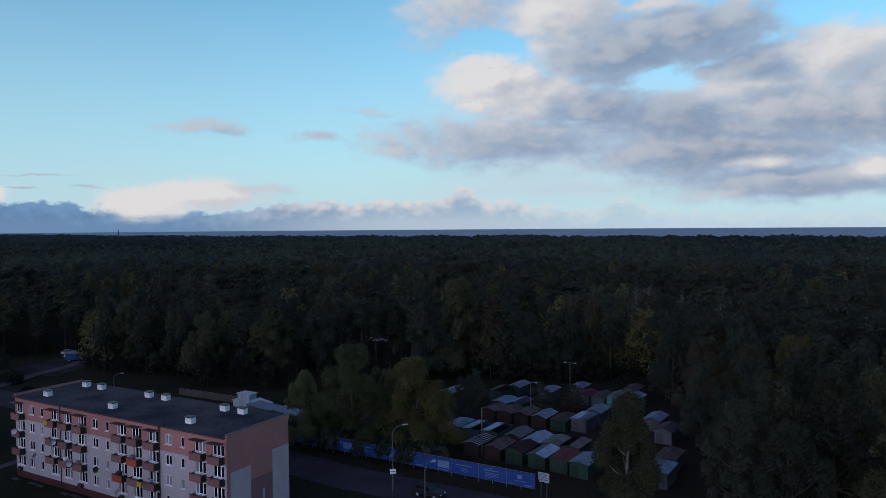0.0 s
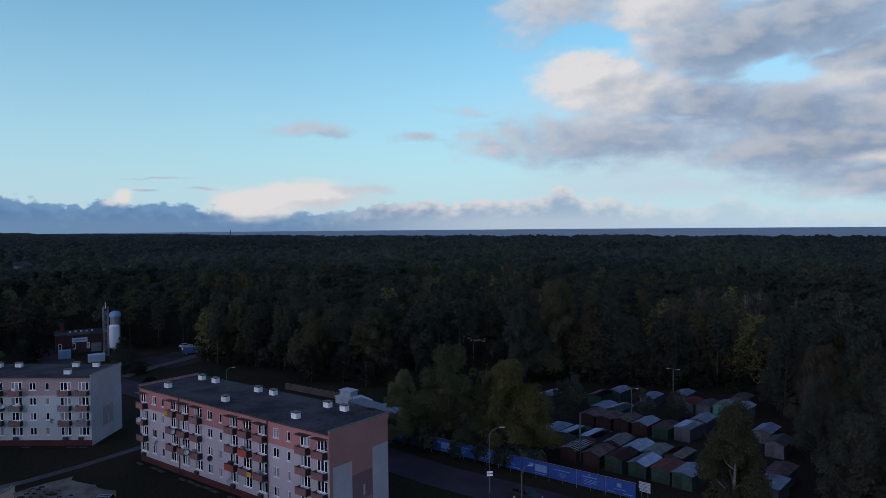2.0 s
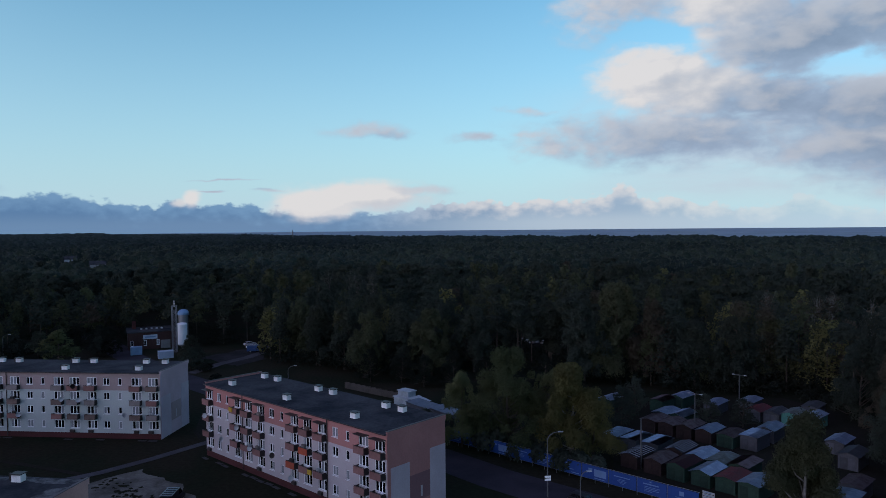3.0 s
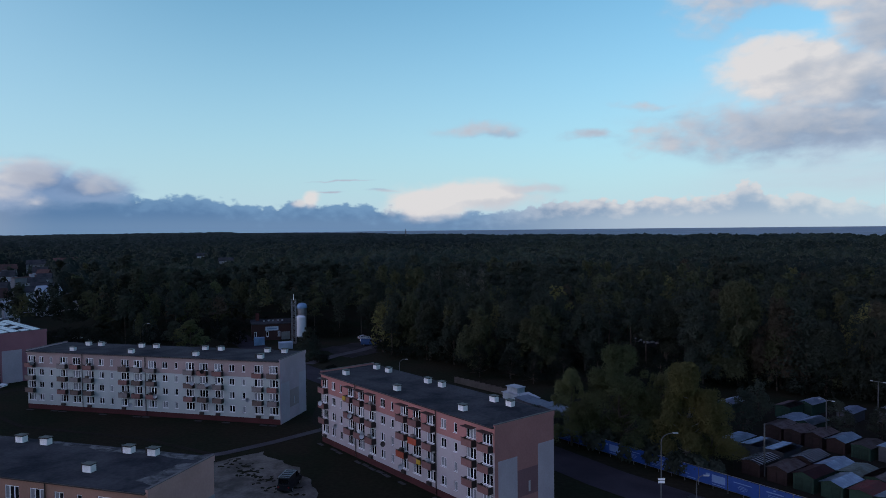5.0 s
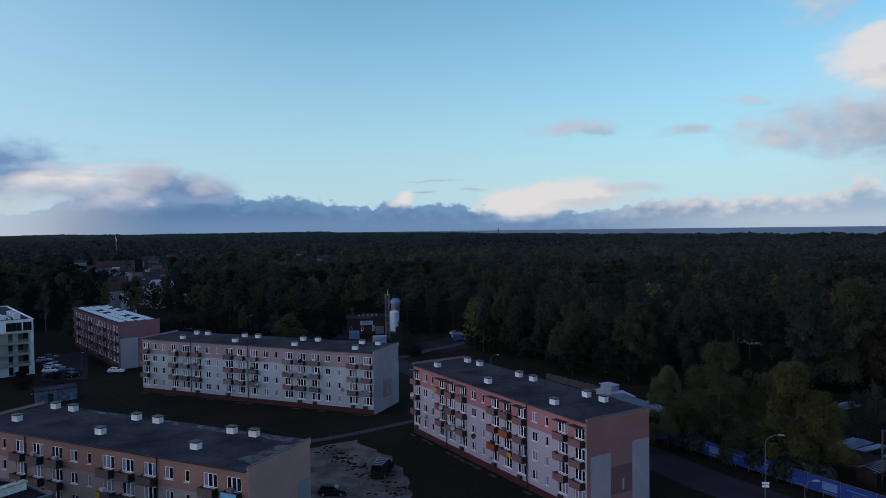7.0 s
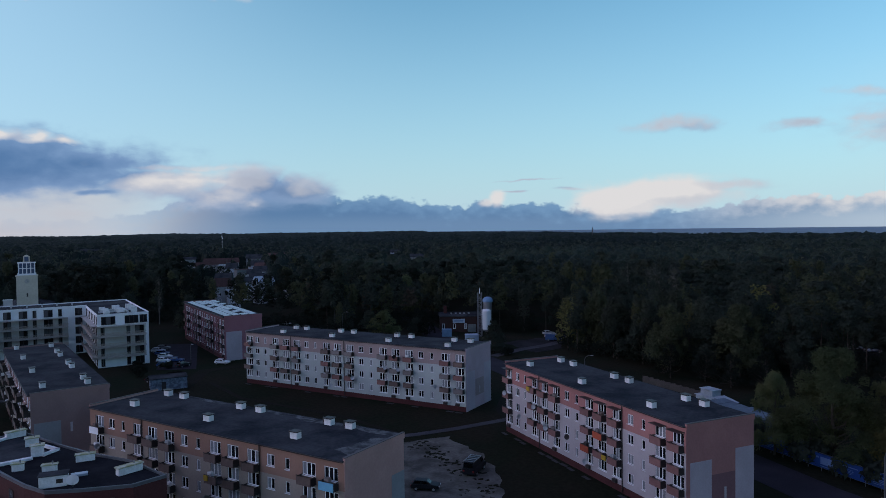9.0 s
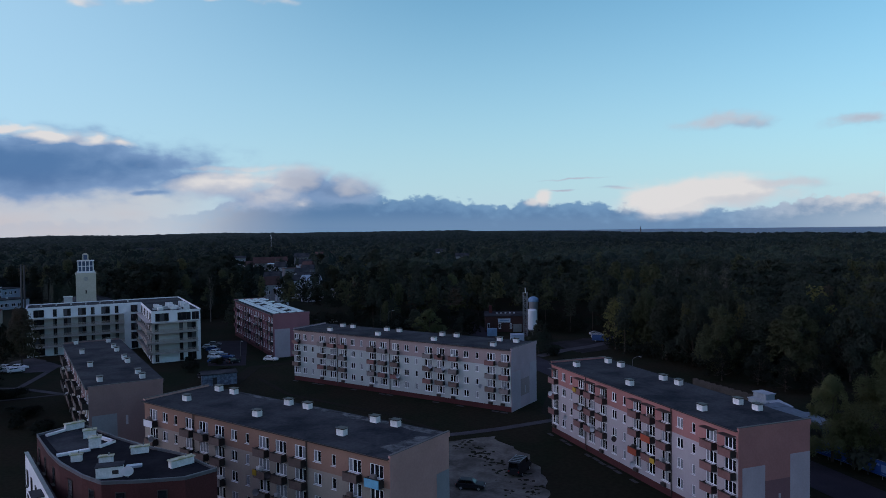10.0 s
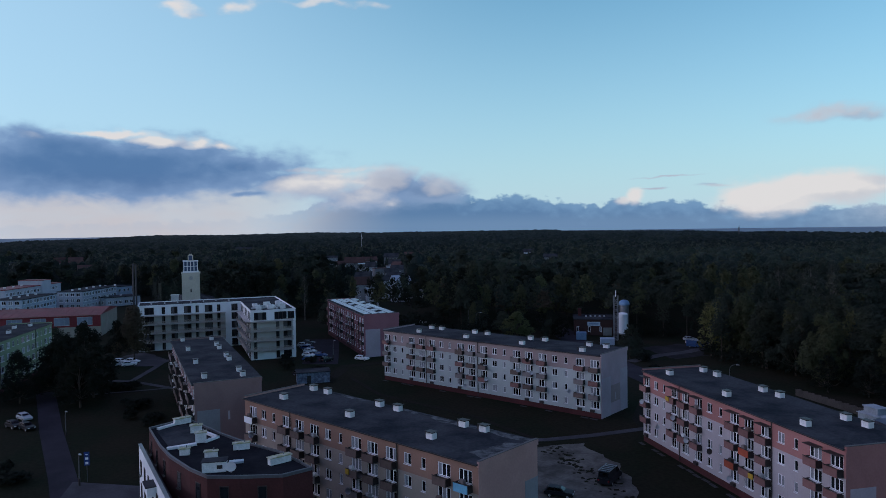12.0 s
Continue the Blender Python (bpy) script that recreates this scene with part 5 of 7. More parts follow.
def white_house():
    home = thing("apartment_house", place(-192.0, 97.3, 69.0), "white five-storey modern house with long beige balconies", "apartment building")
    st, top = 2.9, 14.6
    plan = [(0, 0), (13.3, 0), (13.3, 44), (-32, 44), (-32, 31), (0, 31)]
    part("wall", prism(plan, -0.3, top), WHITE_STUCCO, home)
    inner = [(0.35, 0.35), (12.95, 0.35), (12.95, 43.65), (-31.65, 43.65), (-31.65, 31.35), (0.35, 31.35)]
    part("roof", prism(inner, top + 0.003, top + 0.06), BITUMEN, home)
    for a, b in zip(plan, plan[1:] + plan[:1]):
        x0, x1, y0, y1 = min(a[0], b[0]), max(a[0], b[0]), min(a[1], b[1]), max(a[1], b[1])
        part("parapet", boxes((x0 - 0.02, x1 + 0.12, y0 - 0.02, y1 + 0.12, top + 0.004, top + 0.3)), WHITE_STUCCO, home)
    front, left, wing = Matrix(), side(0, 31, -90), side(-32, 31, 0)
    # balcony decks and rails on storeys two to four, and glass behind them
    for m, x0, x1 in ((front, -1.5, 12.4), (left, 0.5, 32.5), (wing, 1.0, 27.0)):
        for s in (1, 2, 3, 4):
            deck = part("balcony", boxes((x0, x1, -1.5, -0.003, st * s - 0.22, st * s)), CONCRETE_PALE, home, "", m)
            if s < 4:
                rails = bmesh.new()
                for k in range(6):
                    box(rails, x0, x1, -1.5, -1.46, st * s + 0.1 + 0.18 * k, st * s + 0.17 + 0.18 * k)
                x = x0 + 0.02
                while x < x1:
                    box(rails, x, x + 0.06, -1.455, -1.41, st * s + 0.002, st * s + 1.1)
                    x += 2.2
                part("railing", rails, TIMBER, deck)
    beige = material("beige_cladding", (0.44, 0.42, 0.41), 0.9, 0, 0.15, 2.0, 40.0, 0.1)
    for m, x0, x1 in ((front, 0.02, 12.4), (left, 0.02, 30.98), (wing, 0.02, 27.0)):
        part("cladding", boxes((x0, x1, -0.03, -0.002, st + 0.003, st * 4 - 0.183)), beige, home, "", m)
    for s in range(5):
        for x, w, lights in ((0.8, 3.4, 3), (7.4, 1.0, 1), (9.6, 2.4, 2)) if s < 4 else ((1.0, 3.6, 3), (7.0, 3.6, 3), (10.9, 2.0, 2)):
            add_window(home, x, st * s + 0.35, w if s == 4 or x != 0.8 else 1.0, 2.2, lights, Matrix.Translation((0, -0.13, 0)), DARK_METAL, GLASS_DARK)
        for x in (2.0, 6.5, 11.0, 15.5, 20.0, 24.5, 28.5):
            add_window(home, x, st * s + 0.35, 1.8, 2.2, 2, left @ Matrix.Translation((0, -0.13, 0)), DARK_METAL, GLASS_DARK)
        for x, w in ((2.0, 2.8), (7.2, 1.0), (10.0, 2.0), (14.0, 2.2), (17.6, 1.0), (20.5, 2.4), (24.4, 1.0), (29.0, 2.0)):
            add_window(home, x, st * s + 0.35, w, 2.2, 2, wing @ Matrix.Translation((0, -0.13, 0)), DARK_METAL, GLASS_DARK)
    for k in range(9):
        x, y = 2.0 + (k % 3) * 3.6, 3.0 + (k // 3) * 5.2 + (k % 2)
        part("roof_unit", soft_box(x, x + 1.6 + 0.4 * (k % 2), y, y + 1.2, top + 0.064, top + 0.9 + 0.3 * (k % 3), 0.04), WHITE_CAP, home)
    for k in range(7):
        bm = tube(bmesh.new(), (-28 + k * 4.1, 36 + k % 3, top + 0.062), (-28 + k * 4.1, 36 + k % 3, top + 0.9), 0.22, 0.22, 8)
        part("vent", bm, LIGHT_METAL, home)
    for x0, x1, y0, y1 in ((1.0, 8.5, 6.0, 6.5), (8.0, 8.5, 2.0, 14.0), (2.0, 11.0, 11.5, 12.0)):
        part("duct", boxes((x0, x1, y0, y1, top + 0.065, top + 0.5)), LIGHT_METAL, home)


white_house()


# ---- the brick house with the clay-dark walls close by ----
FRESH_BITUMEN = material("fresh_bitumen", (0.012, 0.012, 0.016), 0.95, 0, 0.35, 1.5, 15.0, 0.2, second=(0.022, 0.022, 0.027), spec=0.02)


DARK_COPING = material("grey_sheet_coping", (0.12, 0.125, 0.145), 0.55, 0.3, 0.25, 3.0, 30.0, 0.05)


def brick_house():
    home = thing("brick_house", place(0, 0), "dark red brick house with a curved front and flat roof", "apartment building")
    z = 12.3
    plan = [(-94.4, 33.0), (-89.8, 32.0), (-85.5, 31.1), (-80.6, 30.4), (-74.6, 30.3), (-71.0, 30.7), (-68.4, 33.3), (-65.6, 36.7), (-65.4, 40.2), (-72.9, 40.6), (-79.1, 39.4), (-85.6, 38.8), (-95.4, 38.6)]
    part("wall", prism(plan, -0.3, z), BRICK, home)
    mid = (sum(p[0] for p in plan) / len(plan), sum(p[1] for p in plan) / len(plan))

    def shrink(p, k):
        d = Vector((mid[0] - p[0], mid[1] - p[1])).normalized()
        return p[0] + d.x * k, p[1] + d.y * k
    ring = bmesh.new()
    inner = [shrink(p, 0.28) for p in plan]
    rows = [[ring.verts.new((x, y, h)) for x, y in line] for line, h in ((plan, z + 0.004), (plan, z + 0.34), (inner, z + 0.34), (inner, z + 0.004))]
    for r0, r1 in zip(rows, rows[1:] + rows[:1]):
        for i in range(len(plan)):
            j = (i + 1) % len(plan)
            ring.faces.new((r0[i], r0[j], r1[j], r1[i]))
    bmesh.ops.recalc_face_normals(ring, faces=list(ring.faces))
    part("parapet", ring, DARK_COPING, home, "grey sheet-metal parapet coping")
    part("roof", prism([shrink(p, 0.30) for p in plan], z + 0.005, z + 0.08), FRESH_BITUMEN, home)
    # raised inner terrace edged with white membrane, chimneys and a stair head
    for a, b, w in (((-83.7, 31.6), (-83.1, 34.4), 0.55), ((-83.3, 36.0), (-84.0, 37.8), 0.4), ((-84.0, 37.8), (-87.2, 37.5), 0.4), ((-93.2, 33.9), (-94.0, 36.6), 0.45)):
        d = Vector(b) - Vector(a)
        part("membrane", boxes((-w / 2, d.length + w / 2 - 0.004, -w / 2, w / 2, 0.0, 0.28)), WHITE_CAP, home, "white roofing membrane edge", place(a[0], a[1], math.degrees(math.atan2(d.y, d.x)), z + 0.083 + 0.003 * w))
    part("terrace", prism([(-92.8, 33.4), (-84.6, 31.9), (-83.9, 34.6), (-84.6, 37.0), (-93.2, 37.4)], z + 0.085, z + 0.12), BITUMEN, home)
    moss = material("mossy_cap", (0.56, 0.55, 0.48), 0.9, 0, 0.3, 14.0, 40.0, 0.2, second=(0.32, 0.33, 0.18))
    for x, y, w, d, h, turn in ((-80.3, 32.1, 1.1, 0.55, 0.75, 55), (-77.1, 33.9, 1.4, 0.6, 0.75, 55), (-77.6, 37.9, 1.9, 0.6, 0.75, 62), (-69.9, 38.7, 2.6, 0.7, 0.75, 88),
                                (-83.9, 35.6, 1.3, 0.9, 1.2, 65), (-88.4, 36.9, 1.4, 0.8, 0.95, 65), (-93.9, 37.3, 2.2, 0.7, 0.75, 88)):
        c = part("chimney", soft_box(-w / 2, w / 2, -d / 2, d / 2, 0, h, 0.03), WHITE_CAP, home, "", place(x, y, turn, z + 0.083))
        part("cap", boxes((-w / 2 - 0.1, w / 2 + 0.1, -d / 2 - 0.1, d / 2 + 0.1, h + 0.002, h + 0.12)), moss, c)
        part("flue", tube(bmesh.new(), (0.2 * w, 0, h + 0.122), (0.2 * w, 0, h + 0.4), 0.07, 0.07, 8), GREY_METAL, c)
    head = part("stair_head", soft_box(-1.25, 1.25, -0.7, 0.7, 0, 1.15, 0.03), WHITE_CAP, home, "", place(-72.6, 32.3, 58, z + 0.083))
    part("cap", boxes((-1.35, 1.35, -0.8, 0.8, 1.152, 1.24)), BITUMEN, head)
    part("vent_grille", boxes((0.3, 0.9, -0.74, -0.702, 0.4, 0.8)), DARK_METAL, head)
    dish = part("satellite_dish", dish_mesh(0.6), WHITE_PLASTIC, home, "large pale satellite dish", pose(-70.4, 33.1, z + 0.95, 14, 0, 60))
    part("mast", tube(bmesh.new(), (0, 0.15, -1.05), (0, 0.15, 0), 0.06, 0.06, 8), GREY_METAL, dish)
    part("skylight", soft_box(-0.8, 0.8, -0.4, 0.4, 0, 0.25, 0.03), SKYLIGHT, home, "", place(-73.4, 35.2, 62, z + 0.083))
    # windows on the faces towards the street
    for a, b in list(zip(plan, plan[1:]))[:7]:
        d = Vector(b) - Vector(a)
        turn = math.degrees(math.atan2(d.y, d.x))
        n = max(1, int(d.length / 3.6))
        for s in range(4):
            for k in range(n):
                x = d.length * (k + 0.5) / n - 0.5
                add_window(home, x, 0.9 + 2.9 * s, 1.0, 1.9, 1, pose(a[0], a[1], 0, 0, 0, turn) @ Matrix.Translation((0, -0.14, 0)), DARK_METAL, GLASS_DARK)


brick_house()


def white_wing():
    home = thing("white_wing", place(-95.2, 31.9, -12.0), "white rendered lower wing with a roof terrace beside the brick house", "building")
    part("wall", boxes((0, 24, 0, 0.9, -0.3, 9.6)), WHITE_STUCCO, home)
    part("parapet", boxes((0, 24, 0.003, 0.3, 9.603, 10.4)), WHITE_STUCCO, home)
    part("coping", boxes((-0.05, 24.05, -0.06, 0.36, 10.403, 10.48)), GREY_METAL, home)
    part("terrace", boxes((0.1, 23.9, 0.303, 0.9, 9.603, 9.66)), PAVING, home)
    for k in range(7):
        for s in range(3):
            add_window(home, 1.6 + 3.4 * k, 0.9 + 3.0 * s, 1.1, 1.9, 2, Matrix.Translation((0, -0.14, 0)), DARK_METAL, GLASS_DARK)
    hood = part("canopy", boxes((13.0, 15.2, -1.0, -0.003, 8.4, 9.5)), WHITE_STUCCO, home)
    part("canopy_roof", boxes((12.8, 15.4, -1.2, -0.003, 9.503, 9.62)), BITUMEN, hood)


white_wing()

# ---- green block, sports hall with red roof, school, church tower ----
block((-182.0, 24.6), 148.0, 52.0, 11.5, GREEN_STUCCO, GREEN_STUCCO, RED_PLINTH, [GREEN_STUCCO], "four-storey block of flats in pale green stucco", [(6, 3.5), (10, 6), (20, 3.5), (26, 6), (36, 3.5), (42, 6)], balconies=False)


def hall():
    dull = material("dull_skylight", (0.20, 0.25, 0.33), 0.4, 0, 0.2, 3.0, 20.0, 0.0)
    home = thing("sports_hall", place(-305.4, 31.4, 62.0), "low hall with red sheet roof and grey windows", "sports hall")
    cream = material("hall_render", (0.30, 0.28, 0.24), 0.9, 0, 0.2, 2.0, 30.0, 0.1)
    part("wall", boxes((0, 56, 0, 30, -0.3, 8.1)), cream, home)
    roof = bmesh.new()
    v = [roof.verts.new(p) for p in ((-0.4, -0.5, 8.15), (56.3, -0.5, 8.15), (56.3, 15, 9.9), (-0.4, 15, 9.9), (56.3, 30.5, 8.15), (-0.4, 30.5, 8.15))]
    for f in ((0, 1, 2, 3), (3, 2, 4, 5), (0, 3, 5), (1, 4, 2), (0, 5, 4, 1)):
        roof.faces.new([v[i] for i in f])
    bmesh.ops.recalc_face_normals(roof, faces=list(roof.faces))
    part("roof", roof, RED_SHEET, home)
    for k in range(19):
        part("seam", boxes((0, 0.12, 0, 15.4, 0.0, 0.07)), RED_SHEET, home, "", pose(1.0 + 3.0 * k, -0.45, 8.165, math.degrees(math.atan2(1.75, 15.5)), 0, 0))
    part("gable", boxes((56.003, 56.06, 0.0, 30, -0.3, 8.1)), cream, home)
    part("band", boxes((0.0, 56, -0.1, -0.002, 3.9, 8.0)), RED_SHEET, home)
    for k in range(7):
        frame_part = part("window", boxes((1.2 + 7.8 * k, 6.4 + 7.8 * k, -0.2, -0.102, 4.5, 7.5)), LIGHT_METAL, home)
        for j in range(3):
            part("pane", boxes((1.3 + 7.8 * k + 1.7 * j, 2.9 + 7.8 * k + 1.7 * j, -0.23, -0.203, 4.65, 7.35)), dull, frame_part)


hall()


def long_house(name, x, y, turn, length, depth, h, floors, wall, roof_mat, label, category, gap=3.2, win=(1.7, 1.6, 2), end=True):
    home = thing(name, place(x, y, turn), label, category)
    part("wall", boxes((0, length, 0, depth, -0.3, h)), wall, home)
    part("roof", boxes((-0.3, length + 0.3, -0.3, depth + 0.3, h + 0.003, h + 0.35)), roof_mat, home)
    st = (h - 0.6) / floors
    n = int((length - 1) / gap)
    for s in range(floors):
        for k in range(n):
            add_window(home, 0.8 + gap * k, 0.6 + st * s + 0.7, *win, Matrix.Translation((0, -0.13, 0)))
        if end:
            for k in range(int((depth - 1) / gap)):
                add_window(home, 0.8 + gap * k, 0.6 + st * s + 0.7, *win, side(length, 0, 90) @ Matrix.Translation((0, -0.13, 0)))
    return home


PALE_WALL = material("pale_school_wall", (0.43, 0.455, 0.52), 0.9, 0, 0.15, 1.0, 20.0, 0.1)


def school_wing(name, x, y, turn, length, depth, h, floors, wall, roof_mat, label):
    home = long_house(name, x, y, turn, length, depth, h, floors, wall, roof_mat, label, "school", 2.9, (1.9, 1.6, 2), False)
    st = (h - 0.6) / floors
    for s in range(floors):
        for k in range(int((depth - 1.4) / 2.9)):
            add_window(home, 1.2 + 2.9 * k, 1.3 + st * s, 1.9, 1.6, 2, side(0, depth, -90) @ Matrix.Translation((0, -0.13, 0)))
    for k in range(int(length / 7)):
        part("roof_vent", boxes((3 + 7 * k, 3.8 + 7 * k, depth * 0.5, depth * 0.5 + 0.8, h + 0.354, h + 1.1)), WHITE_CAP, home)
    return home


school_wing("school", -358.7, 71.1, 139.8, 30, 13, 9.0, 3, PALE_BLUE, BITUMEN, "pale blue three-storey school wing with rows of windows")
school_wing("school", -380.5, 102.0, 137.0, 36, 13, 9.2, 3, PALE_WALL, BITUMEN, "whitish three-storey school wing with rows of windows")
rear = school_wing("school", -389.0, 70.0, 138.0, 50, 12, 11.6, 3, PALE_WALL, RED_SHEET, "whitish school wing under a dull red roof")
part("stair_tower", boxes((30, 38, -1.2, -0.003, -0.3, 14.2), (30, 38, 0.003, 11.5, 11.96, 14.2)), PALE_WALL, rear)
part("stair_roof", boxes((29.8, 38.2, -1.4, 11.7, 14.203, 14.45)), RED_SHEET, rear)
school_wing("school_annex", -418.0, 126.0, 117, 17, 12, 7.6, 2, PALE_BLUE, BITUMEN, "low bluish annex with a dark flat roof")
school_wing("school_annex", -387.0, 115.0, 96, 18, 12, 4.6, 1, PALE_WALL, BITUMEN, "single-storey annex with a dark flat roof")


LANTERN_BLUE = material("blue_lantern_glass", (0.07, 0.11, 0.20), 0.2, 0, 0.2, 3.0, 20.0, 0.0, spec=0.5)


def church():
    home = thing("church", place(-277.2, 114.8, 67.0), "church with a square pale stone clock tower", "church")
    part("tower", boxes((-3.4, 3.4, -3.4, 3.4, -0.3, 21.8)), STONE, home)
    part("cornice", boxes((-3.6, 3.6, -3.6, 3.6, 21.803, 22.297)), STONE, home)
    drum = part("lantern", boxes((-3.0, 3.0, -3.0, 3.0, 22.3, 22.9), (-2.7, 2.7, -2.7, 2.7, 24.7, 24.95), (-2.95, 2.95, -2.95, 2.95, 26.7, 27.0)), WHITE_STUCCO, home, "white and blue glazed lantern")
    part("lantern_glass", boxes((-2.35, 2.35, -2.35, 2.35, 22.903, 24.697), (-2.35, 2.35, -2.35, 2.35, 24.953, 26.697)), LANTERN_BLUE, drum)
    for k in range(4):
        for j in range(4):
            p = part("pillar", boxes((-0.16, 0.16, -0.16, 0.16, 22.903, 26.697)), WHITE_STUCCO, drum)
            p.matrix_local = pose(0, 0, 0, 0, 0, 90 * k) @ Matrix.Translation((-2.55 + 1.275 * j, -2.55, 0))
    top = part("upper_lantern", boxes((-1.25, 1.25, -1.25, 1.25, 27.003, 27.25), (-1.0, 1.0, -1.0, 1.0, 29.0, 29.25), (-0.6, 0.6, -0.6, 0.6, 29.253, 29.65)), STONE, home)
    part("upper_glass", boxes((-0.72, 0.72, -0.72, 0.72, 27.253, 28.997)), LANTERN_BLUE, top)
    for a, b in ((-0.85, -0.85), (0.85, -0.85), (0.85, 0.85), (-0.85, 0.85)):
        part("pillar", boxes((a - 0.17, a + 0.17, b - 0.17, b + 0.17, 27.253, 28.997)), STONE, top)
    part("cross", boxes((-0.09, 0.09, -0.09, 0.09, 29.653, 32.0), (-0.8, -0.092, -0.09, 0.09, 31.1, 31.3), (0.092, 0.8, -0.09, 0.09, 31.1, 31.3)), DARK_METAL, home)
    face = part("clock", tube(bmesh.new(), (0, -3.402, 20.1), (0, -3.5, 20.1), 0.8, 0.8, 20), CONCRETE_PALE, home)
    part("clock_hand", boxes((-0.06, 0.06, -3.54, -3.503, 20.1, 20.9), (0.062, 0.5, -3.54, -3.503, 20.04, 20.16)), GREY_METAL, face)
    part("slit_window", boxes((-0.25, 0.25, -3.46, -3.403, 14.5, 15.8)), DARK_METAL, home)
    part("nave", prism([(-9, 3.5), (9, 3.5), (9, 32), (-9, 32)], -0.3, 9.0), STONE, home)
    roof = bmesh.new()
    v = [roof.verts.new(p) for p in ((-9.5, 3.45, 9.003), (9.5, 3.45, 9.003), (0, 3.45, 12.5), (-9.5, 32.5, 9.003), (9.5, 32.5, 9.003), (0, 32.5, 12.5))]
    for f in ((0, 1, 2), (3, 5, 4), (0, 2, 5, 3), (1, 4, 5, 2), (0, 3, 4, 1)):
        roof.faces.new([v[i] for i in f])
    part("roof", roof, BITUMEN, home)
    part("turret", boxes((-7.6, -4.8, -1.6, 1.2, -0.3, 13.2), (-7.8, -4.6, -1.8, 1.4, 13.203, 13.5)), LIGHT_METAL, home, "grey sheet-clad stair turret")


church()
SOOTY_STEEL = material("sooty_steel", (0.10, 0.095, 0.10), 0.6, 0.2, 0.3, 3.0, 30.0, 0.1)
part_stack = thing("smokestack", place(-379.5, 126.4), "tall thin grey steel smokestack", "chimney")
part("pipe", tube(bmesh.new(), (0, 0, -0.3), (0, 0, 22.4), 0.5, 0.4, 14), SOOTY_STEEL, part_stack)
part("pipe", tube(bmesh.new(), (1.3, 0.9, -0.3), (1.3, 0.9, 22.0), 0.45, 0.38, 12), SOOTY_STEEL, part_stack)


# ---- the works with silo and lattice tower ----
def lattice_tower(x, y, h, w, label):
    home = thing("lattice_tower", place(x, y, 20), label, "tower")
    for sx, sy in ((-1, -1), (1, -1), (1, 1), (-1, 1)):
        part("leg", tube(bmesh.new(), (sx * w, sy * w, -0.2), (sx * w, sy * w, h), 0.12, 0.12, 6), GREY_METAL, home)
    step = 1.3
    for k in range(int(h / step)):
        z = k * step
        for a, b in (((-w, -w), (w, -w)), ((w, -w), (w, w)), ((w, w), (-w, w)), ((-w, w), (-w, -w))):
            p, q = (a, b) if k % 2 else (b, a)
            bm = tube(bmesh.new(), (*p, z), (*q, z + step), 0.07, 0.07, 4)
            part("brace", tube(bm, (*p, z), (*q, z), 0.06, 0.06, 4), GREY_METAL, home)
    part("antenna", tube(bmesh.new(), (0, 0, h - 0.5), (0, 0, h + 1.6), 0.12, 0.08, 6), WHITE_PLASTIC, home)


lattice_tower(-134.8, 201.5, 15.2, 0.65, "pale steel lattice tower beside a silo")


def dome_bm(r, z0, z1, cap):
    bm = tube(bmesh.new(), (0, 0, z0), (0, 0, z1), r, r, 24, caps=False)
    last = None
    for k in range(5):
        a = k / 4 * math.pi / 2
        ring = [bm.verts.new((r * math.cos(a) * math.cos(i * math.tau / 24), r * math.cos(a) * math.sin(i * math.tau / 24), z1 + cap * math.sin(a))) for i in range(24)] if k < 4 else [bm.verts.new((0, 0, z1 + cap))]
        if last:
            for i in range(24):
                bm.faces.new((last[i], last[(i + 1) % 24], ring[(i + 1) % 24], ring[i]) if len(ring) > 1 else (last[i], last[(i + 1) % 24], ring[0]))
        last = ring
    return bm


BLUE_PAINT = material("blue_tank_paint", (0.16, 0.27, 0.42), 0.5, 0.2, 0.2, 3.0, 30.0, 0.05)
silo = thing("silo", place(-136.2, 207.6), "white cement silo standing on steel legs", "silo")
part("tank", dome_bm(1.75, 1.6, 8.2, 0.5), WHITE_STUCCO, silo)
for k in range(4):
    part("leg", tube(bmesh.new(), (1.4 * math.cos(k * math.pi / 2 + 0.7), 1.4 * math.sin(k * math.pi / 2 + 0.7), -0.2), (1.4 * math.cos(k * math.pi / 2 + 0.7), 1.4 * math.sin(k * math.pi / 2 + 0.7), 2.6), 0.14, 0.14, 6), GREY_METAL, silo)
silo2 = thing("silo", place(-139.2, 213.2), "tall grey-blue silo with a domed blue top", "silo")
part("tank", tube(bmesh.new(), (0, 0, -0.2), (0, 0, 10.6), 1.6, 1.6, 24), GREY_METAL, silo2)
part("dome", dome_bm(1.85, 10.603, 11.2, 1.3), BLUE_PAINT, silo2)
works = long_house("workshop", -151.7, 200.9, 38.0, 15, 12, 5.6, 1, WORKSHOP_BRICK, BITUMEN, "low dark brick workshop with a white sign", "workshop", 4.0, (0.8, 1.8, 1), False)
part("sign", boxes((4.6, 9.0, -0.2, -0.02, 3.4, 4.8)), PALE_BLUE, works, "pale blue and white sign board")
part("letter_bar", boxes((5.2, 8.4, -0.23, -0.203, 3.9, 4.3)), BLUE_PAINT, works)
for k in range(5):
    part("roof_vent", boxes((4 + 1.6 * k, 4.6 + 1.6 * k, 5.2, 5.8, 5.954, 6.4)), LIGHT_METAL, works)
part("brick_stack", boxes((1.5, 2.7, 8.0, 9.2, 5.954, 8.6)), BRICK, works)
part("door", boxes((10.0, 13.0, -0.12, -0.01, 0.0, 2.8)), GREY_METAL, works)


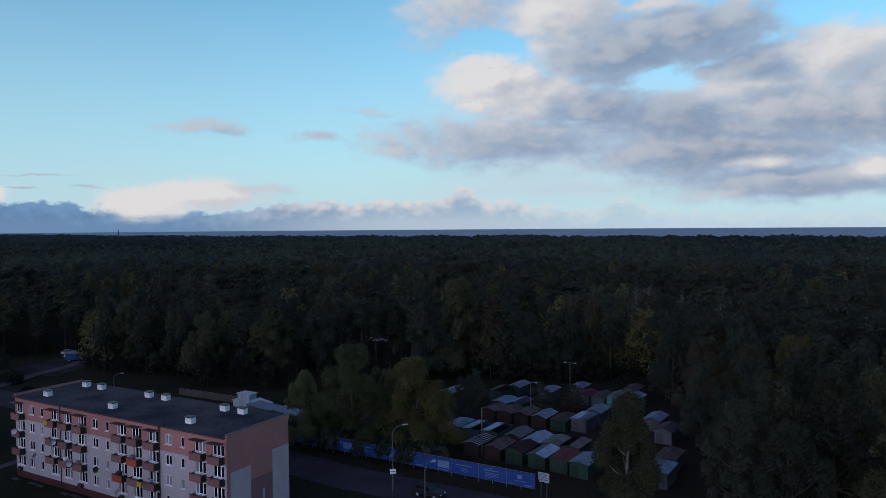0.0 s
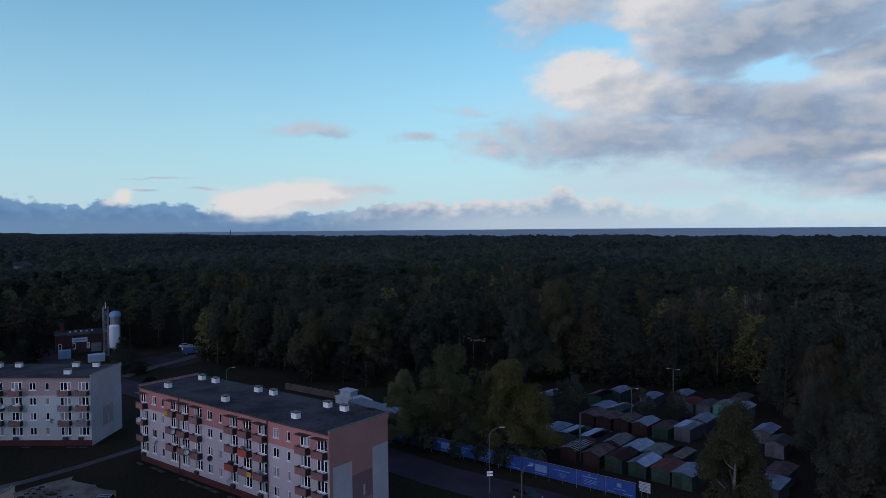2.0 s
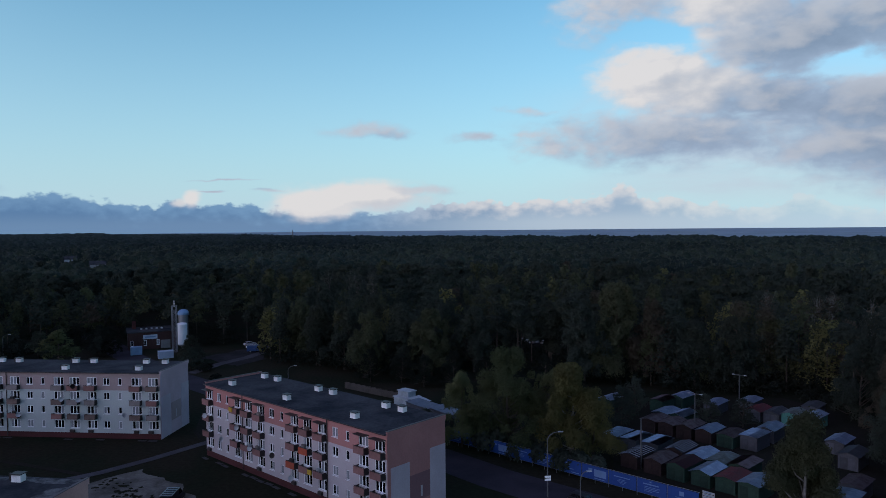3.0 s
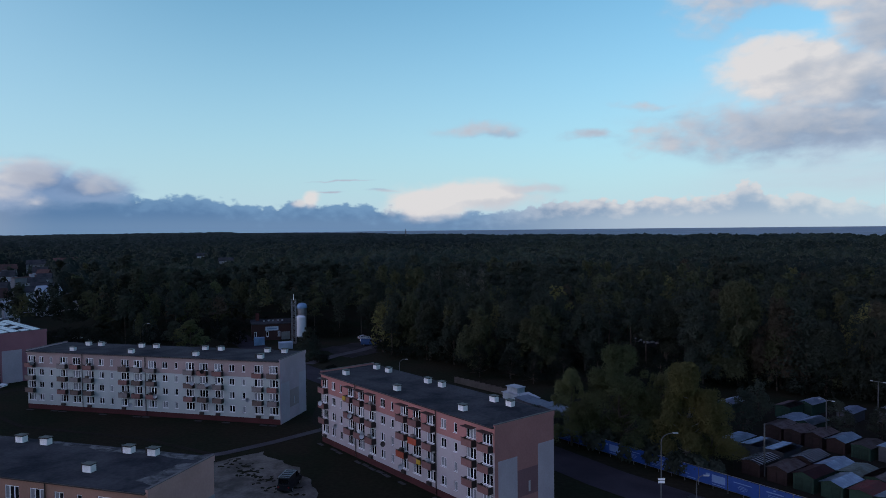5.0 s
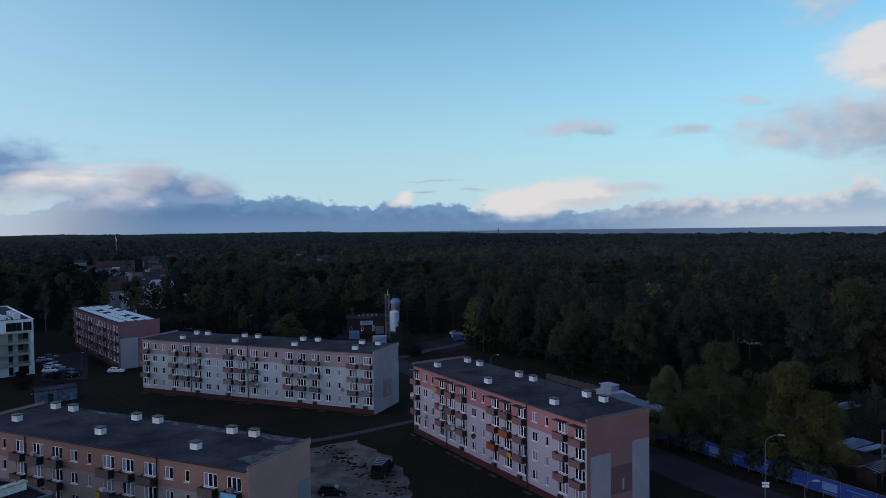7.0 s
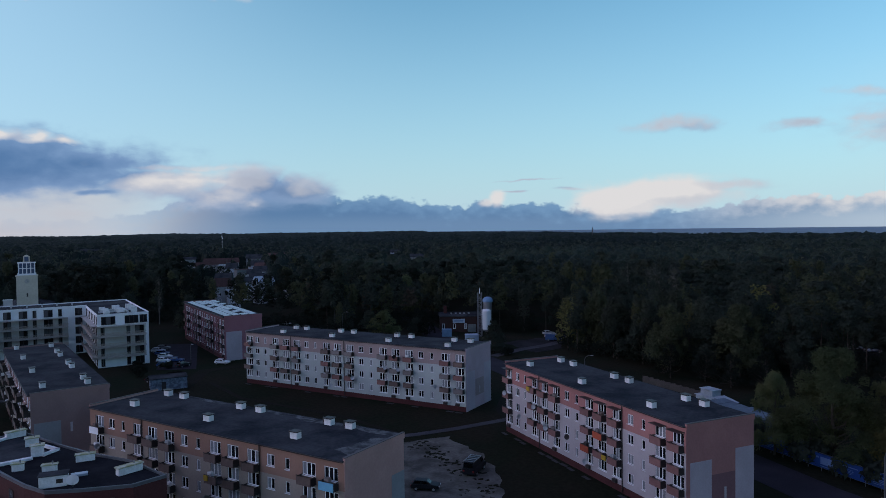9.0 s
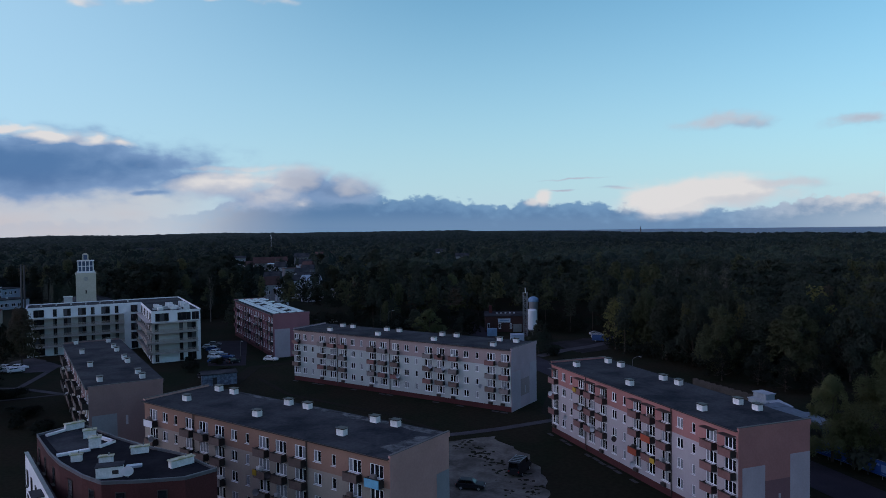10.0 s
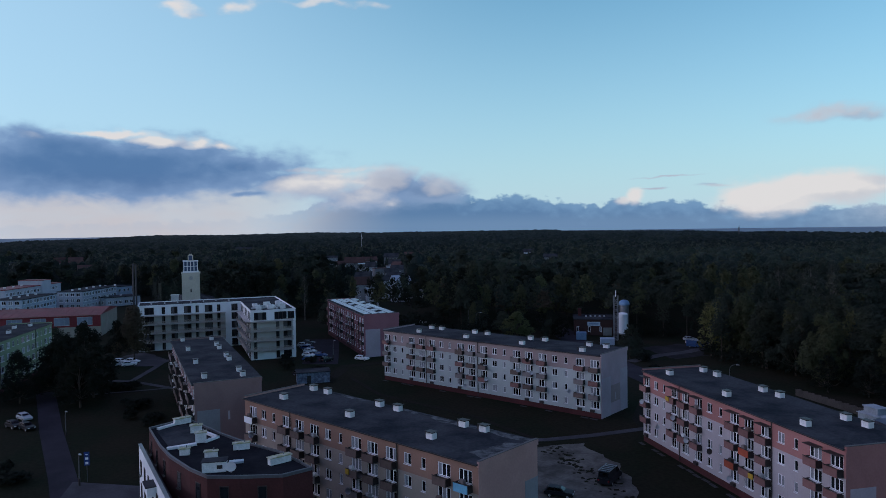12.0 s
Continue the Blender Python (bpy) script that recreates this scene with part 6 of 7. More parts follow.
def container(x, y, turn, mat, label, size=(6.0, 2.4, 2.5)):
    home = thing("container", place(x, y, turn), label, "container")
    part("body", soft_box(0, size[0], 0, size[1], 0.1, size[2], 0.04), mat, home)
    for k in range(int(size[0] / 0.5)):
        part("rib", boxes((0.2 + 0.5 * k, 0.36 + 0.5 * k, -0.05, -0.002, 0.2, size[2] - 0.1)), mat, home)
    part("skid", boxes((0.2, size[0] - 0.2, 0.2, size[1] - 0.2, -0.05, 0.098)), DARK_METAL, home)


container(-132.2, 189.0, 40, PALE_BLUE, "pale blue steel site container", (4.4, 2.4, 2.3))
container(-144.6, 192.6, 38, BLUE_PAINT, "blue site container beside the workshop", (3.4, 2.4, 2.6))


# ---- far houses ----
def small_house(x, y, turn, w, d, h, roof_h, wall, roof_mat, label):
    home = thing("house", place(x, y, turn, relief(x, y)), label, "house", "houses among the far trees")
    part("wall", boxes((0, w, 0, d, -0.5, h)), wall, home)
    roof = bmesh.new()
    v = [roof.verts.new(p) for p in ((-0.5, -0.6, h), (w + 0.5, -0.6, h), (w + 0.5, d / 2, h + roof_h), (-0.5, d / 2, h + roof_h), (w + 0.5, d + 0.6, h), (-0.5, d + 0.6, h))]
    for f in ((0, 1, 2, 3), (3, 2, 4, 5), (0, 3, 5), (1, 4, 2), (0, 5, 4, 1)):
        roof.faces.new([v[i] for i in f])
    part("roof", roof, roof_mat, home)
    n = max(2, int(w / 3.2))
    for s in range(max(1, int(h / 2.9))):
        for k in range(n):
            add_window(home, (k + 0.5) * w / n - 0.7, 0.8 + 2.8 * s, 1.4, 1.5, 2, Matrix.Translation((0, -0.13, 0)))


HOUSES = [(-568, 364, 58, 13, 9, 12, 2, MUTED, BITUMEN), (-498, 340, 50, 17, 10, 10, 5, MUTED, ROOF_RED), (-512, 370, 58, 12, 9, 10, 4, MUTED, ROOF_RED),
          (-530, 432, 50, 18, 11, 11, 5, MUTED, ROOF_RED), (-545, 418, 44, 14, 10, 11, 4, MUTED, BITUMEN), (-366, 290, 50, 14, 10, 8.5, 0.5, MUTED, BITUMEN), (-350, 300, 50, 12, 9, 7.5, 0.5, MUTED, BITUMEN),
          (-302, 243, 50, 13, 9, 8.0, 0.5, MUTED, BITUMEN), (-494, 566, 40, 10, 8, 12, 3, PALE_WALL, BITUMEN), (-412, 500, 40, 12, 9, 11, 3, MUTED, BITUMEN), (-402, 512, 30, 10, 9, 12, 3, MUTED, BITUMEN),
          (-590, 156, 80, 9, 9, 9, 5, PALE_WALL, ROOF_RED), (-690, 128, 70, 18, 10, 9, 6, MUTED, BITUMEN), (-772, 172, 70, 20, 11, 9, 6, PALE_WALL, ROOF_RED), (-728, 184, 75, 12, 9, 9, 7, MUTED, ROOF_RED), (-880, 426, 60, 20, 10, 13, 4, PALE_WALL, BITUMEN)]
for x, y in HAMLET:
    HOUSES.append((x, y, few.uniform(30, 75), few.uniform(5.5, 9.0), 6, few.uniform(9, 12.0), few.choice([0.5, 3, 4]), few.choice([MUTED, PALE_WALL, PALE_WALL]), few.choice([ROOF_RED, BITUMEN, BITUMEN, SKYLIGHT])))
for x, y, turn, w, d, h, rh, wall, roof_mat in HOUSES:
    small_house(x, y, turn, w, d, h, rh, wall, roof_mat, "far pale house with a dark pitched roof among trees" if rh > 1 else "far flat-roofed house among dark trees")
mast = thing("radio_mast", place(-644, 463), "tall thin white lattice radio mast above the trees", "mast")
part("pole", tube(bmesh.new(), (0, 0, -0.5), (0, 0, 34), 0.32, 0.16, 8), LIGHT_METAL, mast)
for k in range(3):
    part("antenna", boxes((-0.5 + 0.7 * (k - 1), -0.1 + 0.7 * (k - 1), 0.3, 0.5, 30.5 - k, 32 - k)), WHITE_PLASTIC, mast)
arena = thing("arena", place(-724, 132, 75), "pale blue low dome of a far hall", "hall")
part("dome", dome_bm(24, -1, 3, 9), SKYLIGHT, arena)
beacon = thing("lighthouse", place(-760, 1645), "dark lighthouse on the far wooded shore", "lighthouse")
part("tower", tube(bmesh.new(), (0, 0, -1), (0, 0, 31), 1.7, 1.2, 12), COPING, beacon)
part("lantern", tube(bmesh.new(), (0, 0, 31.003), (0, 0, 35.0), 1.0, 0.6, 10), DARK_METAL, beacon)

# ---- garages ----
GREEN_SHEET = material("green_sheet", (0.020, 0.050, 0.036), 0.7, 0.1, 0.35, 5.0, 40.0, 0.1, each=0.3)
GREY_SHEET = material("grey_sheet", (0.085, 0.088, 0.105), 0.6, 0.2, 0.3, 5.0, 40.0, 0.1, each=0.25)
BROWN_SHEET = material("brown_sheet", (0.036, 0.020, 0.019), 0.8, 0.1, 0.35, 5.0, 40.0, 0.1, each=0.25)
TEAL_SHEET = material("teal_sheet", (0.075, 0.23, 0.20), 0.7, 0.1, 0.3, 5.0, 40.0, 0.1)
ZINC = material("zinc_sheet", (0.30, 0.38, 0.50), 0.45, 0.35, 0.3, 6.0, 40.0, 0.1, second=(0.19, 0.25, 0.35), each=0.25)
RUST = material("rusty_sheet", (0.070, 0.045, 0.045), 0.75, 0.1, 0.4, 8.0, 40.0, 0.15, second=(0.125, 0.10, 0.105), each=0.3)
MOSSY_SHEET = material("mossy_sheet", (0.20, 0.25, 0.25), 0.7, 0.1, 0.3, 8.0, 40.0, 0.1, second=(0.13, 0.15, 0.13), each=0.2)
MAROON_SHEET = material("maroon_sheet", (0.055, 0.016, 0.022), 0.75, 0.1, 0.3, 6.0, 40.0, 0.1)
RED_GARAGE = material("red_sheet", (0.20, 0.030, 0.038), 0.6, 0.1, 0.3, 6.0, 40.0, 0.1, second=(0.13, 0.035, 0.040))


def striped_sheet():
    """Black roofing felt, peeled off in strips over pale sheet."""
    m = material("peeling_felt", (0.022, 0.022, 0.026), 0.8, 0.0, 0.3, 6.0, 40.0, 0.1)
    n = Nodes(m.node_tree)
    bsdf = m.node_tree.nodes["Principled BSDF"]
    dark = bsdf.inputs["Base Color"].links[0].from_socket
    wave = n.add("ShaderNodeTexWave", bands_direction="Y", i_Scale=0.42, i_Distortion=3.5, i_Detail=3.0)
    n.feed(wave.inputs["Vector"], n.add("ShaderNodeTexCoord").outputs["Object"])
    n.feed(bsdf.inputs["Base Color"], n.mix(n.ramp(wave.outputs["Fac"], 0.66, 0.78), dark, (0.34, 0.37, 0.42)))
    return m


PEELING = striped_sheet()


def sheet_roof(w, d, h0, h1, over=0.25, seams=7):
    """A low ridged roof of folded sheets, with ribs down both slopes."""
    bm = bmesh.new()
    lines = []
    for k in range(seams + 1):
        y = -over + (d + 2 * over) * k / seams
        for dy, lift in ((-0.03, 0.0), (-0.02, 0.022), (0.02, 0.022), (0.03, 0.0)):
            lines.append([bm.verts.new((x, y + dy, z + lift)) for x, z in ((-over, h0), (w / 2, h1), (w + over, h0))])
    for a, b in zip(lines, lines[1:]):
        for i in range(2):
            bm.faces.new((a[i], a[i + 1], b[i + 1], b[i]))
    bmesh.ops.solidify(bm, geom=list(bm.faces), thickness=0.03)
    bmesh.ops.recalc_face_normals(bm, faces=list(bm.faces))
    return bm


GARAGE = {}


def garage(x, y, turn, wall, roof_mat, h=2.2, ridge=0.55, d=5.4):
    w = 3.0
    key = (wall.name, roof_mat.name, h, ridge)
    words = {"green_sheet": "green", "grey_sheet": "grey", "brown_sheet": "brown", "teal_sheet": "teal"}[wall.name]
    roofs = {"zinc_sheet": "pale zinc", "rusty_sheet": "rusty", "red_sheet": "red", "grey_sheet": "grey", "mossy_sheet": "mossy", "maroon_sheet": "maroon", "peeling_felt": "striped felt"}[roof_mat.name]
    if key not in GARAGE:
        body = bmesh.new()
        front = [(0, 0), (w, 0), (w, h), (w / 2, h + ridge), (0, h)]
        lo, hi = ([body.verts.new((a, yy, b - (0.2 if b == 0 else 0))) for a, b in front] for yy in (0, d))
        body.faces.new(lo)
        body.faces.new(hi[::-1])
        for i in range(5):
            body.faces.new((lo[i], hi[i], hi[(i + 1) % 5], lo[(i + 1) % 5]))
        bmesh.ops.recalc_face_normals(body, faces=list(body.faces))
        leaf = boxes((0, 1.18, -0.05, -0.003, 0.05, 1.95), (0.1, 1.08, -0.07, -0.051, 0.9, 0.98), (0.1, 1.08, -0.07, -0.051, 0.3, 0.36))
        GARAGE[key] = (link_mesh("wall", body, wall), link_mesh("door", leaf, wall), link_mesh("roof", sheet_roof(w, d, h + 0.02, h + ridge + 0.04), roof_mat))
    body, leaf, roof = GARAGE[key]
    home = thing("garage", place(x, y, turn), f"small {words} sheet-metal garage with a {roofs} roof", "garage", "rows of sheet garages")
    piece("wall", body, home, Matrix())
    piece("door", leaf, home, Matrix.Translation((0.28, 0, 0)))
    piece("door", leaf, home, Matrix.Translation((1.54, 0, 0)))
    piece("roof", roof, home, Matrix())


rng = random.Random(4)
WALLS = {"G": GREEN_SHEET, "B": BROWN_SHEET, "Y": GREY_SHEET, "T": TEAL_SHEET}
ROOFS = {"Z": ZINC, "J": ZINC, "R": RED_GARAGE, "M": MAROON_SHEET, "U": RUST, "E": MOSSY_SHEET, "S": PEELING, "Y": GREY_SHEET}
# wall, roof and middle of each garage; J: a larger one with a nearly flat roof
for kinds in ("GZ 16.2 113.2, GR 19.4 111.3, GZ 22.2 108.9, GM 12.8 115.1, BU 9.4 117.3, GZ 16.3 120.9, GE 19.2 119.0, GU 22.2 117.0, BS 13.2 122.9, BS 5.9 119.6",
              "YJ 9.6 125.6, YJ 6.2 127.3, YJ 2.9 129.3, BU 13.2 139.0, BU 10.2 141.0, BU 16.4 137.3, BZ 19.6 135.8, GU 23.0 133.7, YJ 26.8 132.9, YZ 30.6 138.4",
              "GZ 12.9 147.6, GZ 15.9 145.8, GZ 17.4 160.7, GU 12.9 156.8, YZ 23.8 156.8, YZ 31.1 159.2, YR 31.3 152.5, YY 34.3 150.9, TE 37.4 149.8, TZ 40.7 148.5",
              "YY 42.8 156.8, YZ 40.6 133.2, YY 40.3 125.4, GZ 2.0 156.7, YJ 32.8 104.6, YU 36.1 111.1"):
    for word in kinds.split(", "):
        (wall, roof), x, y = word[:2], *map(float, word.split()[1:])
        turn = -33 + rng.uniform(-2, 2)
        c, k = math.cos(radians(turn)), math.sin(radians(turn))
        garage(x - 1.5 * c + 2.7 * k, y - 1.5 * k - 2.7 * c, turn, WALLS[wall], ROOFS[roof], 2.5 if roof == "J" else 2.1 + 0.2 * rng.randrange(2), 0.12 if roof == "J" else 0.35 + 0.2 * rng.randrange(2))
# a red-roofed cabin below, by the street
garage(17.6, 86.6, -33, BROWN_SHEET, RED_GARAGE, 2.4, 0.65)
sheet("yard", [(2, 116), (36, 94), (64, 140), (40, 172), (2, 160)], EARTH, 0.02, "trodden dark earth lane between the garages", "yard")

# ---- fence with blue banners along the street ----
BANNER = material("blue_banner", (0.012, 0.050, 0.215), 0.55, 0, 0.15, 2.0, 20.0, 0.02)
BANNER_PALE = material("banner_print", (0.13, 0.21, 0.38), 0.6, 0, 0.15, 4.0, 20.0, 0.0)
FENCE_A, FENCE_B = Vector((-56.0, 141.6)), Vector((13.3, 101.0))
span = FENCE_B - FENCE_A
fence = thing("fence", place(*FENCE_A, math.degrees(math.atan2(span.y, span.x))), "mesh fence hung with blue printed banners", "fence")
count = int(span.length / 4.7)
post_mesh = link_mesh("post", tube(bmesh.new(), (0, 0.06, -0.3), (0, 0.06, 2.75), 0.05, 0.05, 6), GREY_METAL)
panel_mesh = link_mesh("banner", boxes((0.06, 4.62, -0.012, 0.012, 0.55, 2.65)), BANNER)
for k in range(count):
    x = span.length - 4.7 * (k + 1)
    piece("post", post_mesh, fence, Matrix.Translation((x, 0, 0)))
    piece("post", post_mesh, fence, Matrix.Translation((x + 2.35, 0, 0)))
    banner = piece("banner", panel_mesh, fence, Matrix.Translation((x, 0, 0)))
    prints = [[(1.8, 2.5, 1.6, 2.2), (1.2, 3.2, 1.25, 1.33), (0.4, 1.4, 0.75, 0.83), (2.8, 4.2, 0.75, 0.87)],
              [(1.0, 3.4, 1.95, 2.12), (1.2, 3.6, 1.6, 1.68), (1.2, 3.3, 1.38, 1.46), (1.2, 3.5, 1.16, 1.24), (1.2, 2.4, 0.92, 1.0), (2.0, 2.3, 2.3, 2.5)],
              [(0.9, 3.6, 1.95, 2.08), (1.7, 2.8, 1.6, 1.66), (1.5, 3.0, 1.4, 1.46), (1.6, 2.9, 1.2, 1.26), (1.9, 2.6, 1.0, 1.06)],
              [(2.2, 4.3, 1.1, 2.2), (1.2, 1.9, 1.9, 2.2), (2.2, 4.2, 0.75, 0.85)]][k % 4]
    for x0, x1, z0, z1 in prints:
        part("print_bar", boxes((x0, x1, -0.018, -0.0125, z0, z1)), BANNER_PALE, banner)
rail = part("rail", boxes((0, span.length, 0.04, 0.09, 2.70, 2.76), (0, span.length, 0.04, 0.09, 0.5, 0.55)), GREY_METAL, fence)


# ---- lamps, signs, poles ----
POST_GREY = material("post_grey", (0.12, 0.125, 0.13), 0.6, 0.2, 0.2, 3.0, 30.0, 0.0)


def street_lamp(x, y, h, turn, arm=1.6, label="tall grey curved street lamp beside the road"):
    home = thing("street_lamp", place(x, y, turn), label, "street lamp", "street lamps")
    pole = bmesh.new()
    tube(pole, (0, 0, -0.2), (0, 0, h - 1.2), 0.11, 0.07, 8)
    last = Vector((0, 0, h - 1.21))
    for k in range(1, 6):
        a = k / 5 * math.pi / 2
        nxt = Vector((arm * (1 - math.cos(a)), 0, h - 1.2 + 1.2 * math.sin(a)))
        tube(pole, last, nxt, 0.065, 0.06, 8, caps=False)
        last = nxt
    part("pole", pole, POST_GREY, home)
    part("lamp_head", soft_box(arm - 0.05, arm + 0.7, -0.14, 0.14, h - 0.06, h + 0.08, 0.03), LIGHT_METAL, home)
    part("base", tube(bmesh.new(), (0, 0, -0.1), (0, 0, 1.1), 0.15, 0.14, 8), DARK_METAL, home)
    return home


lamp_a = street_lamp(-7.4, 99.6, 10.4, 20)
for z in (3.5, 3.9):
    part("sign", boxes((-0.45, 0.45, -0.15, -0.12, z, z + 0.3)), WHITE_PLASTIC, lamp_a)
street_lamp(-2.7, 95.8, 6.4, 15, 0.9)
street_lamp(27.0, 93.4, 7.2, 60, 0.8)
street_lamp(-79.0, 167.0, 4.2, 10)
street_lamp(-176, 176, 8.5, 20)
street_lamp(-188, 184, 8.5, 20)
for x, y, h in ((-115.5, 29.8, 5.0), (-146.2, 35.6, 4.8), (-176.5, 116, 5.5)):
    street_lamp(x, y, h, 0, 0.4, "small park lamp on a slim dark post")


def cross_pole(x, y, h, label):
    home = thing("lamp_post", place(x, y, -30), label, "lamp post")
    part("pole", tube(bmesh.new(), (0, 0, -0.2), (0, 0, h), 0.11, 0.08, 8), POST_GREY, home)
    part("arm", boxes((-1.1, 1.1, -0.05, 0.05, h + 0.002, h + 0.1)), POST_GREY, home)
    for x0 in (-1.4, 0.9):
        part("lamp_head", soft_box(x0, x0 + 0.5, -0.14, 0.14, h - 0.02, h + 0.14, 0.03), LIGHT_METAL, home)


cross_pole(27.3, 150.5, 9.2, "twin-armed lamp post among the garages")
cross_pole(17.2, 137.5, 8.0, "twin-armed lamp post among the garages")
pole = thing("utility_pole", place(6.4, 117.6), "plain grey concrete utility pole", "pole")
part("pole", tube(bmesh.new(), (0, 0, -0.2), (0, 0, 8.2), 0.15, 0.10, 8), POST_GREY, pole)
sign = thing("road_sign", place(14.2, 99.0, -33), "white direction sign on two posts", "sign")
for x in (-0.45, 0.45):
    part("post", tube(bmesh.new(), (x, 0.05, -0.2), (x, 0.05, 3.6), 0.05, 0.05, 6), POST_GREY, sign)
for k in range(4):
    board = part("board", boxes((-0.85 + 0.12 * (k == 0), 0.85, -0.03, 0.0, 2.3 + 0.36 * k, 2.6 + 0.36 * k)), LIGHT_METAL, sign)
    part("letter_bar", boxes((-0.6, 0.4, -0.036, -0.0305, 2.4 + 0.36 * k, 2.5 + 0.36 * k)), BLUE_PAINT, board)
info = thing("info_board", place(-116.6, 31.2, 62), "narrow blue and white board on a post beside the lamp", "sign")
part("post", tube(bmesh.new(), (0, 0.06, -0.2), (0, 0.06, 4.6), 0.05, 0.05, 6), POST_GREY, info)
for k in range(3):
    board = part("board", boxes((-0.4, 0.4, -0.03, 0.0, 4.0 - 0.72 * k, 4.68 - 0.72 * k)), BANNER, info)
    part("letter_bar", boxes((-0.22, 0.22, -0.036, -0.0305, 4.18 - 0.72 * k, 4.18 - 0.72 * k + (0.14 if k == 0 else 0.36))), WHITE_PLASTIC, board)


# ---- vehicles ----
PAINTS = {c: material(c + "_car_paint", v, 0.45, 0.0, 0.05, 1.0, 10.0, 0.0, spec=0.2) for c, v in
          {"black": (0.015, 0.016, 0.02), "white": (0.70, 0.71, 0.72), "silver": (0.38, 0.40, 0.42), "blue": (0.03, 0.07, 0.18), "red": (0.22, 0.03, 0.03), "grey": (0.13, 0.14, 0.15)}.items()}
TAIL = material("tail_light", (0.25, 0.01, 0.01), 0.3, 0, 0.1, 3.0, 20.0, 0.0)
HEADLAMP = material("headlight", (0.6, 0.6, 0.62), 0.15, 0, 0.1, 3.0, 20.0, 0.0)
CARS = {}


def hull(points, half, inset=0.0):
    """A car body from its side outline, narrower by inset towards the roof."""
    bm = bmesh.new()
    top = max(z for _, z in points)
    low = min(z for _, z in points)
    rows = [[bm.verts.new((x, sgn * (half - inset * (z - low) / (top - low)), z)) for x, z in points] for sgn in (-1, 1)]
    k = len(points)
    bm.faces.new(rows[0])
    bm.faces.new(rows[1][::-1])
    for i in range(k):
        bm.faces.new((rows[0][i], rows[1][i], rows[1][(i + 1) % k], rows[0][(i + 1) % k]))
    bmesh.ops.recalc_face_normals(bm, faces=list(bm.faces))
    bmesh.ops.bevel(bm, geom=list(bm.edges), offset=0.05, segments=2, affect="EDGES")
    return bm


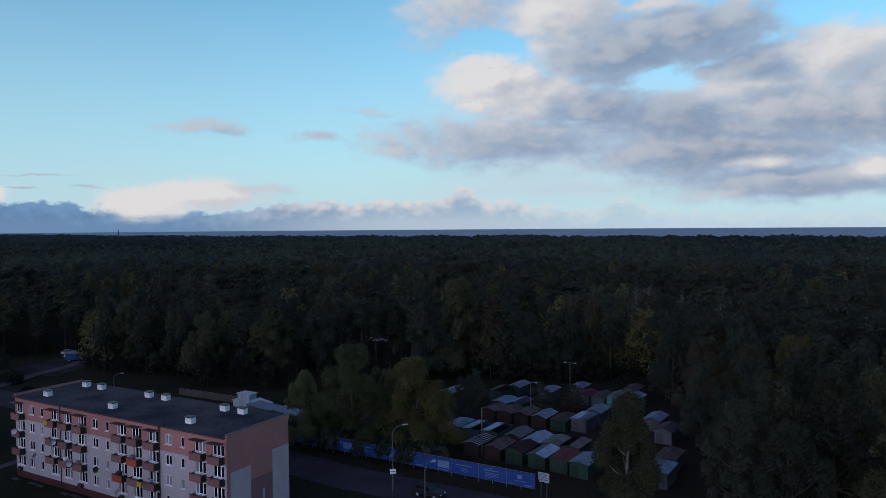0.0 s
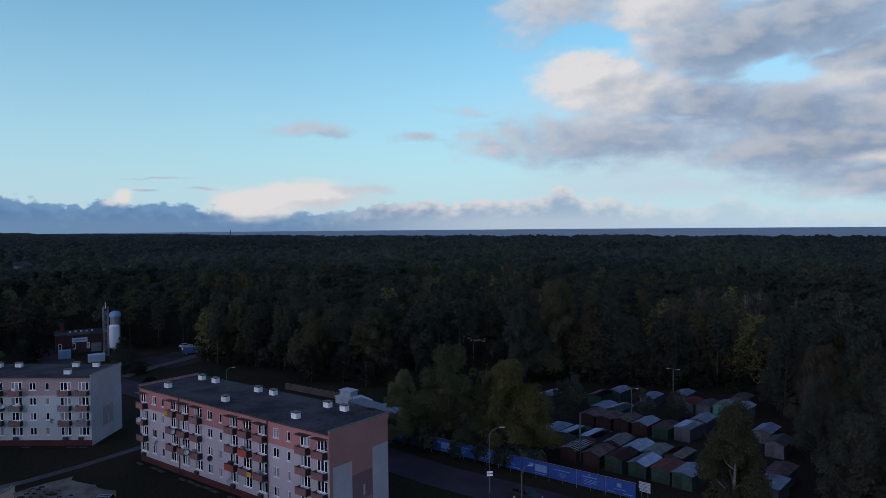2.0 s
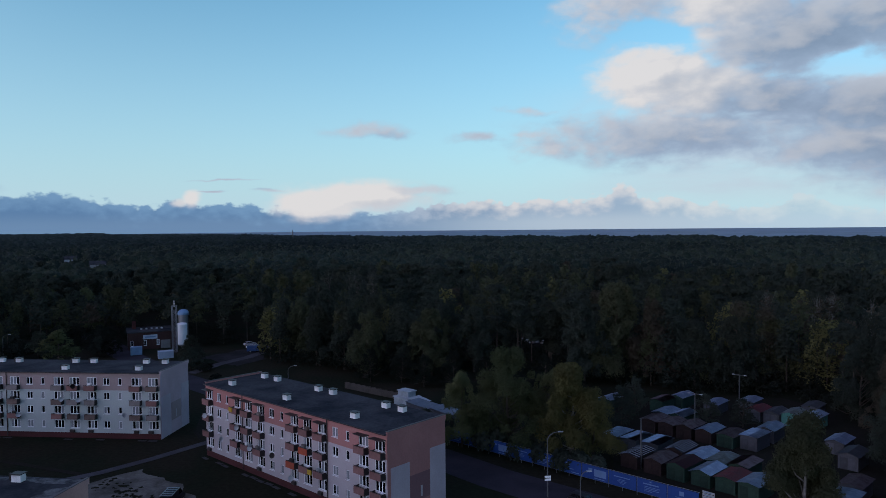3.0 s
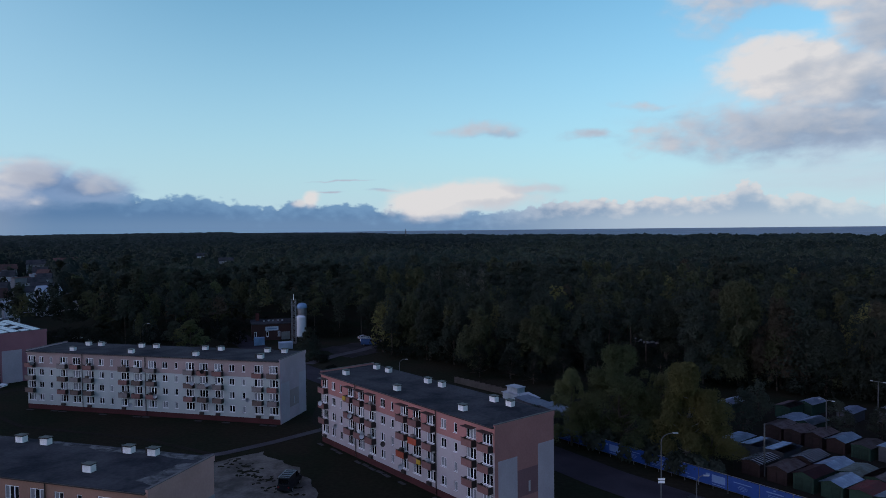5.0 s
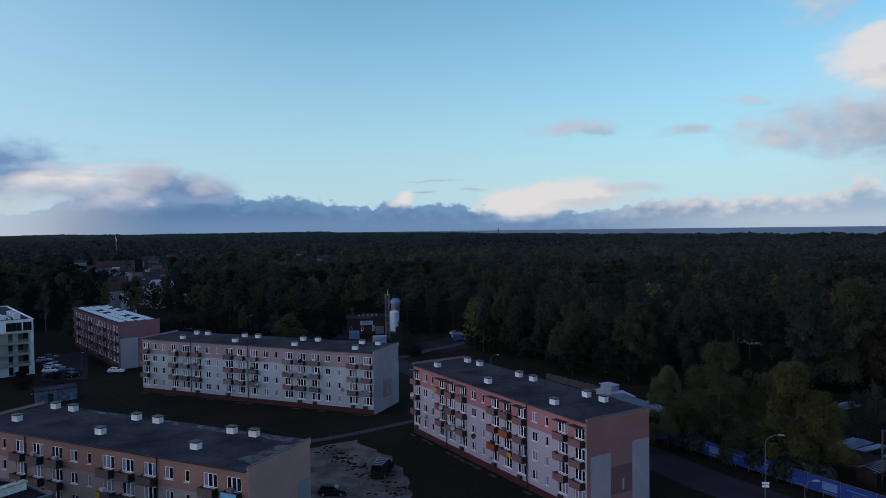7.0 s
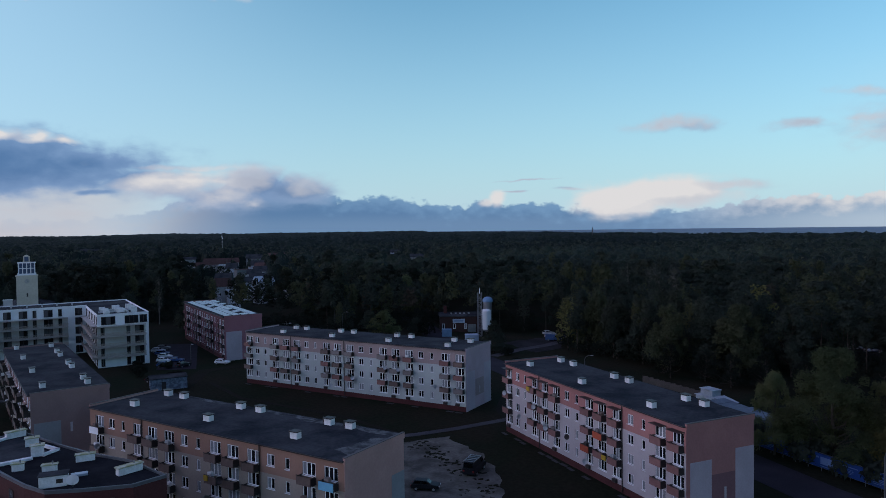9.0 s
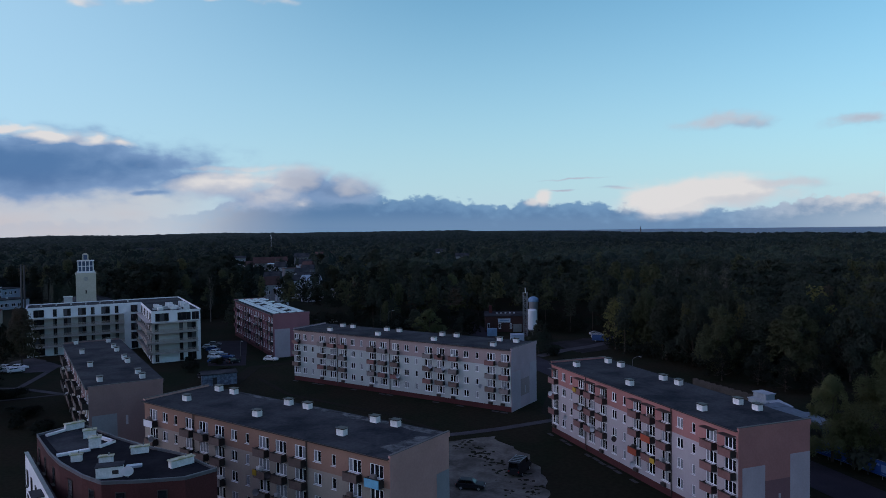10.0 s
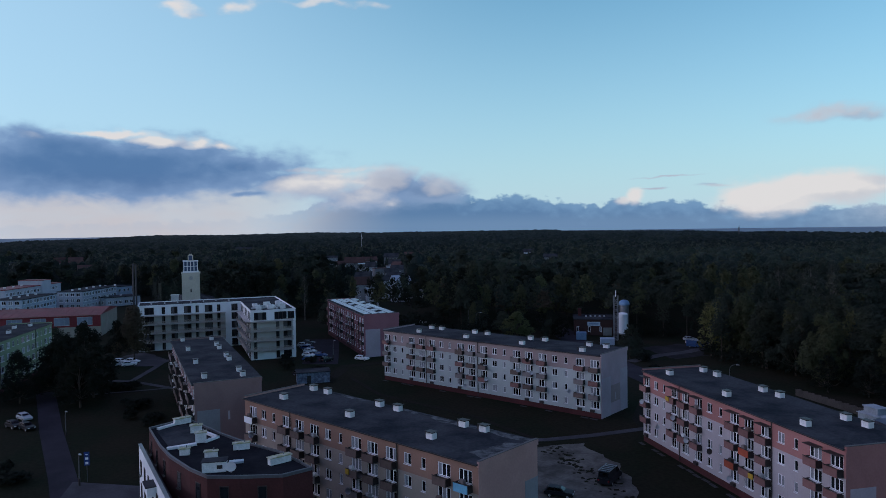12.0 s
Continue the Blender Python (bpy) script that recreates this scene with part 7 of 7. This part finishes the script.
def car(x, y, turn, colour, shape="hatch"):
    key = (colour, shape)
    body_line = {"hatch": [(-2.05, 0.35), (2.05, 0.35), (2.08, 0.68), (1.95, 0.82), (0.95, 0.95), (-1.95, 0.98), (-2.08, 0.7)],
                 "suv": [(-2.3, 0.4), (2.3, 0.4), (2.33, 0.8), (2.2, 1.0), (1.1, 1.12), (-2.2, 1.15), (-2.33, 0.8)],
                 "van": [(-2.7, 0.4), (2.6, 0.4), (2.65, 0.9), (2.45, 1.1), (1.9, 1.25), (-2.7, 1.3)]}[shape]
    cab_line = {"hatch": [(-1.9, 0.96), (0.95, 0.94), (0.2, 1.42), (-1.5, 1.45)], "suv": [(-2.15, 1.13), (1.1, 1.1), (0.35, 1.68), (-1.9, 1.72)],
                "van": [(-2.68, 1.28), (1.95, 1.24), (1.25, 2.25), (-2.66, 2.3)]}[shape]
    half, wheel_x, wr = {"hatch": (0.87, 1.28, 0.31), "suv": (0.94, 1.42, 0.37), "van": (0.98, 1.62, 0.34)}[shape]
    if key not in CARS:
        glass_line = [(cx * 0.985 - 0.0, z) for cx, z in cab_line]
        low, high = min(z for _, z in cab_line), max(z for _, z in cab_line)
        wheel = tube(bmesh.new(), (0, -0.11, 0), (0, 0.11, 0), wr, wr, 18)
        rim = tube(bmesh.new(), (0, -0.118, 0), (0, 0.118, 0), wr * 0.62, wr * 0.62, 12)
        panes = []
        mid = low + 0.22 * (high - low), low + 0.86 * (high - low)
        x_at = lambda z, a, b: a[0] + (b[0] - a[0]) * (z - a[1]) / (b[1] - a[1])
        for sgn in (-1, 1):
            yy = [sgn * (half - 0.08 - 0.14 * (z - low) / (high - low) + 0.012) for z in mid]
            rear = [x_at(z, cab_line[0], cab_line[3]) + 0.22 for z in mid]
            fore = [x_at(z, cab_line[1], cab_line[2]) - 0.22 for z in mid]
            if shape == "van":
                rear = [fore[0] - 1.1, fore[0] - 1.1]
            cut = rear[0] + (fore[0] - rear[0]) * 0.48
            for a0, a1, b0, b1 in ((rear[0], cut - 0.04, rear[1], cut - 0.04), (cut + 0.04, fore[0], cut + 0.04, fore[1])):
                windows = bmesh.new()
                windows.faces.new([windows.verts.new(p) for p in ((a0, yy[0], mid[0]), (a1, yy[0], mid[0]), (b1, yy[1], mid[1]), (b0, yy[1], mid[1]))])
                panes.append(("side_window", windows))
        for a, b, out in ((cab_line[1], cab_line[2], 0.02), (cab_line[0], cab_line[3], -0.02)):
            q, windows = [], bmesh.new()
            for z in mid:
                w = half - 0.2 - 0.14 * (z - low) / (high - low)
                q.append([windows.verts.new((x_at(z, a, b) + out, s * w, z + 0.012)) for s in (-1, 1)])
            windows.faces.new((q[0][0], q[0][1], q[1][1], q[1][0]))
            panes.append(("windscreen" if out > 0 else "rear_window", windows))
        for _, windows in panes:
            bmesh.ops.solidify(windows, geom=list(windows.faces), thickness=0.015)
        CARS[key] = dict(body=link_mesh("body", hull(body_line, half), PAINTS[colour]), cabin=link_mesh("cabin", hull(cab_line, half - 0.08, 0.14), PAINTS[colour]),
                         windows=[(k, link_mesh(k, g, CAR_GLASS)) for k, g in panes], tyre=link_mesh("wheel", wheel, RUBBER), rim=link_mesh("rim", rim, LIGHT_METAL),
                         head=link_mesh("headlight", soft_box(-0.06, 0.05, -0.2, 0.2, -0.07, 0.07, 0.02), HEADLAMP), tail=link_mesh("tail_light", soft_box(-0.04, 0.05, -0.13, 0.13, -0.12, 0.12, 0.02), TAIL))
    m = CARS[key]
    names = {"hatch": ("car", "parked {} hatchback car"), "suv": ("car", "parked {} estate car with tinted windows"), "van": ("van", "parked dark {} delivery van with roof rack")}[shape]
    home = thing(names[0], place(x, y, turn), names[1].format(colour), names[0], "parked vehicles")
    body = piece("body", m["body"], home, Matrix())
    piece("cabin", m["cabin"], home, Matrix())
    for k, g in m["windows"]:
        piece(k, g, home, Matrix())
    for sx in (-1, 1):
        for sy in (-1, 1):
            wheel = piece("wheel", m["tyre"], home, Matrix.Translation((sx * wheel_x, sy * (half - 0.1), wr)))
            piece("rim", m["rim"], wheel, Matrix())
    z = body_line[2][1]
    for sy in (-1, 1):
        piece("headlight", m["head"], body, Matrix.Translation((body_line[2][0] - 0.03, sy * (half - 0.3), z)))
        piece("tail_light", m["tail"], body, Matrix.Translation((body_line[-1][0] + 0.02, sy * (half - 0.2), z + 0.05)))
    if shape == "van":
        rack = boxes(*[(-2.4 + 0.75 * k, -2.32 + 0.75 * k, -0.8, 0.8, 2.34, 2.40) for k in range(5)], (-2.5, 0.8, -0.85, -0.803, 2.3, 2.42), (-2.5, 0.8, 0.803, 0.85, 2.3, 2.42))
        part("roof_rack", rack, LIGHT_METAL, home)
    return home


car(-2.2, 100.0, -31, "black", "suv")
car(-60.2, 88.6, 104, "black", "van")
car(-108.6, 206.0, 20, "blue", "van")
car(-61.9, 78.6, 28, "black", "hatch")
for x, y, turn, colour in ((-201.5, 121, 40, "silver"), (-196, 119, 40, "blue"), (-190.5, 116.6, 25, "white"), (-184.5, 112.5, 25, "white"), (-178.5, 109.0, 40, "blue"), (-168.0, 120.4, 25, "white"), (-164.0, 128.5, 20, "white"),
                           (-205, 125, 40, "grey"), (-182, 115, 30, "blue"), (-174, 112, 100, "black"), (-165, 32.5, 10, "silver"), (-160, 29.6, 12, "black"), (-156.5, 31.2, 12, "black"),
                           (-212.5, 65.8, 75, "silver"), (-210.0, 68.2, 75, "white"), (-162, 96, 20, "black"), (-158, 99, 12, "grey"), (-22, 237, 60, "white"), (-18, 236, 60, "white"), (-14.5, 234, 60, "silver"), (-26, 239, 60, "white"),
                           (-113, 212, 70, "white"), (-116.5, 217, 60, "silver"), (-109, 208, 65, "blue"), (-216.4, 68.0, 35, "white"), (-214.2, 70.6, 35, "white"), (-215, 184, 10, "white"), (-206, 182, 10, "silver"), (-196, 178, 10, "white")):
    car(x, y, turn, colour)

# ---- yards, paths, sheds ----
def ragged(points, step=1.2, reach=1.3):
    """The outline of a worn patch: the given corners joined by uneven edges."""
    out = []
    for a, b in zip(points, points[1:] + points[:1]):
        n = max(1, int(math.dist(a, b) / step))
        for k in range(n):
            x, y = a[0] + (b[0] - a[0]) * k / n, a[1] + (b[1] - a[1]) * k / n
            out.append((x + reach * noise.noise((x / 3, y / 3, 2.0)), y + reach * noise.noise((x / 3, y / 3, 9.0))))
    return out


GRAVEL = material("grey_gravel", (0.040, 0.039, 0.040), 0.95, 0, 0.35, 2.0, 30.0, 0.3, spec=0.02)
sheet("dirt_yard", ragged([(-80, 92), (-74, 101), (-68, 98), (-60, 93), (-54, 86.5), (-50, 80), (-53, 66), (-67, 66), (-68, 76)]), SAND, 0.03, "bare pale sandy yard with puddled patches", "yard")
weeds = random.Random(31)
clumps = bmesh.new()
for k in range(150):
    along = weeds.random()
    x, y = -77 + 20 * along + weeds.gauss(0, 1.2), 95 - 9 * along + weeds.gauss(0, 1.3)
    if k > 90:
        x, y = -54.5 + weeds.gauss(0, 1.3), weeds.uniform(70, 86)
    r = weeds.uniform(0.1, 0.5)
    rim = [clumps.verts.new((x + r * weeds.uniform(0.35, 1.5) * math.cos(i * math.tau / 9), y + r * weeds.uniform(0.35, 1.5) * math.sin(i * math.tau / 9), 0.035)) for i in range(9)]
    tip = clumps.verts.new((x, y, 0.10))
    for i in range(9):
        clumps.faces.new((rim[i], rim[(i + 1) % 9], tip))
tagged(part("weeds", clumps, GRASS), "dark clumps of weeds on the bare sandy yard", "weeds", kind="stuff")
sheet("footpath", band([(-86, 91), (-80, 98.5), (-76, 106), (-71, 118), (-66, 128)], 1.8), PAVING, 0.05, "narrow worn footpath across the grass", "path")
sheet("footpath", band([(-82, 97), (-100, 100), (-130, 98), (-150, 104)], 1.1), EARTH, 0.045, "narrow worn footpath across the grass", "path")
sheet("side_road", band([(-84, 138), (-76, 122), (-66, 112)], 3.0), EARTH, 0.04, "concrete lane between two blocks", "road")
sheet("car_park", [(-214, 130), (-176, 105), (-168, 112), (-206, 138)], ASPHALT, 0.03, "asphalt car park beside the white house", "car park")
sheet("estate_road", band([(-150, 96), (-164, 112), (-158, 130), (-150, 145)], 4), EARTH, 0.035, "narrow asphalt estate road", "road")
sheet("estate_road", band([(-160, 134), (-200, 172), (-230, 190)], 6), ASPHALT, 0.03, "narrow asphalt estate road", "road")
sheet("park_road", band([(-106, 25.3), (-112, 27.0), (-122, 29.0), (-152.5, 34.5), (-176.6, 39.4), (-190, 42)], 4.0), ASPHALT, 0.04, "pale grey paved lane through the park", "road")
sheet("plaza", [(-118, 29.5), (-108, 37), (-98, 42), (-99, 30), (-108, 24)], PAVING, 0.05, "grey paved court before the brick house", "pavement")
sheet("footpath", band([(-172, 66), (-188, 61.5), (-196, 55)], 1.6), PAVING, 0.04, "pale footpath in the park", "path")
sheet("footpath", band([(-188, 61.5), (-200, 71), (-212, 80)], 1.6), PAVING, 0.045, "pale footpath in the park", "path")
sheet("footpath", band([(-172.4, 66.4), (-174.5, 61), (-178, 53), (-181, 46)], 0.9), PAVING, 0.05, "narrow worn footpath in the park", "path")
sheet("car_park", ragged([(-232, 80), (-209, 80), (-205, 73), (-211, 66), (-224, 66)], 1.6, 1.0), PAVING, 0.03, "grey paved parking court before the white house", "car park")
sheet("car_park", ragged([(-121, 194), (-103, 184), (-99, 196), (-114, 212)], 1.6, 2.2), GRAVEL, 0.03, "pale gravel lot beside the street", "car park")
sheet("track", band([(-110.5, 172), (-109.5, 186), (-106.5, 197), (-106, 208), (-112, 218)], 3.4), PAVING, 0.045, "pale worn track along the forest edge", "road")
sheet("clearing", [(-32, 232), (-24, 246), (-8, 240), (-12, 228)], EARTH, 0.03, "pale car park in a forest clearing", "car park")


SHED_BLUE = material("scrawled_blue_wall", (0.22, 0.28, 0.36), 0.9, 0, 0.4, 12.0, 40.0, 0.1, second=(0.10, 0.11, 0.16))
SITE_WHITE = material("dull_white_sheet", (0.42, 0.46, 0.50), 0.7, 0, 0.3, 2.5, 30.0, 0.1)
ROOF_BLUE = material("blue_grey_roofing", (0.14, 0.165, 0.205), 0.6, 0.1, 0.3, 5.0, 40.0, 0.1)


def shed(x, y, turn, w, d, h, wall, roof_mat, label, z=0.0, door=True):
    home = thing("shed", place(x, y, turn, z), label, "shed")
    part("wall", boxes((0, w, 0, d, 0.003 if z else -0.2, h)), wall, home)
    part("roof", boxes((-0.2, w + 0.2, -0.2, d + 0.2, h + 0.003, h + 0.14)), roof_mat, home)
    if door:
        part("door", boxes((w * 0.3, w * 0.3 + 1.0, -0.05, -0.003, 0.0, 2.0)), DARK_METAL, home)
    return home


def lean_to(x, y, turn, w, d, h0, h1, wall, roof_mat, sheets, label):
    """A low shed under overlapping sheets that fall from h0 to h1 along its length."""
    home = thing("shed", place(x, y, turn), label, "shed")
    body = bmesh.new()
    v = [body.verts.new(p) for p in ((0, 0, -0.2), (w, 0, -0.2), (w, d, -0.2), (0, d, -0.2), (0, 0, h0), (w, 0, h1), (w, d, h1), (0, d, h0))]
    for f in ((0, 1, 5, 4), (1, 2, 6, 5), (2, 3, 7, 6), (3, 0, 4, 7), (4, 5, 6, 7), (3, 2, 1, 0)):
        body.faces.new([v[i] for i in f])
    part("wall", body, wall, home)
    fall = math.degrees(math.atan2(h0 - h1, w))
    for k in range(sheets):
        step = w / sheets
        part("roof_sheet", boxes((-0.15, step + 0.2, -0.25, d + 0.25, 0.0, 0.05)), roof_mat, home, "", pose(step * k, 0, h0 + (h1 - h0) * k / sheets + 0.06 + 0.05 * ((sheets - k) % 2), 0, fall, 0))
    return home


shed(-153.4, 90.0, 62, 8.2, 5.0, 2.7, SHED_BLUE, BITUMEN, "low pale shed with paint scrawls on its walls")
shed(-44.8, 148.0, -31, 4.6, 2.6, 2.3, SITE_WHITE, SITE_WHITE, "small whitish flat-roofed shed behind the pink block", door=False)
shed(-43.9, 148.3, -31, 3.3, 2.2, 1.2, SITE_WHITE, SITE_WHITE, "small whitish site box stacked on a flat-roofed shed", 2.443, door=False)
lean_to(-40.5, 145.9, -31, 3.6, 2.6, 2.6, 2.0, SITE_WHITE, SITE_WHITE, 2, "low whitish lean-to with a pale sheet roof")
lean_to(-40.4, 142.6, -31, 6.6, 3.6, 2.6, 2.2, GREY_SHEET, ROOF_BLUE, 3, "grey shed under overlapping blue-grey roof sheets")
lean_to(-34.2, 138.8, -31, 6.0, 3.6, 2.5, 2.1, GREY_SHEET, ROOF_BLUE, 3, "grey shed under overlapping blue-grey roof sheets")
WOOD_DARK = material("dark_boards", (0.09, 0.075, 0.065), 0.9, 0, 0.3, 3.0, 30.0, 0.2)
wall_obj = thing("board_fence", place(-62.0, 163.0, -28), "old weathered board fence", "fence")
for k in range(32):
    part("board", boxes((0.62 * k, 0.62 * k + 0.58, 0, 0.06, -0.1, 1.5 + 0.1 * (k % 3))), WOOD_DARK, wall_obj)

YELLOW = material("yellow_cloth", (0.50, 0.30, 0.03), 0.7, 0, 0.2, 4.0, 30.0, 0.0)
for home, length, spots in ((block_a, 46.4, ((44.4, 7.6, DISH), (24.3, 5.0, DISH_DARK), (39.0, 4.6, DISH), (19.5, 2.6, DISH), (34.3, 7.4, DISH), (30.5, 4.8, DISH))),
                            (block_b, 61.4, ((58.8, 10.2, DISH), (15.6, 7.6, DISH), (19.0, 7.7, DISH), (6.4, 4.9, DISH), (27.8, 4.6, DISH), (33.8, 2.4, DISH), (16.6, 10.2, DISH_DARK))),
                            (block_c, 47.8, ((21.0, 4.9, DISH), (3.6, 5.0, DISH), (44.0, 7.8, DISH), (18.6, 7.6, DISH_DARK)))):
    for d, z, mesh in spots:
        piece("satellite_dish", mesh, home, pose(length - d, -1.3, z, -18, 0, 25))
for d, z in ((36.6, 9.6), (15.4, 4.0)):
    part("flower_box", soft_box(46.4 - d - 0.5, 46.4 - d + 0.5, -1.15, -0.99, z, z + 0.7, 0.04), YELLOW, block_a, "yellow cloth on a balcony rail")
part("cloth", soft_box(47.8 - 21.9, 47.8 - 21.2, -1.15, -0.99, 6.9, 7.6, 0.04), YELLOW, block_c, "yellow cloth on a balcony rail")
# pale panels on the flat roof of the dusky pink block
for row in range(4):
    for k in range(12):
        if (row * 7 + k * 3) % 11 in (0, 5) and row > 0:
            continue
        part("roof_panel", soft_box(0, 3.7, 0, 1.7, 0, 0.12, 0.02), SKYLIGHT, block_e, "pale reflecting roof panel", pose(1.4 + 4.1 * k, 0.8 + 2.5 * row, Z_EAVE + 0.2, 6, 0, 0))
# house number plates on the end walls, drawn as bars
for home, length, y0, z0 in ((block_a, 46.4, 6.2, 2.7), (block_b, 61.4, 5.9, 2.9), (block_d, 53.5, 5.4, 6.2)):
    part("number_bar", boxes((length + 0.07, length + 0.09, y0, y0 + 0.35, z0, z0 + 1.5)), LILAC, home, "pale painted bar on the end wall")

# worn, paler felt along the back edge of the beige block's roof, and concrete slabs at the foot of two blocks
WORN_FELT = material("worn_felt", (0.155, 0.160, 0.160), 0.9, 0, 0.45, 7.0, 40.0, 0.2, second=(0.040, 0.043, 0.047), spec=0.02)
for points in ([(22, 10.4), (30, 10.5), (33, 9.7), (40, 10.2), (47.2, 9.6), (47.2, 11.3), (22, 11.3)], [(44.2, 2.2), (47.2, 1.6), (47.2, 9.0), (45.4, 8.2), (45.0, 5.0)], [(8, 10.6), (15, 10.2), (17, 11.3), (8, 11.3)]):
    part("felt_patch", prism(ragged(points, 0.7, 0.5), Z_EAVE + 0.163, Z_EAVE + 0.169), WORN_FELT, block_c, "worn pale roofing felt")
slab_mesh = link_mesh("slab", soft_box(0, 1.7, -0.3, 0.3, -0.1, 0.07, 0.02), PAVING)
for home, length, seed in ((block_b, 61.4, 3), (block_a, 46.4, 8)):
    pick = random.Random(seed)
    for k in range(int(length / 2.1)):
        if pick.random() < 0.42:
            piece("slab", slab_mesh, home, pose(0.6 + 2.1 * k, -0.85 - 0.2 * pick.random(), -0.02, 0, 0, pick.uniform(-4, 4)))
